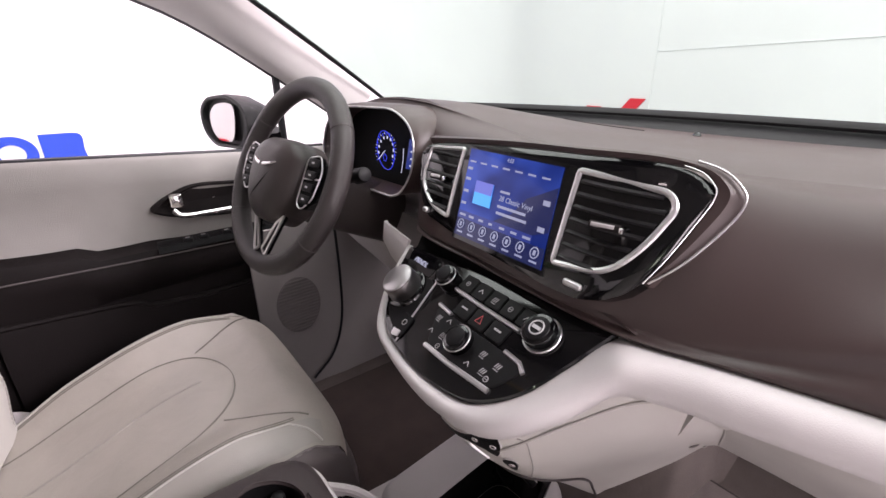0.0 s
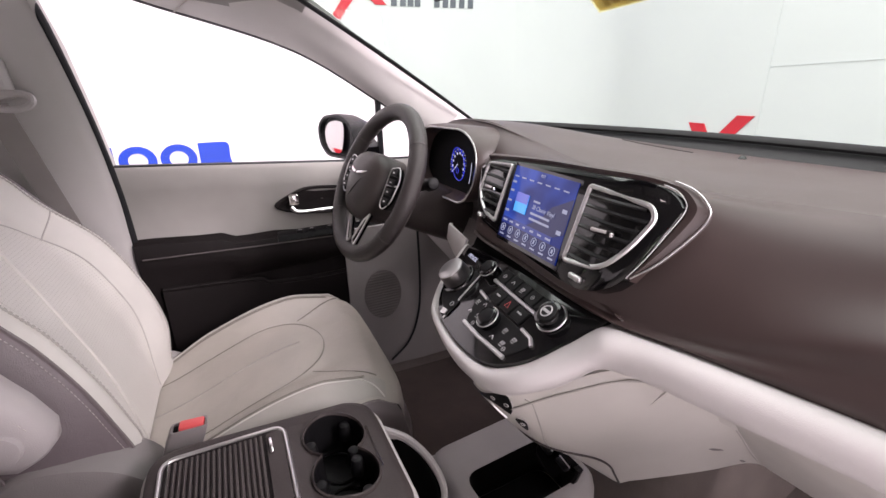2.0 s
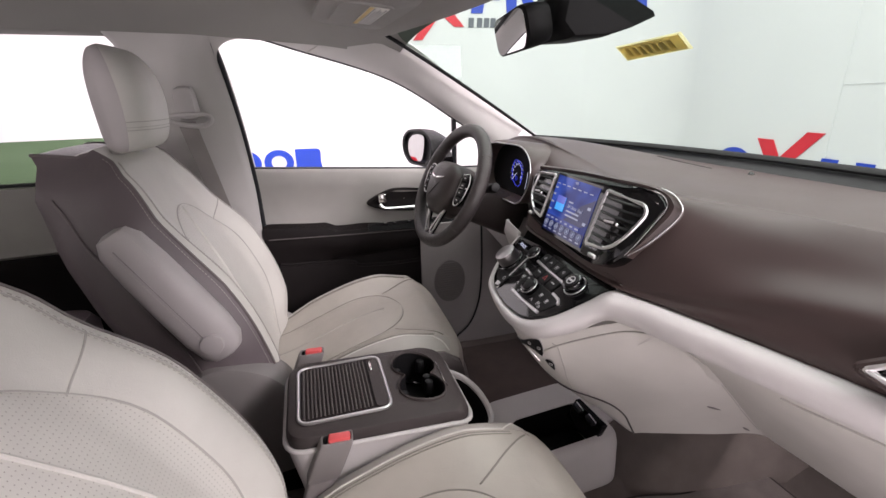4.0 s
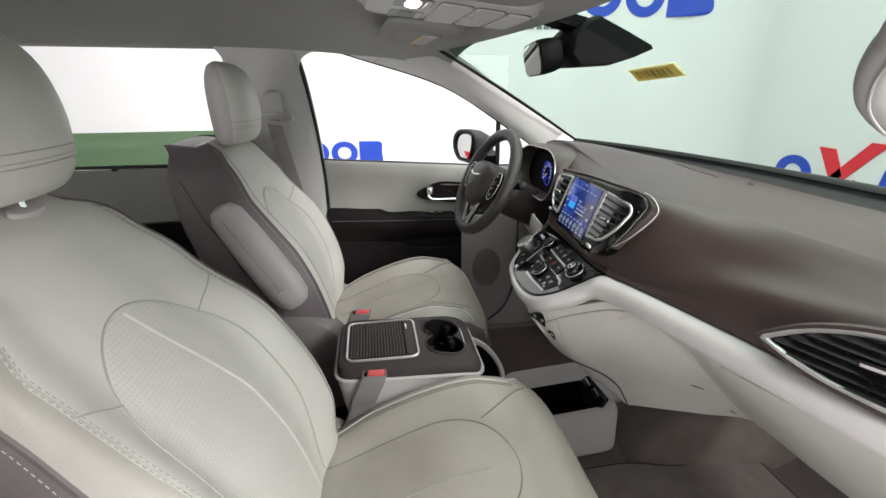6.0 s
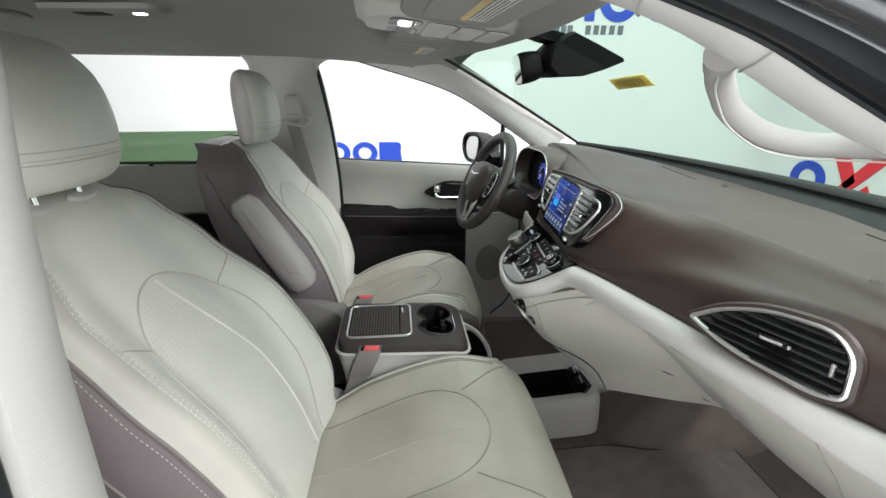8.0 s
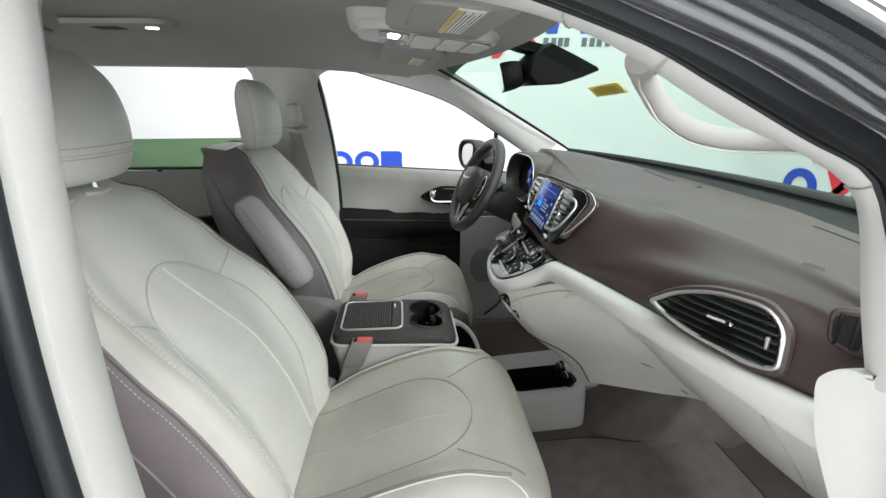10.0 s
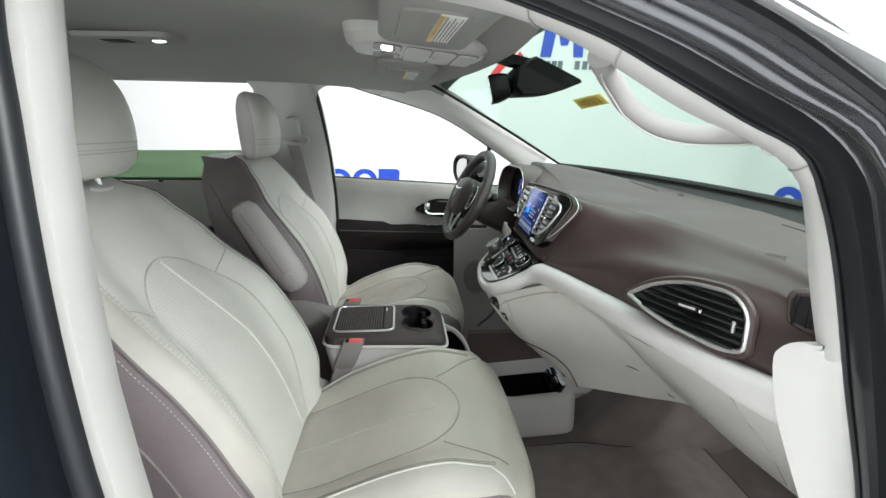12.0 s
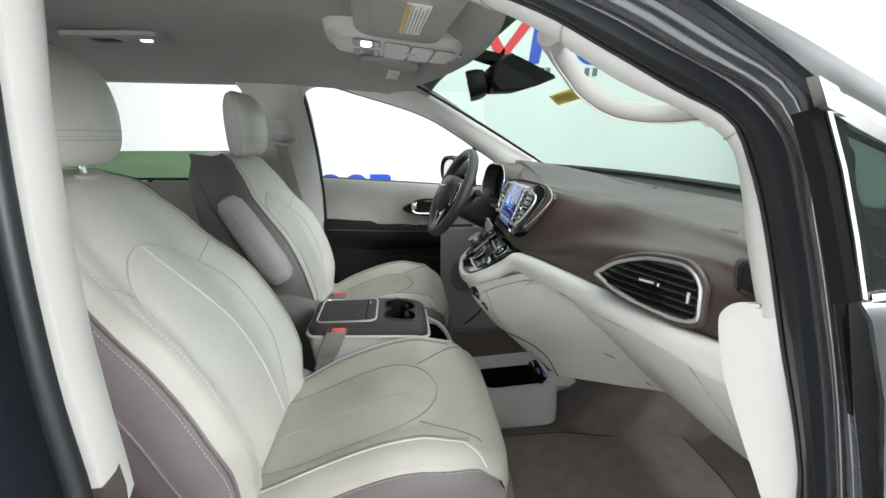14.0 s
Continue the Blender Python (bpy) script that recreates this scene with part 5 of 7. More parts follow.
cols = [spline([row[k] for row in LOW], 6) for k in range(5)]
rows = [spline([c[i] for c in cols], 5) for i in range(61)]
rows = [[r[0] + V(0, 0.03, 0.012)] + r + [r[-1] + V(0, 0.05, 0.012)] for r in rows]
part("glovebox_body", sheet(rows, 0.006), BELLY, dash, "pale grey moulded lower panel")

# joints of the lower panels
PROUD = V(0.001, -0.0015, 0.0)
part("panel_crease", tube(spline([low_at(u, f) + PROUD for u, f in ((2.6, 0.62), (3.0, 0.42), (3.5, 0.30), (4.1, 0.24), (4.8, 0.20), (5.4, 0.20), (5.9, 0.26))], 6), 0.0016, 6), SEAM, dash)
part("lid_seam", tube(spline([low_at(u, f) + PROUD for u, f in ((1.3, 2.0), (2.0, 2.0), (2.5, 2.1), (3.0, 2.3), (3.2, 2.7), (3.1, 3.2), (2.75, 3.65), (2.3, 4.0))], 6), 0.0020, 6), SEAM_DARK, dash, "dark curved lid joint")
part("lid_gap", tube(spline([low_at(u, f) + PROUD for u, f in ((7.9, 0.36), (8.2, 0.30), (8.7, 0.19), (9.2, 0.10))], 6), 0.0016, 6), SEAM, dash)
part("lid_gap", tube(spline([low_at(u, f) + PROUD for u, f in ((9.2, 0.10), (9.1, 0.9), (9.0, 1.9), (8.9, 2.8), (8.78, 3.7))], 4), 0.0016, 6), SEAM, dash)
for u0, f0, u1, f1 in ((5.42, 2.52, 5.62, 2.68), (5.76, 3.60, 5.86, 3.80)):
    part("scuff", tube([low_at(u0 + (u1 - u0) * k, f0 + (f1 - f0) * k) + PROUD for k in (0, 0.3, 0.6, 1)], [0.0006, 0.0022, 0.0020, 0.0005], 6), SHELL, dash, "dark scuff on the lower panel")
part("lid_gap", tube([low_at(6.1 + 0.06 * f, f) + PROUD for f in np.linspace(1.1, 3.6, 12)], 0.0011, 6), SEAM, dash)

# ---- centre bezel with screen and vents ----
def bez_y(x, z):
    return 0.567 + 2.8 * max(0.0, x - 0.10) ** 2 + (z - 1.255) * 0.42


def on_bezel(a, b, d):
    return V(a, bez_y(a, b) - 0.92 * d, b + d * 0.387)


BX = [-0.258, -0.252, -0.239, -0.222, -0.196, -0.13, -0.068, 0.0, 0.066, 0.105, 0.131, 0.150, 0.165, 0.177, 0.184, 0.187]
BT = [1.235, 1.246, 1.250, 1.253, 1.256, 1.261, 1.265, 1.269, 1.272, 1.2745, 1.2755, 1.2745, 1.272, 1.266, 1.261, 1.255]
BB = [1.228, 1.205, 1.184, 1.166, 1.150, 1.143, 1.140, 1.137, 1.135, 1.137, 1.144, 1.156, 1.175, 1.205, 1.232, 1.248]
stack = thing("infotainment_unit", (0, 0.6, 1.1), "gloss black centre bezel with lit touch screen and vents", "infotainment unit")
cols = []
for x in np.linspace(-0.258, 0.187, 70):
    t, b = ramp(x, BX, BT), ramp(x, BX, BB)
    cols.append([on_bezel(x, b + (t - b) * k, -0.03 if k in (0, 1) else 0.004 * (1 - (2 * k - 1) ** 8)) for k in (0, 0.0001, 0.02, 0.06, 0.2, 0.4, 0.6, 0.8, 0.94, 0.98, 0.9999, 1)])
part("bezel", sheet(cols, 0.004), PIANO, stack)
# brown crescent and chrome rim at the right end
rim_out = spline([V(-0.25, 0, 1.262), V(-0.16, 0, 1.269), V(-0.06, 0, 1.276), V(0.05, 0, 1.281), V(0.13, 0, 1.284), V(0.180, 0, 1.277), V(0.203, 0, 1.262), V(0.209, 0, 1.247), V(0.202, 0, 1.2245), V(0.185, 0, 1.193), V(0.166, 0, 1.171)], 6)
rim_in = spline([V(-0.25, 0, 1.251), V(-0.16, 0, 1.260), V(-0.06, 0, 1.268), V(0.05, 0, 1.273), V(0.13, 0, 1.277), V(0.168, 0, 1.273), V(0.185, 0, 1.262), V(0.189, 0, 1.250), V(0.183, 0, 1.226), V(0.173, 0, 1.194), V(0.163, 0, 1.170)], 6)
rows = [[on_bezel(a.x, a.z, -0.012), on_bezel(a.x, a.z, 0.0), on_bezel((a.x + b.x) / 2, (a.z + b.z) / 2, 0.004), on_bezel(b.x, b.z, -0.004)] for a, b in zip(rim_in, rim_out)]
part("crescent", sheet(rows, 0.004), DASH, stack)
part("chrome_rim", tube([on_bezel(p.x, p.z, 0.001) for p in rim_out[28:]], 0.0011, 8), SATIN, stack)
part("chrome_line", tube([on_bezel(p.x, p.z, 0.003) for p in rim_in[28:]], 0.0007, 6), SATIN, stack)

# touch screen
def on_screen(a, b, d):
    """a 0..1 across, b 0..1 up."""
    x = -0.137 + 0.172 * a + (1 - b) * (0.024 - 0.006 * a)
    z = 1.145 + 0.004 * a + b * (0.110 - 0.003 * a)
    return V(x, bez_y(x, z) - 0.003 - 0.92 * d, z + 0.387 * d)


SCREEN = bpy.data.materials.new("lit_screen")
SCREEN.use_nodes = True
nt = SCREEN.node_tree
bs = nt.nodes["Principled BSDF"]
bs.inputs["Base Color"].default_value = (0.004, 0.004, 0.006, 1)
bs.inputs["Roughness"].default_value = 0.10
bs.inputs["Specular IOR Level"].default_value = 0.25
co = nt.nodes.new("ShaderNodeTexCoord")
wave = nt.nodes.new("ShaderNodeTexNoise")
wave.inputs["Scale"].default_value = 16
wave.inputs["Detail"].default_value = 1.0
nt.links.new(co.outputs["Object"], wave.inputs["Vector"])
cr = nt.nodes.new("ShaderNodeValToRGB")
cr.color_ramp.elements[0].position, cr.color_ramp.elements[0].color = 0.40, (0.006, 0.035, 0.30, 1)
cr.color_ramp.elements[1].position, cr.color_ramp.elements[1].color = 0.62, (0.05, 0.15, 0.80, 1)
nt.links.new(wave.outputs["Fac"], cr.inputs[0])
nt.links.new(cr.outputs[0], bs.inputs["Emission Color"])
bs.inputs["Emission Strength"].default_value = 0.42
part("screen_frame", plate([(-0.035, -0.05), (1.03, -0.05), (1.03, 1.04), (-0.035, 1.04)], lambda a, b, d: on_screen(a, b, d - 0.012), 0.0125, 0.0), PIANO, stack)
scr = part("screen", plate([(0, 0), (1, 0), (1, 1), (0, 1)], lambda a, b, d: on_screen(a, b, d - 0.001), 0.003), SCREEN, stack, "lit blue touch screen", smooth=False)


SOFT = glow("soft_screen_white", (0.62, 0.74, 1.0), 0.36)


def patch(a0, b0, a1, b1, m, name="screen_mark", lift=0.0035):
    return part(name, plate([(a0, b0), (a1, b0), (a1, b1), (a0, b1)], lambda a, b, d: on_screen(a, b, d + 0.002), lift - 0.002), m, scr, smooth=False)


DEEP = glow("deep_blue_screen", (0.006, 0.015, 0.10), 0.6)
patch(0.0, 0.0, 1.0, 0.20, DEEP, "icon_bar", 0.0026)
patch(0.0, 0.20, 0.86, 0.285, glow("dim_blue_screen", (0.02, 0.05, 0.30), 0.6), "button_bar", 0.0026)
part("dark_field", plate([(0.44, 0.285), (0.86, 0.285), (1.0, 0.36), (1.0, 0.80), (0.86, 0.70), (0.74, 0.62), (0.62, 0.42)], lambda a, b, d: on_screen(a, b, d + 0.002), 0.0004), DEEP, scr, smooth=False)
patch(0.16, 0.40, 0.37, 0.66, CYAN_GLOW, "cover_picture")
patch(0.16, 0.53, 0.37, 0.66, glow("violet_cover_light", (0.10, 0.14, 0.55), 0.9), "cover_picture", 0.0038)
ST = Matrix.Rotation(radians(90 - 22.8), 3, "X")
for i in range(7):
    c = on_screen(0.07 + 0.142 * i, 0.135, 0.0035)
    part("icon", ring(c, (0, -0.92, 0.387), 0.0062, 0.0007, 20, 5), SOFT, scr)
    part("icon", box(c, (0.004, 0.0008, 0.006), 0.0003, ST @ Matrix.Rotation(radians(-90), 3, "X")), SOFT, scr)
    patch(0.035 + 0.142 * i, 0.035, 0.105 + 0.142 * i, 0.055, SOFT, "icon_caption")
for i, w in enumerate((0.10, 0.08, 0.07, 0.05, 0.07, 0.08, 0.10)):
    patch(0.03 + 0.125 * i, 0.23, 0.03 + 0.125 * i + w * 0.75, 0.255, SOFT, "button_caption")
for i in range(7):
    patch(0.03 + 0.135 * i, 0.848, 0.10 + 0.135 * i, 0.866, SOFT, "preset_caption")
for b in (0.36, 0.50, 0.64, 0.76):
    patch(0.02, b, 0.075, b + 0.03, SOFT, "side_caption")
for b in (0.34, 0.60):
    patch(0.90, b, 0.96, b + 0.05, SOFT, "side_icon")
wording("4:02", on_screen(0.5, 0.95, 0.0035), ST, 0.0075, SOFT, scr)
patch(0.46, 0.60, 0.56, 0.625, SOFT, "title_caption")
wording("28 Classic Vinyl", on_screen(0.64, 0.535, 0.0035), ST, 0.0095, SOFT, scr)
patch(0.46, 0.44, 0.76, 0.468, SOFT, "title_caption")
patch(0.46, 0.37, 0.78, 0.398, SOFT, "title_caption")


def vent(parent, outline, place, slats, name="vent", chrome=0.0045, knob=None):
    """A vent: dark throat, slats, silver surround and a knob."""
    xs = [a for a, b in outline]
    zs = [b for a, b in outline]
    v = part(name, plate(outline, lambda a, b, d: place(a, b, d - 0.02), 0.021), SOOT, parent, "black air vent with silver surround")
    part("silver_surround", tube([place(a, b, 0.004) for a, b in outline], chrome, 8, True), SATIN, v)
    n = slats
    for i in range(n):
        z = min(zs) + (max(zs) - min(zs)) * (i + 0.7) / (n + 0.4)
        hits = []
        for (a0, b0), (a1, b1) in zip(outline, outline[1:] + outline[:1]):
            if (b0 - z) * (b1 - z) < 0:
                hits.append(a0 + (a1 - a0) * (z - b0) / (b1 - b0))
        if len(hits) >= 2:
            l, r = min(hits) + 0.007, max(hits) - 0.005
            if r - l > 0.01:
                rows2 = [[place(a, z - 0.0035, 0.006), place(a, z - 0.0015, 0.0078), place(a, z + 0.0045, 0.0), place(a, z + 0.0035, -0.004)] for a in np.linspace(l, r, 8)]
                part("slat", sheet(rows2, 0.001), VENT, v)
    for i in range(1, 7):
        a = min(xs) + (max(xs) - min(xs)) * i / 7
        hits = []
        for (a0, b0), (a1, b1) in zip(outline, outline[1:] + outline[:1]):
            if (a0 - a) * (a1 - a) < 0:
                hits.append(b0 + (b1 - b0) * (a - a0) / (a1 - a0))
        if len(hits) >= 2 and max(hits) - min(hits) > 0.02:
            part("vane", sheet([[place(a - 0.0007, z, 0.0015), place(a + 0.0007, z, 0.0015), place(a + 0.0007, z, -0.012)] for z in np.linspace(min(hits) + 0.004, max(hits) - 0.004, 5)], 0.0008), VENT, v)
    if knob:
        k = part("knob", tube([place(a, knob[1] + 0.0008 * math.sin((a - knob[0]) * 90), 0.012) for a in np.linspace(knob[0] - 0.016, knob[0] + 0.016, 8)], 0.0045, 8), DASH_DARK, v)
        part("knob_grip", tube([place(a, knob[1] + 0.0008 * math.sin((a - knob[0]) * 90), 0.0145) for a in np.linspace(knob[0] - 0.013, knob[0] + 0.012, 8)], 0.0026, 8), TAUPE_PALE, k)
        part("knob_tip", box(place(knob[0] + 0.018, knob[1], 0.013), (0.005, 0.006, 0.007), 0.002), CHROME, k)
    return v


VR = rounded([(0.057, 1.256), (0.157, 1.251), (0.167, 1.238), (0.153, 1.200), (0.129, 1.170), (0.064, 1.161)], [0.004, 0.012, 0.012, 0.02, 0.022, 0.006], 5)
vent(stack, VR, on_bezel, 7, chrome=0.0034, knob=(0.115, 1.210))
VL = rounded([(-0.236, 1.244), (-0.152, 1.251), (-0.142, 1.160), (-0.190, 1.166), (-0.232, 1.194)], [0.012, 0.003, 0.004, 0.02, 0.02], 4)
vent(stack, VL, on_bezel, 6, chrome=0.0034, knob=(-0.185, 1.206))
part("vent_wheel", box(on_bezel(0.100, 1.149, 0.006), (0.024, 0.007, 0.008), 0.003), SATIN, stack, "silver vent thumb wheel")
part("vent_wheel", box(on_bezel(-0.196, 1.157, 0.006), (0.014, 0.008, 0.008), 0.003), SATIN, stack, "silver vent thumb wheel")

# black gutter between the dashboard and the windscreen
rows = []
for u in np.linspace(-0.985, 0.985, 30):
    g = shield(u, 1.06)
    rows.append([g + V(0, -0.004, -0.004), g + V(0, -0.05, -0.022), g + V(0, -0.13, -0.06), g + V(0, -0.20, -0.10)])
structure("dash_gutter", sheet(rows, 0.004), BLACK, "black gutter between dashboard and windscreen", "trim")

# defroster slots and light sensor on the dashboard top
for x0, x1 in ((-0.30, -0.12), (0.42, 0.56)):
    part("defroster_slot", tube([dash_point(x, 0.42) + V(0, 0, 0.0005) for x in np.linspace(x0, x1, 14)], 0.0012, 6, flat=0.35), DASH_DARK, dash)
part("light_sensor", rod(dash_point(-0.04, 0.30), dash_point(-0.04, 0.30) + V(0, 0, 0.006), 0.007, 0.004, 14, 0.001), PIANO, dash, "small black light sensor")

# ---- left front door ----
def D(y, z, off=0.0):
    return V(XL(y) + off, y, z)


door = thing("left_front_door", (-0.86, 0.15, 0.5), "closed front door, pale upper trim over dark armrest", "car door")
rows = []
for y in np.linspace(-0.20, 0.66, 26):
    belt = ramp(y, (-0.2, 0.39, 0.66), (1.207, 1.163, 1.15))
    edge = smoothramp(y, (-0.2, 0.0, 0.05, 0.16, 0.2, 0.66), (1.018, 1.003, 0.984, 0.984, 0.976, 0.945))
    rows.append([D(y, belt, -0.02), D(y, belt + 0.002, 0.004), D(y, belt - 0.01, 0.012), D(y, belt - 0.06, 0.010), D(y, (belt + edge) / 2, -0.004), D(y, edge + 0.03, 0.0), D(y, edge - 0.01, 0.004)])
part("upper_trim", sheet(rows, 0.006), DOOR_PALE, door)
rows = []
for y in np.linspace(-0.20, 0.66, 26):
    edge = smoothramp(y, (-0.2, 0.0, 0.05, 0.16, 0.2, 0.66), (1.018, 1.003, 0.984, 0.984, 0.976, 0.945))
    k = smoothramp(y, (-0.2, 0.1, 0.45, 0.66), (0.35, 1, 0.9, 0.2))
    rows.append([D(y, edge, -0.005), D(y, edge, 0.008), D(y, edge - 0.012, 0.014 + 0.03 * k), D(y, edge - 0.045, 0.018 + 0.040 * k), D(y, edge - 0.085, 0.016 + 0.030 * k), D(y, 0.86, 0.008), D(y, 0.82, 0.012), D(y, 0.70, 0.020), D(y, 0.55, 0.010), D(y, 0.47, 0.0)])
part("armrest_trim", sheet(rows, 0.006), DASH_DARK, door, "dark brown armrest and pocket trim")
part("seam", tube([D(y, 0.965 - 0.05 * y, 0.057 - 0.02 * abs(y - 0.1)) for y in np.linspace(-0.18, 0.5, 24)], 0.002, 6), SEAM_DARK, door)
pk = [D(y, z, 0.022) for y, z in ((-0.16, 0.872), (0.0, 0.858), (0.085, 0.846), (0.105, 0.832), (0.14, 0.824), (0.25, 0.815), (0.40, 0.818), (0.52, 0.85))]
part("pocket_edge", tube(spline(pk, 5), 0.007, 8), DASH_DARK, door)
part("pocket", sheet([[p + V(0.004, 0, -0.004), p + V(0.010, 0, -0.10), p + V(0.006, 0, -0.28)] for p in spline(pk, 5)], 0.005), DASH_DARK, door)
part("belt_seal", tube([D(y, ramp(y, (-0.2, 0.39, 0.66), (1.207, 1.163, 1.15)) + 0.001, -0.008) for y in np.linspace(-0.21, 0.62, 20)], 0.007, 6), RUBBER, door)
# inner handle
hb = spline([D(0.158, 1.058, 0.012), D(0.20, 1.085, 0.012), D(0.26, 1.104, 0.012), D(0.36, 1.096, 0.012), D(0.45, 1.085, 0.012), D(0.47, 1.04, 0.012), D(0.36, 1.012, 0.012), D(0.25, 1.022, 0.012), D(0.19, 1.036, 0.012)], 5, True)
mid = sum((p for p in hb), V(0, 0, 0)) / len(hb)
bm = bmesh.new()
quads(bm, [[p + V(-0.012, 0, 0) for p in hb], hb, [p.lerp(mid, 0.08) + V(0.004, 0, 0) for p in hb], [p.lerp(mid, 0.16) + V(0.002, 0, 0) for p in hb], [p.lerp(mid, 0.25) + V(-0.010, 0, 0) for p in hb], [p.lerp(mid, 0.98) + V(-0.014, 0, 0) for p in hb]], closed=True)
hz = part("handle_bezel", bm, DASH_DARK, door, "brown door handle bezel")
part("latch", box(D(0.215, 1.073, 0.024), (0.016, 0.030, 0.034), 0.006), CHROME, hz, "chrome lock lever")
part("pull", tube(spline([D(0.205, 1.050, 0.022), D(0.225, 1.035, 0.030), D(0.30, 1.032, 0.032), D(0.40, 1.028, 0.026)], 5), 0.0075, 8, flat=0.8), CHROME, hz, "chrome pull handle")
# switch panel
sw = part("switch_panel", sheet([[D(y, 0.968 - 0.02 * (y - 0.15) + dz, off) for dz, off in ((0.012, 0.012), (0.014, 0.030), (0.008, 0.050), (-0.006, 0.056))] for y in np.linspace(0.155, 0.50, 12)], 0.004), BLACK, door)
for y in (0.22, 0.255, 0.31, 0.345, 0.40):
    part("switch", box(D(y, 0.979 - 0.02 * (y - 0.15), 0.040), (0.02, 0.022, 0.010), 0.003), BLACK, sw)
    part("switch_mark", box(D(y, 0.985 - 0.02 * (y - 0.15), 0.041), (0.006, 0.010, 0.001), 0), SATIN, sw)
lg = part("pane", pane_sheet([[D(y, z, 0.03 * (1.2 - z) * 4 - 0.01) for z in (1.16, 1.3, 1.45, 1.6)] for y in (-0.28, 0.0, 0.3, 0.55)]), CLEAR, door, "clear door glass")
lg.visible_shadow = False
part("sail_post", tube([V(-0.905, 0.50, 1.345), V(-0.925, 0.505, 1.16)], 0.010, 8), RUBBER, door)

# left outside mirror
mir = thing("left_door_mirror", (-1.1, 0.4, 1.2), "gloss black door mirror with pale reflection", "door mirror")
def mr(a, b, d):
    return V(-1.088, 0.388, 1.224) + V(0.95, 0.26, 0) * a + V(0, 0.10, 1) * b + V(0.26, -0.95, 0.0) * d


ov = rounded([(-0.155, 0.03), (-0.10, 0.068), (0.05, 0.080), (0.14, 0.05), (0.165, -0.005), (0.13, -0.065), (-0.06, -0.072), (-0.135, -0.03)], 0.05, 5)
def scaled(o, k, dx=0.0, dy=0.0):
    return [(a * k + dx, b * k + dy) for a, b in o]


bm = bmesh.new()
loops = [[mr(a, b, d) for a, b in scaled(ov, k)] for k, d in ((0.25, -0.11), (0.65, -0.095), (0.92, -0.05), (1.0, 0.0), (0.98, 0.010), (0.90, 0.012), (0.86, 0.009), (0.85, -0.006))]
g = quads(bm, loops, closed=True)
bm.faces.new(g[0])
bm.faces.new(g[-1])
part("housing", bm, BLACK, mir, "gloss black mirror housing")
part("mirror_glass", plate(scaled(rounded([(-0.128, 0.026), (-0.085, 0.056), (0.0, 0.066), (0.070, 0.060), (0.080, 0.0), (0.068, -0.058), (-0.05, -0.062), (-0.112, -0.026)], 0.03), 0.84, 0.012), lambda a, b, d: mr(a, b, d + 0.002 - 0.05 * b + 0.02 * a), 0.004), DIM_MIRROR, mir)
part("arm", loft([[mr(0.10, 0.02, -0.02), mr(0.10, -0.06, -0.02), mr(0.10, -0.06, -0.07), mr(0.10, 0.02, -0.07)], [mr(0.20, -0.02, -0.02), mr(0.20, -0.075, -0.02), mr(0.20, -0.075, -0.07), mr(0.20, -0.02, -0.07)]]), PIANO, mir)

# left kick panel with speaker grille, its plastic darkened for under-dash shade
kick = structure("kick_panel_left", sheet([[V(-0.805 - 0.10 * (y - 0.5) + 0.05 * (0.60 - z) * (y > 0.55), y, z) for y in (0.34, 0.40, 0.50, 0.565, 0.60, 0.75, 0.95)] for z in (0.47, 0.55, 0.66, 0.80, 0.92, 0.98)], 0.01), KICK, "kick panel with round speaker grille, shade in its grey", "trim")
gr = part("speaker_grille", sheet([[V(-0.795 - 0.10 * (y - 0.5), y, z) for y, z in [(0.449 + 0.062 * k * math.cos(a), 0.747 + 0.085 * k * math.sin(a)) for a in np.linspace(0, 2 * math.pi, 25)]] for k in (0.05, 0.5, 1.0)], 0.004), GRILLE, kick)
for i in range(17):
    z = 0.672 + 0.0094 * i
    h = 0.060 * math.sqrt(max(0.02, 1 - ((z - 0.747) / 0.085) ** 2))
    part("grille_bar", tube([V(-0.7895 - 0.10 * (0.449 - h - 0.5), 0.449 - h, z), V(-0.7895 - 0.10 * (0.449 + h - 0.5), 0.449 + h, z)], 0.0022, 5), GRILLE, gr)
structure("kick_seam_left", tube(spline([V(-0.800, 0.578, 0.96), V(-0.800, 0.580, 0.80), V(-0.796, 0.570, 0.66), V(-0.785, 0.53, 0.56), V(-0.775, 0.46, 0.50)], 6), 0.004, 6), RUBBER, "dark seam along the kick panel", "seam")

# ---- steering wheel ----
WC, WY, WT = V(-0.445, 0.379, 1.186), radians(11.3), radians(26)
WR = V(math.cos(WY), math.sin(WY), 0)
WF = V(-math.sin(WY), math.cos(WY), 0)
WU = V(0, 0, 1) * math.cos(WT) + WF * math.sin(WT)
WN = WR.cross(WU)  # towards the driver
if WN.y > 0:
    WN = -WN


def wp(a, b, d):
    return WC + WR * a + WU * b + WN * d


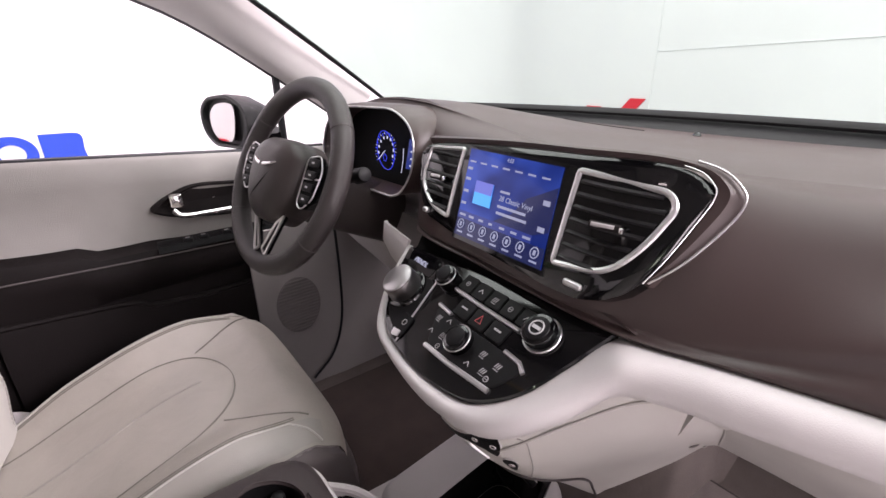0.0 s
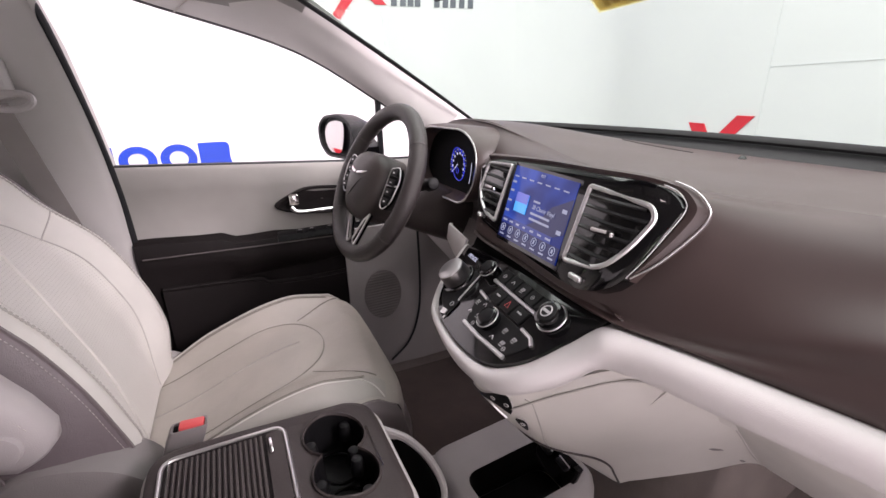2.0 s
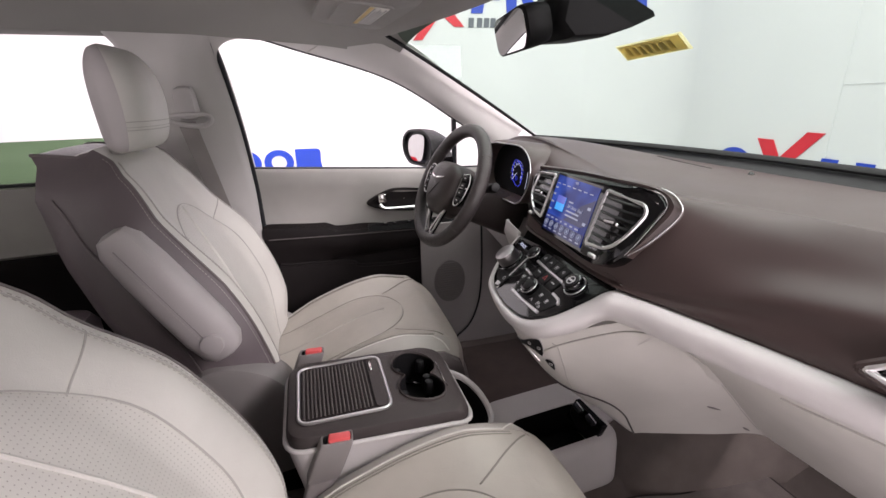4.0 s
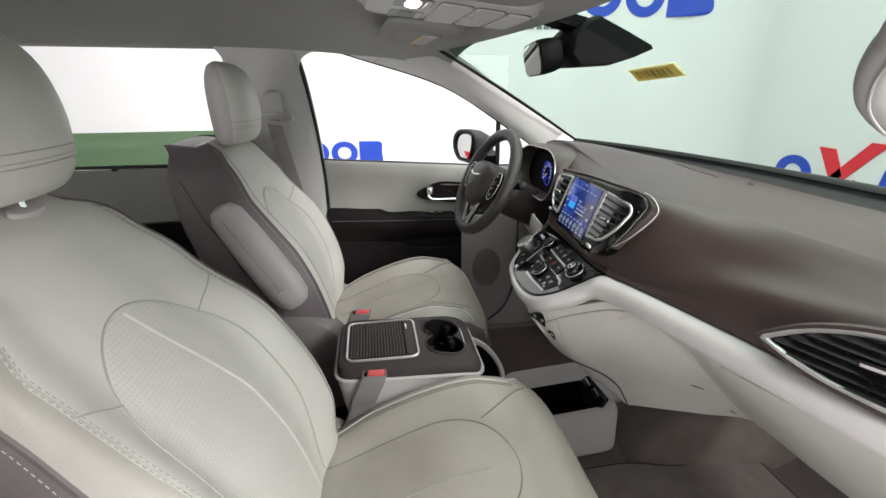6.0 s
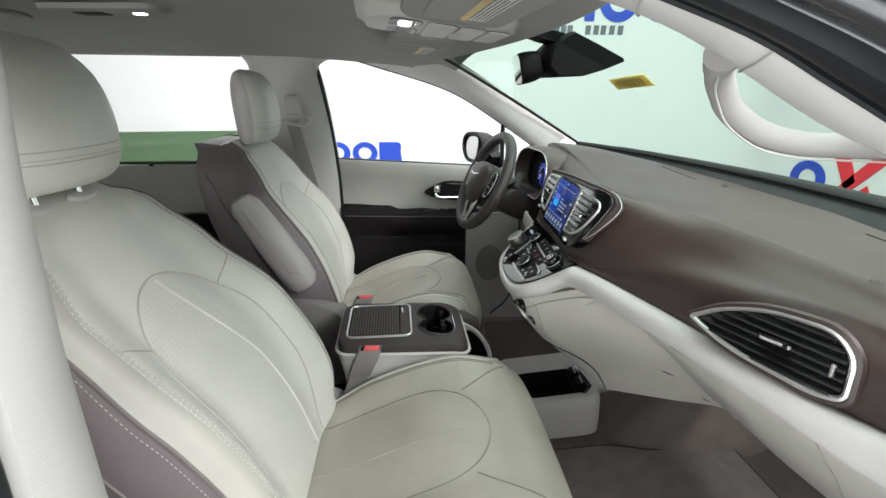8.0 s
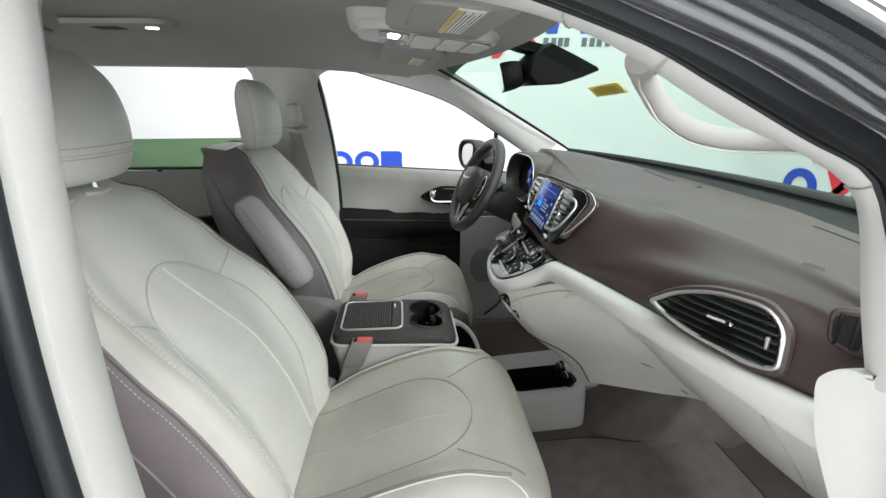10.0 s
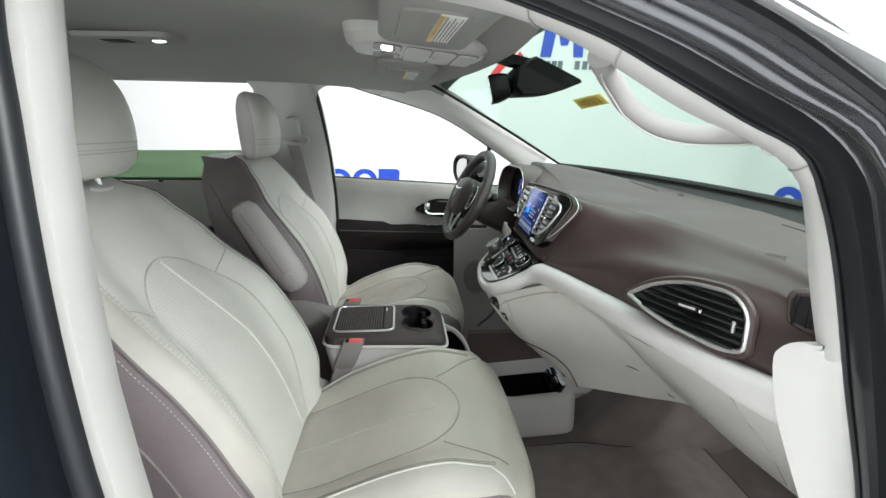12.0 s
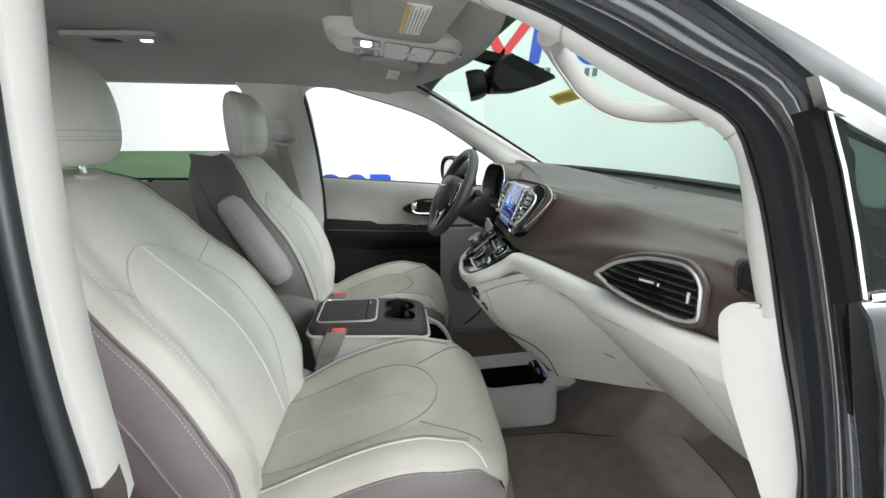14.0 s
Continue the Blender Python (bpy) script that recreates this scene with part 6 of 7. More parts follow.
wheel = thing("steering_wheel", tuple(WC), "dark leather steering wheel with silver spokes and airbag pad", "steering wheel")
rim = []
for k in range(64):
    a = 2 * math.pi * k / 64
    rim.append(wp(0.1625 * math.cos(a), 0.1625 * math.sin(a), 0))
part("rim", tube(rim, 0.0185, 14, True, up=tuple(WN)), WHEEL_SKIN, wheel, "dark leather rim")
for a in (35, 145, 215, 325):
    a = radians(a)
    o = wp(0.1625 * math.cos(a), 0.1625 * math.sin(a), 0)
    part("rim_seam", ring(o, WR * -math.sin(a) + WU * math.cos(a), 0.0186, 0.0008, 20, 5), SEAM_DARK, wheel)
hub = rounded([(-0.085, 0.035), (-0.05, 0.062), (0.05, 0.062), (0.085, 0.035), (0.075, -0.04), (0.035, -0.088), (-0.035, -0.088), (-0.075, -0.04)], 0.03, 5)
bm = bmesh.new()
g = quads(bm, [[wp(a * k, b * k, d) for a, b in hub] for k, d in ((0.8, -0.05), (1.0, -0.03), (1.0, 0.012), (0.96, 0.024), (0.85, 0.034), (0.55, 0.044), (0.15, 0.048))], closed=True)
bm.faces.new(g[0])
bm.faces.new(g[-1])
part("airbag_pad", bm, PAD, wheel, "dark taupe airbag pad")
part("pad_crease", tube(spline([wp(0.050, 0.035, 0.036), wp(0.02, -0.01, 0.046), wp(-0.015, -0.045, 0.043), wp(-0.05, -0.065, 0.026)], 6), 0.0016, 6), DASH_DARK, wheel)
for s in (-1, 1):
    part("badge_wing", tube(spline([wp(s * 0.004, 0.008, 0.049), wp(s * 0.022, 0.011, 0.048), wp(s * 0.040, 0.017, 0.044)], 4), [0.0035] * 4 + [0.003] * 3 + [0.0015] * 2, 6, flat=0.6), CHROME, wheel)
    bm = bmesh.new()
    sp = rounded([(s * 0.075, 0.042), (s * 0.155, 0.035), (s * 0.155, -0.022), (s * 0.115, -0.045), (s * 0.07, -0.045)], 0.015)
    part("spoke", plate(sp, lambda a, b, d: wp(a, b, d - 0.012), 0.022, 0.004), BLACK, wheel)
    pod_o = rounded([(s * 0.088, 0.038), (s * 0.124, 0.046), (s * 0.140, 0.020), (s * 0.132, -0.026), (s * 0.108, -0.046), (s * 0.090, -0.040)], 0.010, 4)
    pod = part("switch_pod", plate(pod_o, lambda a, b, d: wp(a, b, d + 0.008), 0.008, 0.002), SOOT, wheel)
    part("spoke_trim", tube([wp(a, b, 0.0165) for a, b in pod_o], 0.0014, 6, True), SATIN, wheel, "satin silver spoke trim")
    for j in range(4):
        part("switch", box(wp(s * 0.112, -0.028 + 0.020 * j, 0.018), (0.030, 0.005, 0.014), 0.003, Matrix((WR, WN, WU)).transposed()), BLACK, pod)
        part("switch_mark", box(wp(s * 0.112, -0.028 + 0.020 * j, 0.0208), (0.007, 0.0006, 0.003), 0, Matrix((WR, WN, WU)).transposed()), MARK, pod)
    part("spoke_bar", tube([wp(s * 0.094, 0.004, 0.0185), wp(s * 0.136, 0.008, 0.0165)], 0.0018, 6), SATIN, wheel, "satin silver bar across the switches")
for s in (-1, 1):
    leg = rounded([(s * 0.054, -0.066), (s * 0.036, -0.082), (s * 0.006, -0.136), (s * 0.020, -0.146)], 0.005, 4)
    part("lower_spoke", plate(leg, lambda a, b, d: wp(a, b, d + 0.002 - 0.10 * max(0, -b - 0.11)), 0.008, 0.002), BLACK, wheel)
    part("spoke_trim", tube([wp(a, b, 0.0105 - 0.10 * max(0, -b - 0.11)) for a, b in leg], 0.0028, 6, True), SATIN, wheel, "bright silver lower spoke trim")
# column shroud and stalks
col = thing("steering_column", tuple(wp(0, 0, -0.15)), "dark brown steering column shroud with stalks", "steering column")
secs = []
for d, w, h in ((-0.03, 0.05, 0.05), (-0.05, 0.062, 0.060), (-0.10, 0.064, 0.062), (-0.16, 0.064, 0.062), (-0.24, 0.064, 0.062)):
    secs.append([wp(w * math.copysign(abs(math.cos(a)) ** 0.7, math.cos(a)), h * math.copysign(abs(math.sin(a)) ** 0.7, math.sin(a)) - 0.012, d) for a in np.linspace(0, 2 * math.pi, 24, endpoint=False)])
part("shroud", loft(secs), PAD, col)
for s in (-1, 1):
    st2 = part("stalk", tube([wp(s * 0.05, 0.02, -0.07), wp(s * 0.10, 0.028, -0.06), wp(s * 0.135, 0.034, -0.05)], [0.009, 0.0095, 0.0095], 10), BLACK, col)
    part("stalk_end", rod(wp(s * 0.135, 0.034, -0.05), wp(s * 0.165, 0.040, -0.043), 0.0135, 0.0125, 14, 0.003), BLACK, st2)

# ---- instrument cluster ----
clu = thing("instrument_cluster", (-0.46, 0.58, 1.2), "hooded instrument cluster with blue-lit gauges", "instrument cluster")
CW = Matrix.Rotation(radians(6), 3, "Z")
def cl(a, b, d):
    return V(-0.455, 0.578, 1.208) + CW @ V(a * 1.08, -d, b) + V(0, 0.16 * b, 0)


co_out = rounded([(-0.165, -0.02), (-0.150, 0.055), (-0.085, 0.082), (0.085, 0.086), (0.142, 0.055), (0.150, -0.01), (0.115, -0.062), (-0.12, -0.062)], [0.03, 0.04, 0.05, 0.05, 0.04, 0.04, 0.03, 0.03], 5)
bm = bmesh.new()
g = quads(bm, [[cl(a * k, b * k + o, d) for a, b in co_out] for k, o, d in ((1.02, -0.012, -0.11), (1.05, -0.004, -0.05), (1.075, 0.002, 0.010), (1.065, 0.002, 0.036), (1.04, 0.0, 0.044), (1.0, 0.0, 0.034), (0.96, 0, -0.01))], closed=True)
part("hood", bm, DASH, clu, "brown cluster hood")
part("hood_trim", tube([cl(a * 1.025, b * 1.025, 0.044) for a, b in co_out], 0.0022, 6, True), SATIN, clu)
face = part("gauge_face", plate(co_out, lambda a, b, d: cl(a, b, d - 0.012), 0.004), SOOT, clu)
for cx0, r, m in ((0.008, 0.038, BLUE_GLOW),):
    part("gauge_ring", ring(cl(cx0, 0.002, 0.0), (0, -1, 0), r, 0.0007, 36, 5), m, face)
    for i in range(26):
        a = radians(-40 + i * 260 / 25)
        part("tick", tube([cl(cx0 + (r - 0.003) * math.cos(a), 0.002 + (r - 0.003) * math.sin(a), 0), cl(cx0 + (r - (0.010 if i % 2 else 0.006)) * math.cos(a), 0.002 + (r - (0.010 if i % 2 else 0.006)) * math.sin(a), 0)], 0.0007, 4), BLUE_GLOW if i % 2 else WHITE_GLOW, face)
    part("needle", tube([cl(cx0, 0.002, 0.001), cl(cx0 - 0.02, -0.018, 0.001)], 0.0009, 5), WHITE_GLOW, face)
for k in range(9):
    a = radians(-20 + 27 * k)
    part("gauge_number", box(cl(0.008 + 0.025 * math.cos(a), 0.002 + 0.025 * math.sin(a), -0.001), (0.0045, 0.001, 0.005), 0), WHITE_GLOW, face)
part("small_gauge", ring(cl(0.008, -0.012, 0.0), (0, -1, 0), 0.007, 0.0006, 20, 4), BLUE_GLOW, face)
part("fuel_scale", tube([cl(0.062, -0.034, -0.002), cl(0.064, -0.010, -0.002), cl(0.062, 0.012, -0.002)], 0.0007, 5), WHITE_GLOW, face)
part("readout", plate([(0.068, -0.025), (0.110, -0.025), (0.115, 0.03), (0.072, 0.03)], lambda a, b, d: cl(a, b, d - 0.008), 0.0015), glow("dim_gauge_light", (0.02, 0.04, 0.22), 0.7), face)
for j in range(4):
    part("readout_mark", box(cl(0.088, -0.018 + 0.013 * j, -0.005), (0.018 - 0.003 * (j % 2), 0.001, 0.003), 0), WHITE_GLOW, face)

# ---- control panel ----
def pn(a, b, d):
    """On the sloping panel: a across, b ahead, d above it."""
    return V(a, b - 0.573 * d, 1.052 + (b - 0.46) * 0.7 + 0.819 * d)


ctl = thing("control_panel", (0, 0.46, 1.0), "gloss black sloping control panel with rotary knobs", "control panel")
out = rounded([(-0.236, 0.512), (-0.115, 0.524), (0.0, 0.530), (0.146, 0.540), (0.126, 0.492), (0.106, 0.448), (0.060, 0.412), (-0.02, 0.401), (-0.105, 0.404), (-0.155, 0.418), (-0.205, 0.46)], [0.006, 0.02, 0.02, 0.004, 0.02, 0.03, 0.04, 0.03, 0.03, 0.03, 0.03], 4)
bm = bmesh.new()
g = quads(bm, [[pn(a, b, d) for a, b in [(-0.03 + (p - -0.03) * k, 0.465 + (q - 0.465) * k) for p, q in out]] for k, d in ((1.0, -0.03), (1.0, -0.001), (0.985, 0.001), (0.5, 0.001), (0.05, 0.001))], closed=True)
bm.faces.new(g[-1])
part("panel", bm, PIANO, ctl)
PT = Matrix.Rotation(radians(35), 3, "X")
# dark joint between the panel's upper edge and the dash above it
rows = []
for x, b in ((-0.225, 0.512), (-0.17, 0.518), (-0.115, 0.523), (-0.05, 0.527), (0.0, 0.529), (0.07, 0.534), (0.135, 0.538)):
    rows.append([pn(x, b - 0.008, -0.003), pn(x, b + 0.006, -0.003), V(x, b + 0.022, 1.118), V(x, b + 0.030, 1.130)])
part("joint_filler", sheet(rows, 0.003), SOOT, ctl)


def knob(a, b, r, h, cap, ring_m, name="knob"):
    k = part(name, rod(pn(a, b, 0.0), pn(a, b, h), r, r * 0.93, 28, 0.002), ring_m, ctl)
    part("knob_cap", rod(pn(a, b, h - 0.002), pn(a, b, h + 0.0015), r * 0.72, r * 0.68, 24, 0.001), cap, k)
    return k


part("selector_base", rod(pn(-0.158, 0.462, 0.0), pn(-0.158, 0.462, 0.006), 0.034, 0.033, 28, 0.002), PIANO, ctl)
k = part("gear_selector", rod(pn(-0.158, 0.462, 0.004), pn(-0.158, 0.462, 0.030), 0.027, 0.0255, 32, 0.003), KNOB_SIDE, ctl, "rotary gear selector with satin silver cap")
part("selector_cap", rod(pn(-0.158, 0.462, 0.0295), pn(-0.158, 0.462, 0.0315), 0.0245, 0.0235, 28, 0.001), SATIN, k)
part("selector_plate", plate(rounded([(-0.205, 0.475), (-0.118, 0.492), (-0.098, 0.412), (-0.150, 0.424), (-0.190, 0.45)], 0.02), lambda a, b, d: pn(a, b, d), 0.0025, 0.001), BLACK, ctl)
part("selector_edge", tube([pn(-0.118, 0.492, 0.003), pn(-0.106, 0.445, 0.003), pn(-0.096, 0.408, 0.003)], 0.0016, 6), SATIN, ctl)
part("brake_button", plate(rounded([(-0.122, 0.440), (-0.098, 0.440), (-0.094, 0.412), (-0.112, 0.408)], 0.006), lambda a, b, d: pn(a, b, d + 0.002), 0.003, 0.001), BLACK, ctl)
part("brake_mark", ring(pn(-0.106, 0.430, 0.0055), (0, -0.573, 0.819), 0.004, 0.0006, 16, 4), MARK, ctl)
part("brake_trim", plate(rounded([(-0.115, 0.418), (-0.099, 0.420), (-0.097, 0.413), (-0.110, 0.410)], 0.002), lambda a, b, d: pn(a, b, d + 0.0045), 0.002), SATIN, ctl)
part("gear_display", plate(rounded([(-0.222, 0.510), (-0.142, 0.518), (-0.138, 0.486), (-0.20, 0.484)], 0.01), lambda a, b, d: pn(a, b, d), 0.002, 0.0006), PIANO, ctl)
wording("PRNDL", pn(-0.178, 0.500, 0.0030), PT, 0.0115, WHITE_GLOW, ctl, "gear_letters")
knob(-0.100, 0.500, 0.0165, 0.020, BLACK, PIANO, "volume_knob")
knob(0.079, 0.503, 0.0215, 0.018, BLACK, PIANO, "tuning_knob")
part("knob_glyph", ring(pn(0.079, 0.503, 0.0200), (0, -0.573, 0.819), 0.0085, 0.0010, 24, 5), MARK, ctl)
part("knob_glyph", box(pn(0.079, 0.503, 0.0200), (0.012, 0.004, 0.001), 0, Matrix.Rotation(radians(35), 3, "X")), MARK, ctl)
part("knob_ring", ring(pn(0.079, 0.503, 0.004), (0, -0.573, 0.819), 0.0222, 0.0012, 32, 5), SATIN, ctl)
knob(-0.006, 0.452, 0.019, 0.016, BLACK, PIANO, "fan_knob")
part("knob_ring", ring(pn(-0.006, 0.452, 0.012), (0, -0.573, 0.819), 0.0185, 0.001, 30, 5), SATIN, ctl)
part("knob_ring", ring(pn(-0.100, 0.500, 0.014), (0, -0.573, 0.819), 0.016, 0.001, 30, 5), SATIN, ctl)
def glyph(owner, a, b, d, kind):
    """A small printed symbol of thin strokes."""
    up = (0, -0.573, 0.819)
    if kind % 3 == 0:
        part("button_mark", ring(pn(a, b, d), up, 0.0032, 0.0005, 18, 4), MARK, owner)
        part("button_mark", box(pn(a, b, d), (0.0044, 0.0008, 0.0005), 0, PT), MARK, owner)
    elif kind % 3 == 1:
        part("button_mark", tube([pn(a - 0.004, b - 0.002, d), pn(a, b + 0.0022, d), pn(a + 0.004, b - 0.002, d)], 0.0006, 5), MARK, owner)
    else:
        for k in (-1, 0, 1):
            part("button_mark", tube([pn(a + 0.003 * k - 0.001, b - 0.0026, d), pn(a + 0.003 * k + 0.001, b + 0.0026, d)], 0.0005, 5), MARK, owner)
        part("button_mark", box(pn(a, b - 0.0042, d), (0.008, 0.0008, 0.0005), 0, PT), MARK, owner)


for i in range(5):
    a = -0.064 + 0.0285 * i
    bt = part("button", plate(rounded([(a - 0.013, 0.518), (a + 0.013, 0.5185), (a + 0.013, 0.499), (a - 0.013, 0.4985)], 0.003), lambda p, q, d: pn(p, q, d), 0.004, 0.001), BLACK, ctl)
    glyph(bt, a, 0.508, 0.0045, i)
part("silver_bar", tube([pn(-0.078, 0.4955, 0.003), pn(-0.02, 0.4945, 0.003), pn(0.052, 0.4945, 0.003)], 0.0032, 6, flat=0.7), SATIN, ctl)
for i in range(3):
    a = -0.038 + 0.033 * i
    bt = part("button", plate(rounded([(a - 0.0155, 0.4915), (a + 0.0155, 0.4915), (a + 0.0145, 0.472), (a - 0.0145, 0.472)], 0.003), lambda p, q, d: pn(p, q, d), 0.004, 0.001), BLACK, ctl)
    if i == 1:
        part("hazard_mark", tube([pn(a - 0.005, 0.478, 0.0045), pn(a + 0.005, 0.478, 0.0045), pn(a, 0.487, 0.0045)], 0.0007, 5, True), RED, bt, "red warning triangle")
    else:
        for k in (-1, 0, 1):
            part("button_mark", box(pn(a + 0.0042 * k, 0.483, 0.0045), (0.0032, 0.0026, 0.0006), 0, PT), MARK, bt)
cc = rounded([(-0.082, 0.470), (-0.055, 0.468), (0.06, 0.470), (0.092, 0.468), (0.072, 0.434), (-0.048, 0.428)], 0.012, 4)
part("climate_panel", plate(cc, lambda p, q, d: pn(p, q, d), 0.003, 0.001), BLACK, ctl)
part("silver_edge", tube([pn(-0.050, 0.427, 0.003), pn(0.0, 0.428, 0.003), pn(0.072, 0.433, 0.003)], 0.0034, 6, flat=0.7), SATIN, ctl)
part("silver_edge", tube([pn(0.055, 0.471, 0.003), pn(0.080, 0.470, 0.003), pn(0.092, 0.464, 0.003)], 0.003, 6), SATIN, ctl)
part("silver_edge", tube([pn(-0.080, 0.471, 0.003), pn(-0.066, 0.470, 0.003), pn(-0.050, 0.469, 0.003)], 0.003, 6), SATIN, ctl)
for a, b in ((-0.062, 0.459), (-0.043, 0.462), (-0.058, 0.443), (-0.035, 0.446), (-0.03, 0.434), (0.025, 0.440), (0.035, 0.457), (0.05, 0.444), (0.062, 0.456), (0.06, 0.440)):
    glyph(ctl, a, b, 0.0036, int(abs(a) * 1000))


# ---- right vent and side vent ----
def rv(a, b, d):
    """On the right dash face: a along x, b height, d proud of it."""
    y = 0.625 + 0.42 * (a - 0.483) + 0.35 * max(0, a - 0.483) ** 2 + (b - 1.16) * 0.08
    return V(a + 0.42 * d, y - 0.9 * d, b)


RVO = rounded([(0.478, 1.146), (0.52, 1.181), (0.575, 1.205), (0.640, 1.209), (0.664, 1.185), (0.669, 1.128), (0.640, 1.119), (0.54, 1.126)], [0.006, 0.02, 0.03, 0.02, 0.02, 0.012, 0.02, 0.03], 5)
vent(dash, RVO, lambda a, b, d: rv(a, b, d - 0.002), 7, "right_vent", 0.0046, knob=(0.590, 1.168))
part("vent_rim", tube([rv(0.575 + (a - 0.575) * 1.05, 1.165 + (b - 1.165) * 1.10, 0.0) for a, b in RVO], 0.006, 8, True), DASH, dash)
part("vent_wheel", box(rv(0.650, 1.160, 0.004), (0.005, 0.006, 0.019), 0.002), SATIN, dash, "silver vent thumb wheel")
svo = rounded([(0.694, 1.236), (0.731, 1.246), (0.737, 1.182), (0.700, 1.190)], 0.012, 4)
sv = part("side_vent", plate(svo, lambda a, b, d: rv(a, b, d - 0.004), 0.010, 0.004), DASH, dash, "brown side window vent")
part("side_vent_throat", plate(scaled([(a - 0.716, b - 1.214) for a, b in svo], 0.70, 0.716, 1.214), lambda a, b, d: rv(a, b, d + 0.003), 0.004), BLACK, sv)
for i in range(2):
    part("slat", box(rv(0.708 + 0.014 * i, 1.214, 0.008), (0.003, 0.004, 0.042), 0.001), DASH_DARK, sv)
# raised letters on the airbag cover
wording("AIRBAG", dash_point(0.600, 2.6) + V(0, -0.002, 0.003), Matrix.Rotation(radians(24), 3, "Z") @ Matrix.Rotation(radians(58), 3, "X"), 0.0085, DASH, dash, "airbag_letters")
# ---- floor bin under the stack ----
def kb(a, b, z):
    """Round the floor bin, turned with the car."""
    return V(-0.128, 0.618, z) + V(0.985, 0.14, 0) * a + V(-0.14, 0.985, 0) * b


fb = thing("floor_bin", (-0.128, 0.618, 0.47), "pale grey floor bin with black tray and sockets", "storage bin")
secs = []
for z, g in ((0.472, 0.0), (0.50, 0.0), (0.570, 0.003), (0.588, 0.007), (0.598, 0.014), (0.602, 0.022)):
    o = rounded([(-0.15 + g, -0.20 + g), (0.125 - g, -0.20 + g), (0.125 - g, 0.10 - g), (-0.15 + g, 0.10 - g)], 0.062 - g, 6)
    secs.append([kb(a, b, z + 0.10 * max(0, b + 0.02) * (z > 0.55)) for a, b in o])
for z, g in ((0.603, 0.0), (0.598, 0.003), (0.515, 0.006)):
    o = rounded([(-0.038 - g, -0.155 - g), (0.092 + g, -0.155 - g), (0.092 + g, 0.066 + g), (-0.038 - g, 0.066 + g)], 0.040, 6)
    secs.append([kb(a, b, z + 0.10 * max(0, b + 0.02) * (z > 0.55)) for a, b in o])
bm = loft(secs)
part("bin_body", bm, PALE, fb)
part("tray_mat", plate(rounded([(-0.030, -0.145), (0.084, -0.145), (0.084, 0.055), (-0.030, 0.055)], 0.035), lambda a, b, d: kb(a, b, 0.522 + d), 0.006), BLACK, fb, "black rubber tray mat")
part("bin_liner", loft([[kb(a, b, z) for a, b in rounded([(-0.036 - g, -0.151 - g), (0.088 + g, -0.151 - g), (0.088 + g, 0.062 + g), (-0.036 - g, 0.062 + g)], 0.038)] for z, g in ((0.521, 0.0), (0.588, 0.002), (0.603, 0.004))], caps=False), BLACK, fb)
sk = part("socket_plate", loft([[kb(a, 0.03 + b * 0.25 + (z - 0.6) * 0.6, z) for a, b in rounded([(-0.02, -0.03), (0.098, -0.03), (0.098, 0.03), (-0.02, 0.03)], 0.01)] for z in (0.588, 0.632)]), PIANO, fb, "gloss black socket plate")
for a in (0.012, 0.064):
    part("socket", box(kb(a, 0.028, 0.632), (0.034, 0.014, 0.010), 0.003), BLACK, sk)
    part("socket_rim", box(kb(a, 0.034, 0.636), (0.036, 0.003, 0.003), 0.001), SATIN, sk)

# ---- console between the seats ----
CY = radians(5)
def kc(a, b, z):
    return V(0.0, 0.10, z) + V(math.cos(CY), math.sin(CY), 0) * a + V(-math.sin(CY), math.cos(CY), 0) * b


con = thing("centre_console", (0.0, 0.10, 0.47), "pale floor console with dark brown top, tambour and cup holders", "centre console")


def cbox(w0, r0, f0, z, rr=0.045):
    return [kc(a, b, z - 0.035 * max(0, (b - 0.10)) / 0.1 * (z > 0.8) * 0.6) for a, b in rounded([(-w0, -r0), (w0, -r0), (w0, f0), (-w0, f0)], rr, 6)]


part("side_body", loft([cbox(0.095, 0.10, 0.17, 0.472), cbox(0.100, 0.11, 0.175, 0.60), cbox(0.114, 0.135, 0.182, 0.74), cbox(0.122, 0.150, 0.188, 0.83), cbox(0.124, 0.152, 0.190, 0.856)], caps=False), PALE, con, "pale grey console sides")
part("pale_rim", tube(cbox(0.126, 0.154, 0.192, 0.856), 0.0045, 8, True), PALE, con)
topz = 0.882
def kt(a, b, d):
    return kc(a, b, topz + d - 0.21 * max(0, b - 0.10) * 1.0)


# tambour lid with its frame
fr = rounded([(-0.090, -0.128), (0.090, -0.128), (0.090, 0.040), (-0.090, 0.040)], 0.022, 5)
part("silver_frame", tube([kt(a, b, 0.002) for a, b in fr], 0.0034, 8, True), SATIN, con)
part("lid_bed", plate(fr, kt, 0.002), DASH_DARK, con)
for i in range(18):
    b = -0.118 + 0.0072 * i
    part("slat", tube([kt(-0.080, b, 0.0022), kt(0.080, b, 0.0022)], 0.0028, 6, flat=0.8), SLAT, con)
part("lid_front", plate(rounded([(-0.082, 0.012), (0.082, 0.012), (0.082, 0.036), (-0.082, 0.036)], 0.008), kt, 0.0045, 0.001), CONSOLE, con)
part("lid_pull", box(kt(-0.050, 0.018, 0.006), (0.034, 0.006, 0.006), 0.0025, Matrix.Rotation(CY, 3, "Z")), CHROME, con, "chrome lid pull")
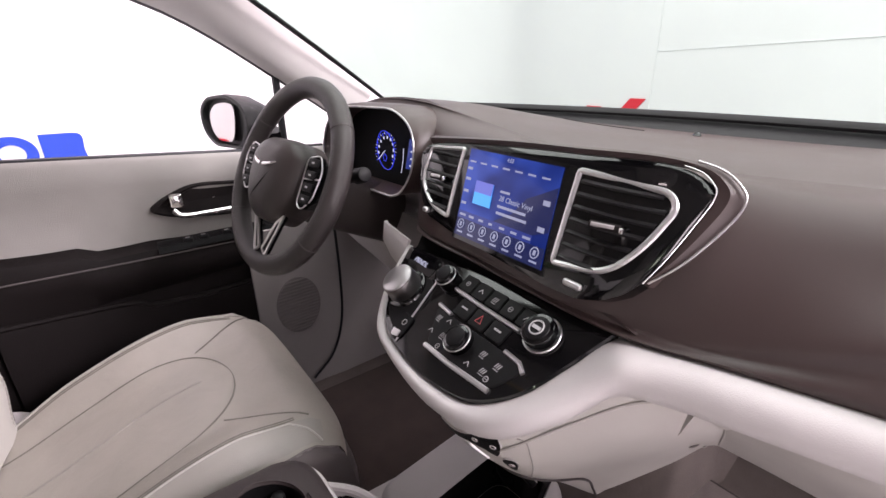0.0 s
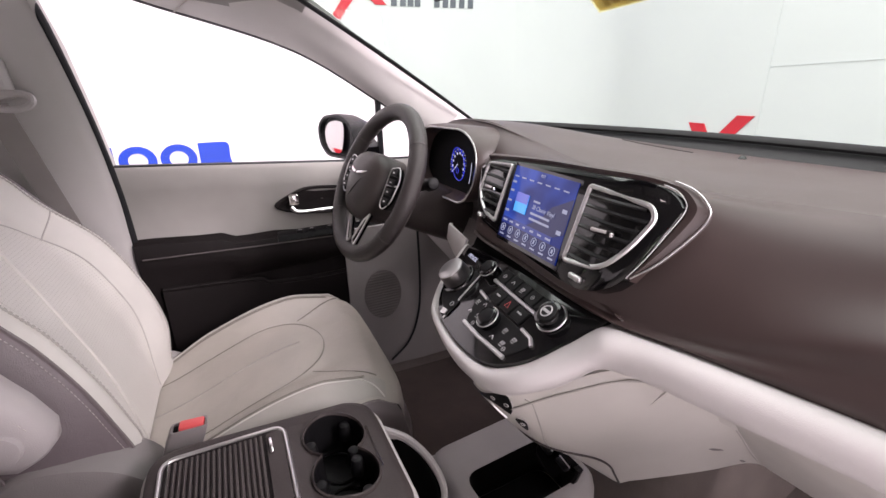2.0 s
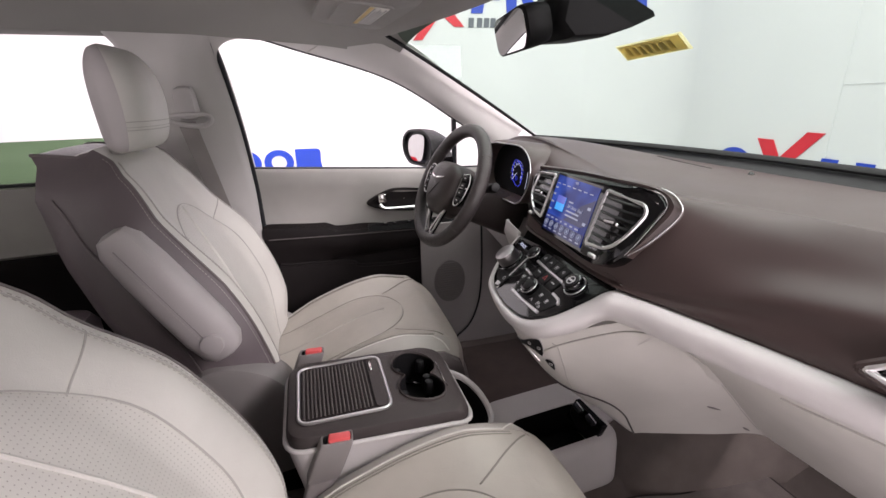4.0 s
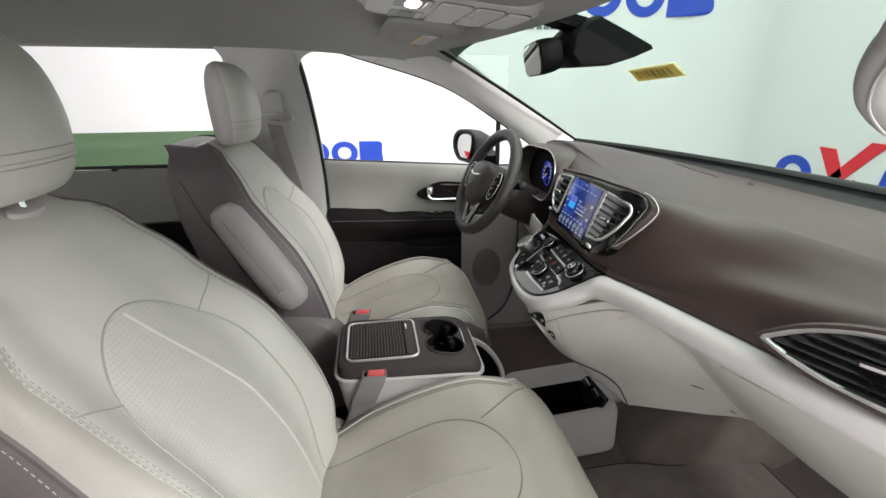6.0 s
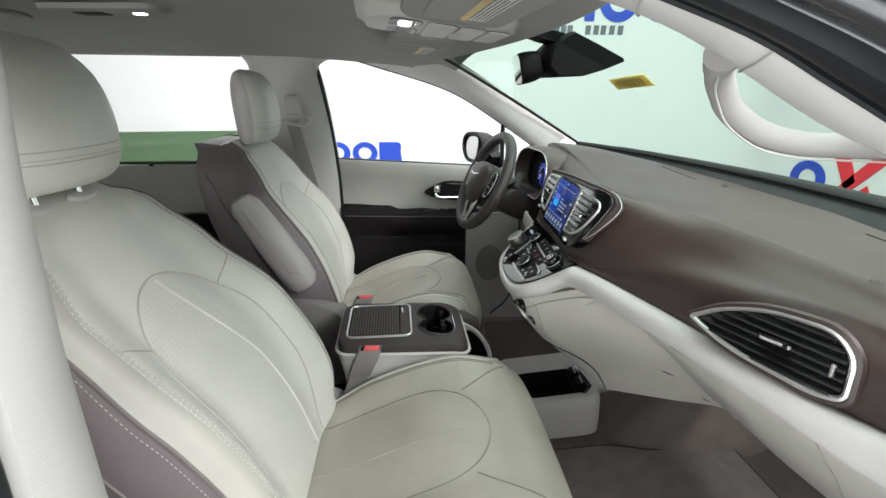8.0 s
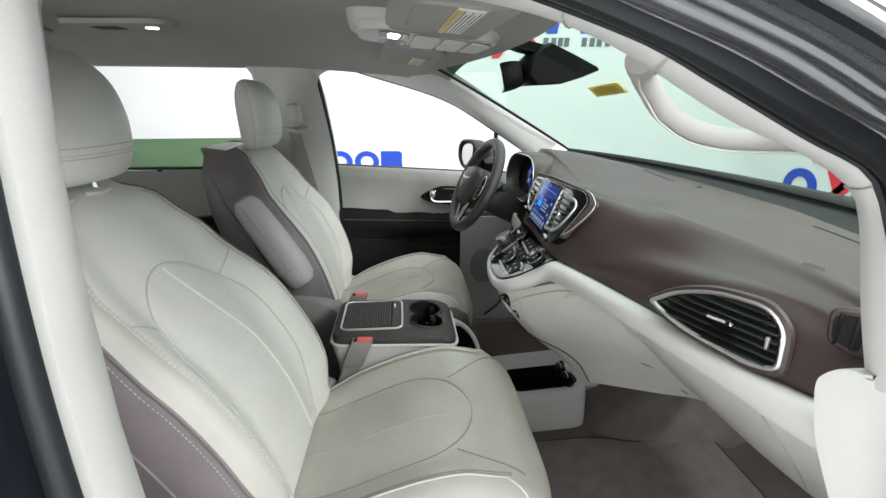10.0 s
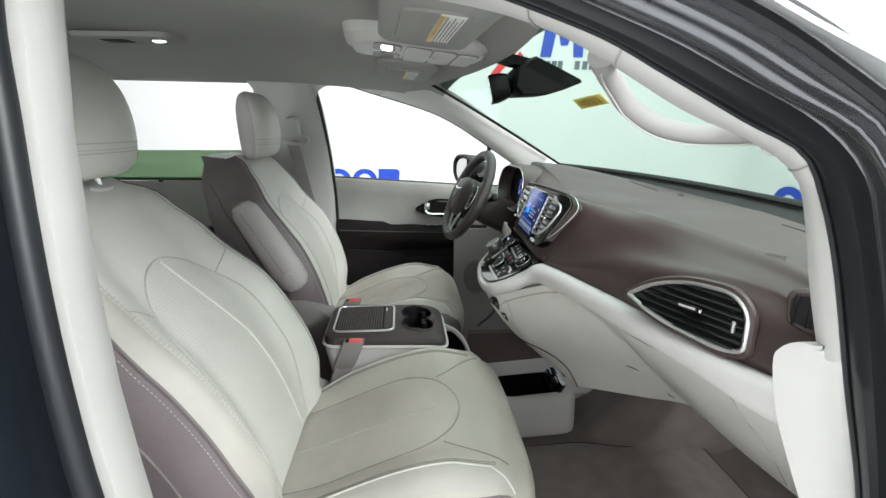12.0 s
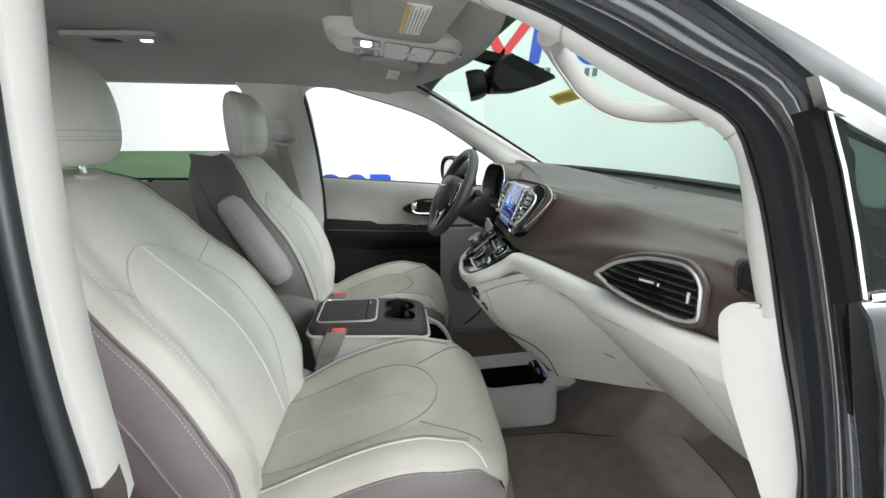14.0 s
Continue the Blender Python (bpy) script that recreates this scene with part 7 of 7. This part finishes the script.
# cup holders: one figure-eight well through the top
def cups(k):
    """Two round wells side by side, as one outline."""
    out = []
    for c, turn in ((0.040, 0.0), (-0.040, math.pi)):
        for i in range(25):
            a = turn + radians(-145 + 290 * i / 24)
            out.append((c * (0.4 + 0.6 * k) + 0.046 * k * math.cos(a) * 1.04, 0.109 + 0.046 * k * math.sin(a)))
    return out


bm = bmesh.new()
g = quads(bm, [cbox(0.122, 0.150, 0.188, 0.856), cbox(0.123, 0.151, 0.189, 0.868), cbox(0.119, 0.147, 0.185, 0.878), [kt(a, b, 0) for a, b in rounded([(-0.110, -0.138), (0.110, -0.138), (0.110, 0.176), (-0.110, 0.176)], 0.045, 6)]], closed=True)
hole = [bm.verts.new(kt(a, b, 0.0)) for a, b in cups(1.0)]
rim_e = [bm.edges.new((hole[i - 1], hole[i])) for i in range(len(hole))]
top_e = [bm.edges.get((g[-1][i - 1], g[-1][i])) for i in range(len(g[-1]))]
bmesh.ops.triangle_fill(bm, use_beauty=True, edges=rim_e + top_e)
part("top_shell", bm, CONSOLE, con, "dark brown console top")
part("cup_rim", loft([[kt(a, b, d) for a, b in cups(k)] for k, d in ((1.05, 0.0), (1.04, 0.004), (1.0, 0.005), (0.98, 0.0))], caps=False), CONSOLE, con)
bm = bmesh.new()
g = quads(bm, [[kt(a, b, d) for a, b in cups(k)] for k, d in ((0.99, 0.002), (0.96, -0.02), (0.88, -0.075))], closed=True)
bm.faces.new(g[-1])
part("cup_well", bm, BLACK, con, "deep black double cup holder")
for a in (-0.040, 0.040):
    part("cup_ring", ring(kt(a, 0.109, -0.068), (0, 0.2, 1), 0.034, 0.003, 28, 6), PIANO, con)
    for ang in (35, 145, 270):
        ca, sa = math.cos(radians(ang)), math.sin(radians(ang))
        fb2 = kt(a + 0.037 * ca, 0.109 + 0.037 * sa, -0.02)
        part("cup_finger", rod(fb2 + V(0, 0, -0.018), fb2 + V(0, 0, 0.012), 0.011, 0.009, 14, 0.004), BLACK, con, "black sprung cup finger")
part("silver_line", tube([kt(-0.045, 0.160, 0.001), kt(0.045, 0.160, 0.001)], 0.0018, 6), CHROME, con)
# open pocket at the front of the console
po = spline([kc(-0.10, 0.195, 0.81), kc(-0.065, 0.235, 0.80), kc(-0.02, 0.260, 0.78), kc(0.028, 0.264, 0.758), kc(0.062, 0.236, 0.744), kc(0.075, 0.19, 0.735)], 6)
part("front_pocket", sheet([[p, p + V(0, 0.002, -0.03), p + V(0, -0.012, -0.14), p + V(0, -0.03, -0.26)] for p in po], 0.006), PALE, con, "pale grey front pocket")
part("pocket_lining", sheet([[p + V(0, -0.006, -0.006), p + V(-0.002, -0.012, -0.05), kc(-0.095 + 0.165 * i / len(po), 0.186, p.z - 0.11)] for i, p in enumerate(po)], 0.002), SOOT, con)
part("pocket_lip", tube(po, 0.0055, 8), PALE, con)

# ---- floor mat ----
def mat_sheet(name, pts, label, top=MAT_PILE):
    m = thing(name, (pts[0][0], pts[0][1], 0.47), label, "floor mat")
    bm = bmesh.new()
    lo = [bm.verts.new(V(*p) + V(0, 0, 0.006)) for p in pts]
    hi = [bm.verts.new(V(*p) + V(0, 0, 0.014)) for p in pts]
    n = len(pts)
    for j in range(n):
        bm.faces.new((lo[j], lo[(j + 1) % n], hi[(j + 1) % n], hi[j]))
    bm.faces.new(hi)
    part("carpet_top", bm, top, m)
    part("bound_edge", tube([V(*p) + V(0, 0, 0.010) for p in pts], 0.0048, 6, True), MAT_EDGE, m, "dark bound edge of the mat")


def flat(pts, z=0.47, slope=0.9):
    return [(a, b, z + 0.0 + max(0.0, b - slope) * 0.55) for a, b in pts]


mat_sheet("passenger_floor_mat", flat(rounded([(0.10, 0.30), (0.66, 0.36), (0.62, 1.09), (0.25, 1.105), (0.02, 1.085), (0.0, 1.055), (0.075, 0.87), (0.045, 0.72)], [0.05, 0.05, 0.06, 0.03, 0.02, 0.02, 0.06, 0.05]), 0.473, 2.0), "brown carpet floor mat before the passenger seat")
# driver mat drawn wide, its dark colour standing for the shade under the dash
mat_sheet("driver_floor_mat", flat(rounded([(-0.70, 0.10), (-0.335, 0.16), (-0.335, 0.84), (-0.20, 0.90), (-0.22, 1.02), (-0.76, 0.98)], [0.06, 0.03, 0.03, 0.04, 0.04, 0.06]), 0.468, 2.0), "brown carpet floor mat before the driver seat, footwell shade in its colour", MAT_SHADED)
# carpeted hump and footwell side
structure("tunnel_carpet", sheet([[V(x, y - 0.10 * x, 0.462 + (0.20 * smoothramp(y, (0.70, 0.95), (0, 1))) * math.exp(-((x + 0.08) / 0.13) ** 6) + 0.3 * max(0, y - 1.12)) for x in np.linspace(-0.40, 0.32, 26)] for y in np.linspace(0.66, 1.45, 14)], 0.01), CARPET, "brown carpet over the tunnel under the dashboard", "carpet")
# grey plastic scuff strip left of the bin
structure("footwell_strip", loft([[V(x, y, z) for x, z in ((-0.20, 0.472), (-0.20, 0.50), (-0.33, 0.49), (-0.33, 0.472))] for y in (0.36, 0.62, 0.85)]), PALE, "pale plastic strip along the driver footwell", "trim")
# under-dash panel on the driver side, in the same shaded plastic
structure("knee_panel_left", sheet([[V(x, y - 0.15 * (x + 0.3) * 0.3, z) for x in np.linspace(-0.86, -0.20, 12)] for y, z in ((0.60, 1.08), (0.57, 1.02), (0.58, 0.95), (0.66, 0.90), (0.78, 0.88))], 0.008), KICK, "knee panel under the steering column, shade in its grey", "trim")
structure("stack_side_left", sheet([[V(-0.07 - 0.02 * k, 0.47 + 0.11 * k, 1.0), V(-0.072 - 0.02 * k, 0.475 + 0.11 * k, 0.92), V(-0.073 - 0.015 * k, 0.497 + 0.10 * k, 0.845), V(-0.074, 0.565 + 0.08 * k, 0.76), V(-0.074, 0.645 + 0.08 * k, 0.685), V(-0.074, 0.66 + 0.08 * k, 0.668)] for k in np.linspace(0, 2.5, 8)], 0.008), PALE, "pale grey side of the centre stack", "trim")
# open slots and silver strip under the control panel
def low_out(u, f, d):
    """A point d proud of the lower body."""
    e = 0.04
    n = (low_at(u + e, f) - low_at(u - e, f)).cross(low_at(u, f + e) - low_at(u, f - e)).normalized()
    if n.y > 0:
        n = -n
    return low_at(u, f) + n * d


for nm, ends in (("upper_slot", ((1.5, 0.66, 1.6, 0.60), (1.95, 0.60, 2.10, 0.40), (2.25, 0.50, 2.55, 0.16), (2.55, 0.52, 2.92, 0.10), (2.70, 0.60, 2.95, 0.32), (2.78, 0.64, 2.86, 0.54))), ("lower_slot", ((2.82, 0.76, 2.88, 0.72), (2.83, 0.86, 3.03, 0.74), (2.86, 0.98, 3.06, 0.84), (2.90, 1.08, 2.97, 1.02)))):
    lower = spline([V(e[0], e[1], 0) for e in ends], 4)
    upper = spline([V(e[2], e[3], 0) for e in ends], 4)
    slot = part(nm, sheet([[low_out(a.x + (b.x - a.x) * k, a.y + (b.y - a.y) * k, 0.0012) for k in (0, 0.25, 0.5, 0.75, 1)] for a, b in zip(lower, upper)], 0.002), BLACK, dash, "black open slot")
    part("slot_rim", tube([low_out(p.x, p.y, 0.001) for p in lower] + [low_out(p.x, p.y, 0.001) for p in reversed(upper)], 0.0012, 6, True), PALE, slot)
    for i in ((9, 14) if nm == "upper_slot" else (6,)):
        mid = lower[i].lerp(upper[i], 0.5)
        part("socket_cap", ring(low_out(mid.x, mid.y, 0.0034), low_out(mid.x, mid.y, 1.0) - low_at(mid.x, mid.y), 0.0034, 0.0008, 16, 5), SATIN, slot)
part("silver_strip", tube(spline([low_out(u, f, 0.001) for u, f in ((1.9, 0.66), (2.15, 0.66), (2.3, 0.78), (2.44, 0.98))], 4), 0.0018, 6), SATIN, dash)
part("plate_crease", tube(spline([low_out(u, f, 0.0004) for u, f in ((3.3, 0.22), (3.42, 0.35), (3.42, 0.6), (3.32, 0.98), (2.95, 1.5), (2.6, 1.95))], 5), 0.0009, 6), SEAM, dash)
# pedals
pd = thing("brake_pedal", (-0.46, 0.9, 0.6), "black brake pedal on its arm", "pedal")
part("pad", box((-0.46, 0.86, 0.62), (0.10, 0.02, 0.06), 0.008, Matrix.Rotation(radians(-35), 3, "X")), RUBBER, pd)
part("arm", tube([V(-0.46, 0.87, 0.63), V(-0.46, 0.93, 0.75), V(-0.46, 0.92, 0.95)], 0.010, 8), BLACK, pd)
ap = thing("accelerator_pedal", (-0.33, 0.88, 0.58), "black rubber accelerator pedal on its arm", "pedal")
part("pad", box((-0.33, 0.88, 0.60), (0.05, 0.018, 0.13), 0.006, Matrix.Rotation(radians(-30), 3, "X")), RUBBER, ap)
part("arm", tube([V(-0.33, 0.89, 0.63), V(-0.33, 0.95, 0.75), V(-0.33, 0.93, 0.95)], 0.008, 8), BLACK, ap)

# ---- grab handle on the right pillar ----
gh = thing("grab_handle", (0.66, 0.55, 1.47), "pale grey grab handle on the windscreen pillar", "grab handle")
gp = spline([V(0.715, 0.455, 1.516), V(0.685, 0.470, 1.502), V(0.655, 0.494, 1.486), V(0.635, 0.520, 1.465), V(0.625, 0.562, 1.442), V(0.624, 0.608, 1.431), V(0.640, 0.648, 1.430), V(0.680, 0.668, 1.432), V(0.735, 0.650, 1.424)], 5)
part("handle_bar", tube(gp, [0.0185, 0.0175, 0.0165, 0.0155] + [0.0132] * (len(gp) - 8) + [0.014, 0.015, 0.016, 0.017], 14, flat=0.85), HANDLE, gh)
part("parting_line", tube([p + V(0.004, -0.003, -0.0145) for p in gp[2:-2]], 0.0012, 5), SEAM, gh)

# ---- roof fittings ----
oc = thing("overhead_console", (0.05, 0.2, 1.62), "grey overhead console with lit reading lamp", "overhead console")
def ro(a, b, d):
    """Under the roof: a to the right, b ahead, d below it."""
    p = K(a, b - 0.47, 1.643 - 0.09 * max(0, b - 0.12) - d)
    return p


oo = rounded([(-0.105, 0.055), (0.105, 0.055), (0.125, 0.20), (0.105, 0.375), (-0.105, 0.375), (-0.125, 0.20)], 0.06, 6)
OC = 0.005
part("housing", loft([[ro(a * k + OC, 0.215 + (b - 0.215) * k, d) for a, b in oo] for k, d in ((1.12, -0.02), (1.09, 0.006), (1.0, 0.015), (0.97, 0.024), (0.90, 0.027), (0.5, 0.029), (0.1, 0.029))]), OVERHEAD, oc)
for a, m, lb in ((0.060, LAMP_ON, "lit lamp lens"), (-0.055, LINER, "")):
    pocket = rounded([(a - 0.046, 0.105), (a + 0.046, 0.105), (a + 0.042, 0.172), (a - 0.042, 0.172)], 0.022, 5)
    part("lens_pocket", plate(pocket, lambda p, q, d: ro(p + OC, q, 0.026 + d), 0.0035), TAUPE_MID, oc)
    part("lens", loft([[ro(OC + a + (p - a) * k, 0.137 + (q - 0.138) * k * 0.62, d) for p, q in pocket] for k, d in ((0.62, 0.028), (0.62, 0.031), (0.45, 0.0335))]), m, oc, lb)
    part("lamp_switch", plate(rounded([(a - 0.034, 0.158), (a + 0.034, 0.158), (a + 0.034, 0.168), (a - 0.034, 0.168)], 0.004), lambda p, q, d: ro(p + OC, q, 0.0285 + d), 0.003, 0.001), OVERHEAD, oc)
for b0, b1, w in ((0.182, 0.240, 0.100), (0.246, 0.300, 0.094), (0.306, 0.352, 0.084)):
    o = rounded([(-w, b0), (w, b0), (w - 0.004, b1), (-w + 0.004, b1)], 0.012, 4)
    part("panel_gap", plate([(p * 1.02, q + (0.0012 if q > (b0 + b1) / 2 else -0.0012)) for p, q in o], lambda p, q, d: ro(p + OC, q, 0.0275 + d), 0.0015), SEAM_DARK, oc)
    part("bin_panel", plate(o, lambda p, q, d: ro(p + OC, q, 0.0275 + d), 0.0048, 0.0016), OVERHEAD, oc)
part("button", plate(rounded([(-0.012, 0.236), (0.012, 0.236), (0.012, 0.262), (-0.012, 0.262)], 0.005), lambda p, q, d: ro(p + OC, q, 0.032 + d), 0.0025, 0.001), TAUPE_PALE, oc)


def visor(name, cx, w, label):
    vs = thing(name, tuple(K(cx, -0.28, 1.6)), label, "sun visor")
    o = rounded([(-w, 0.115), (w, 0.115), (w + 0.01, 0.290), (-w - 0.01, 0.290)], 0.05, 5)
    zz = 0.020
    part("visor_body", loft([[ro(cx + a * k, 0.205 + (b - 0.205) * k, zz + d + 0.012 * abs(cx / 0.4) ** 2) for a, b in o] for k, d in ((0.9, -0.012), (1.0, -0.004), (1.0, 0.004), (0.93, 0.011), (0.3, 0.013))]), LINER, vs)
    part("mirror_cover", loft([[ro(cx + a * k + 0.0, 0.200 + (b - 0.205) * k, zz + d + 0.012 * abs(cx / 0.4) ** 2) for a, b in o] for k, d in ((0.62, 0.010), (0.60, 0.0155), (0.3, 0.016))]), LINER, vs)
    part("label", plate([(cx - 0.08, 0.200), (cx + 0.12, 0.200), (cx + 0.12, 0.238), (cx - 0.08, 0.238)], lambda a, b, d: ro(a, b, zz + 0.0165 + d + 0.012 * abs(cx / 0.4) ** 2), 0.001), PAPER, vs, "printed warning label", smooth=False)
    part("label_head", plate([(cx - 0.08, 0.200), (cx + 0.12, 0.200), (cx + 0.12, 0.208), (cx - 0.08, 0.208)], lambda a, b, d: ro(a, b, zz + 0.0178 + d + 0.012 * abs(cx / 0.4) ** 2), 0.001), YELLOW, vs, smooth=False)
    for i in range(5):
        part("label_line", plate([(cx - 0.07, 0.211 + 0.0055 * i), (cx + 0.11 - 0.02 * (i % 2), 0.211 + 0.0055 * i), (cx + 0.11 - 0.02 * (i % 2), 0.2122 + 0.0055 * i), (cx - 0.07, 0.2122 + 0.0055 * i)], lambda a, b, d: ro(a, b, zz + 0.0178 + d + 0.012 * abs(cx / 0.4) ** 2), 0.0008), GREY_SIGN, vs, smooth=False)
    return vs


visor("driver_sun_visor", -0.34, 0.20, "grey driver sun visor folded up, with label")
visor("passenger_sun_visor", 0.41, 0.19, "grey passenger sun visor folded up, with label")
# rear ceiling lamp
rl = thing("rear_ceiling_lamp", (-0.17, -0.56, 1.66), "slim grey ceiling lamp, lit at one end", "ceiling lamp")
part("lamp_base", loft([[V(-0.13, -0.60, 1.676 - d) + V(a * k, b * k, 0) for a, b in rounded([(-0.05, -0.14), (0.05, -0.14), (0.05, 0.14), (-0.05, 0.14)], 0.045, 5)] for k, d in ((1.05, 0.0), (1.0, 0.012), (0.8, 0.016))]), LINER, rl)
part("lens", box((-0.13, -0.515, 1.661), (0.022, 0.028, 0.008), 0.004), LAMP_ON, rl, "lit lamp lens")
part("lens", box((-0.13, -0.63, 1.661), (0.05, 0.07, 0.006), 0.003), DASH_DARK, rl)
sp = thing("roof_speaker_ring", (-0.25, -0.95, 1.66), "round grey ceiling vent ring", "ceiling vent")
part("ring", ring((-0.22, -0.98, 1.672), (0, 0, 1), 0.09, 0.012, 36, 8, 0.6), LINER, sp)

# ---- inside mirror and camera housing ----
im = thing("inside_mirror", (-0.1, 0.46, 1.53), "black inside mirror on its stalk", "inside mirror")
mc, md = V(-0.060, 0.418, 1.532), V(0.995, -0.080, 0.0)
mo = rounded([(-0.105, -0.026), (-0.085, -0.034), (0.085, -0.034), (0.108, -0.018), (0.108, 0.024), (0.085, 0.034), (-0.085, 0.034), (-0.108, 0.022)], 0.02, 4)
mn = V(-0.08, -0.97, -0.22).normalized()
mu = V(0.0, -0.22, 0.975)
part("mirror_shell", loft([[mc + md * a * k + mu * b * k + mn * d for a, b in mo] for k, d in ((0.5, -0.046), (0.85, -0.038), (0.97, -0.020), (1.0, -0.004), (1.0, 0.006), (0.94, 0.009))]), SOOT, im)
part("mirror_glass", loft([[mc + md * a * k + mu * b * k + mn * d for a, b in mo] for k, d in ((0.92, 0.0085), (0.91, 0.0098))]), MIRROR, im)
part("stalk", tube([mc - mn * 0.02, V(-0.02, 0.48, 1.555), V(-0.01, 0.50, 1.58)], 0.012, 8), BLACK, im)
ch = thing("camera_housing", (-0.02, 0.55, 1.56), "black camera housing behind the windscreen", "camera housing")
wedge = ((0.478, 1.512), (0.545, 1.515), (0.590, 1.528), (0.634, 1.546), (0.630, 1.553), (0.570, 1.582), (0.512, 1.608), (0.492, 1.600), (0.462, 1.572), (0.456, 1.535))
secs = []
for x, k, dy in ((-0.105, 0.72, -0.012), (-0.098, 0.90, -0.012), (-0.085, 0.97, -0.012), (0.020, 1.0, 0.0), (0.034, 0.97, 0.002), (0.041, 0.90, 0.003)):
    secs.append([V(x, 0.545 + (y - 0.545) * k + dy, 1.555 + (z - 1.555) * k) for y, z in wedge])
part("housing", loft(secs), SOOT, ch)
part("neck", loft([[V(x, y, z + h) for x, h in ((-0.062, -0.012), (0.018, -0.012), (0.018, 0.010), (-0.062, 0.010))] for y, z in ((0.352, 1.628), (0.40, 1.622), (0.45, 1.606), (0.52, 1.590))]), SOOT, ch)
part("sensor_cover", box((-0.02, 0.392, 1.612), (0.07, 0.055, 0.022), 0.008, Matrix.Rotation(radians(-14), 3, "X")), PIANO, ch)
part("lens_bump", rod(V(-0.015, 0.618, 1.556), V(-0.015, 0.632, 1.552), 0.012, 0.009, 18, 0.002), PIANO, ch)
# yellow tag in the windscreen
tg = thing("windscreen_tag", (-0.04, 0.69, 1.5), "yellow paper tag stuck inside the windscreen", "tag")
t0, t1 = V(-0.108, 0.666, 1.499), V(0.044, 0.694, 1.509)
td = (t1 - t0)
tu = V(0.004, -0.033, 0.026)
part("paper", sheet([[t0 + td * k + tu * j for k in np.linspace(0, 1, 6)] for j in (-0.5, 0, 0.5)], 0.0006), TAG_PAPER, tg)
part("yellow_field", sheet([[t0 + td * k + tu * j + V(0.0, -0.0014, -0.001) for k in np.linspace(0.04, 0.96, 6)] for j in (-0.42, 0, 0.42)], 0.0006), YELLOW, tg)
for i in range(7):
    a = 0.14 + 0.105 * i
    part("number_bar", sheet([[t0 + td * k + tu * j + V(0.0, -0.0028, -0.002) for k in (a, a + 0.06)] for j in (-0.25, 0.25)], 0.0006), TAG_INK, tg)

# ---- left seat belt ----
sb = thing("seat_belt", (-0.72, -0.33, 1.45), "grey seat belt hanging from its pillar anchor", "seat belt")
part("anchor_cover", box((-0.690, -0.334, 1.420), (0.050, 0.058, 0.095), 0.020, Matrix.Rotation(radians(4), 3, "X")), PALE, sb)
part("guide_ring", tube(spline([V(-0.662, -0.370, 1.370), V(-0.658, -0.30, 1.358), V(-0.656, -0.268, 1.370), V(-0.660, -0.282, 1.388), V(-0.664, -0.37, 1.388)], 4, True), 0.007, 8, True), PALE, sb)
part("webbing", sheet([[V(-0.664 - 0.066 * t, -0.335 + 0.075 * t + o, 1.372 - 0.44 * t) for o in (-0.024, 0.0, 0.024)] for t in np.linspace(0, 1, 10)], 0.002), WEB, sb, "grey woven belt webbing")
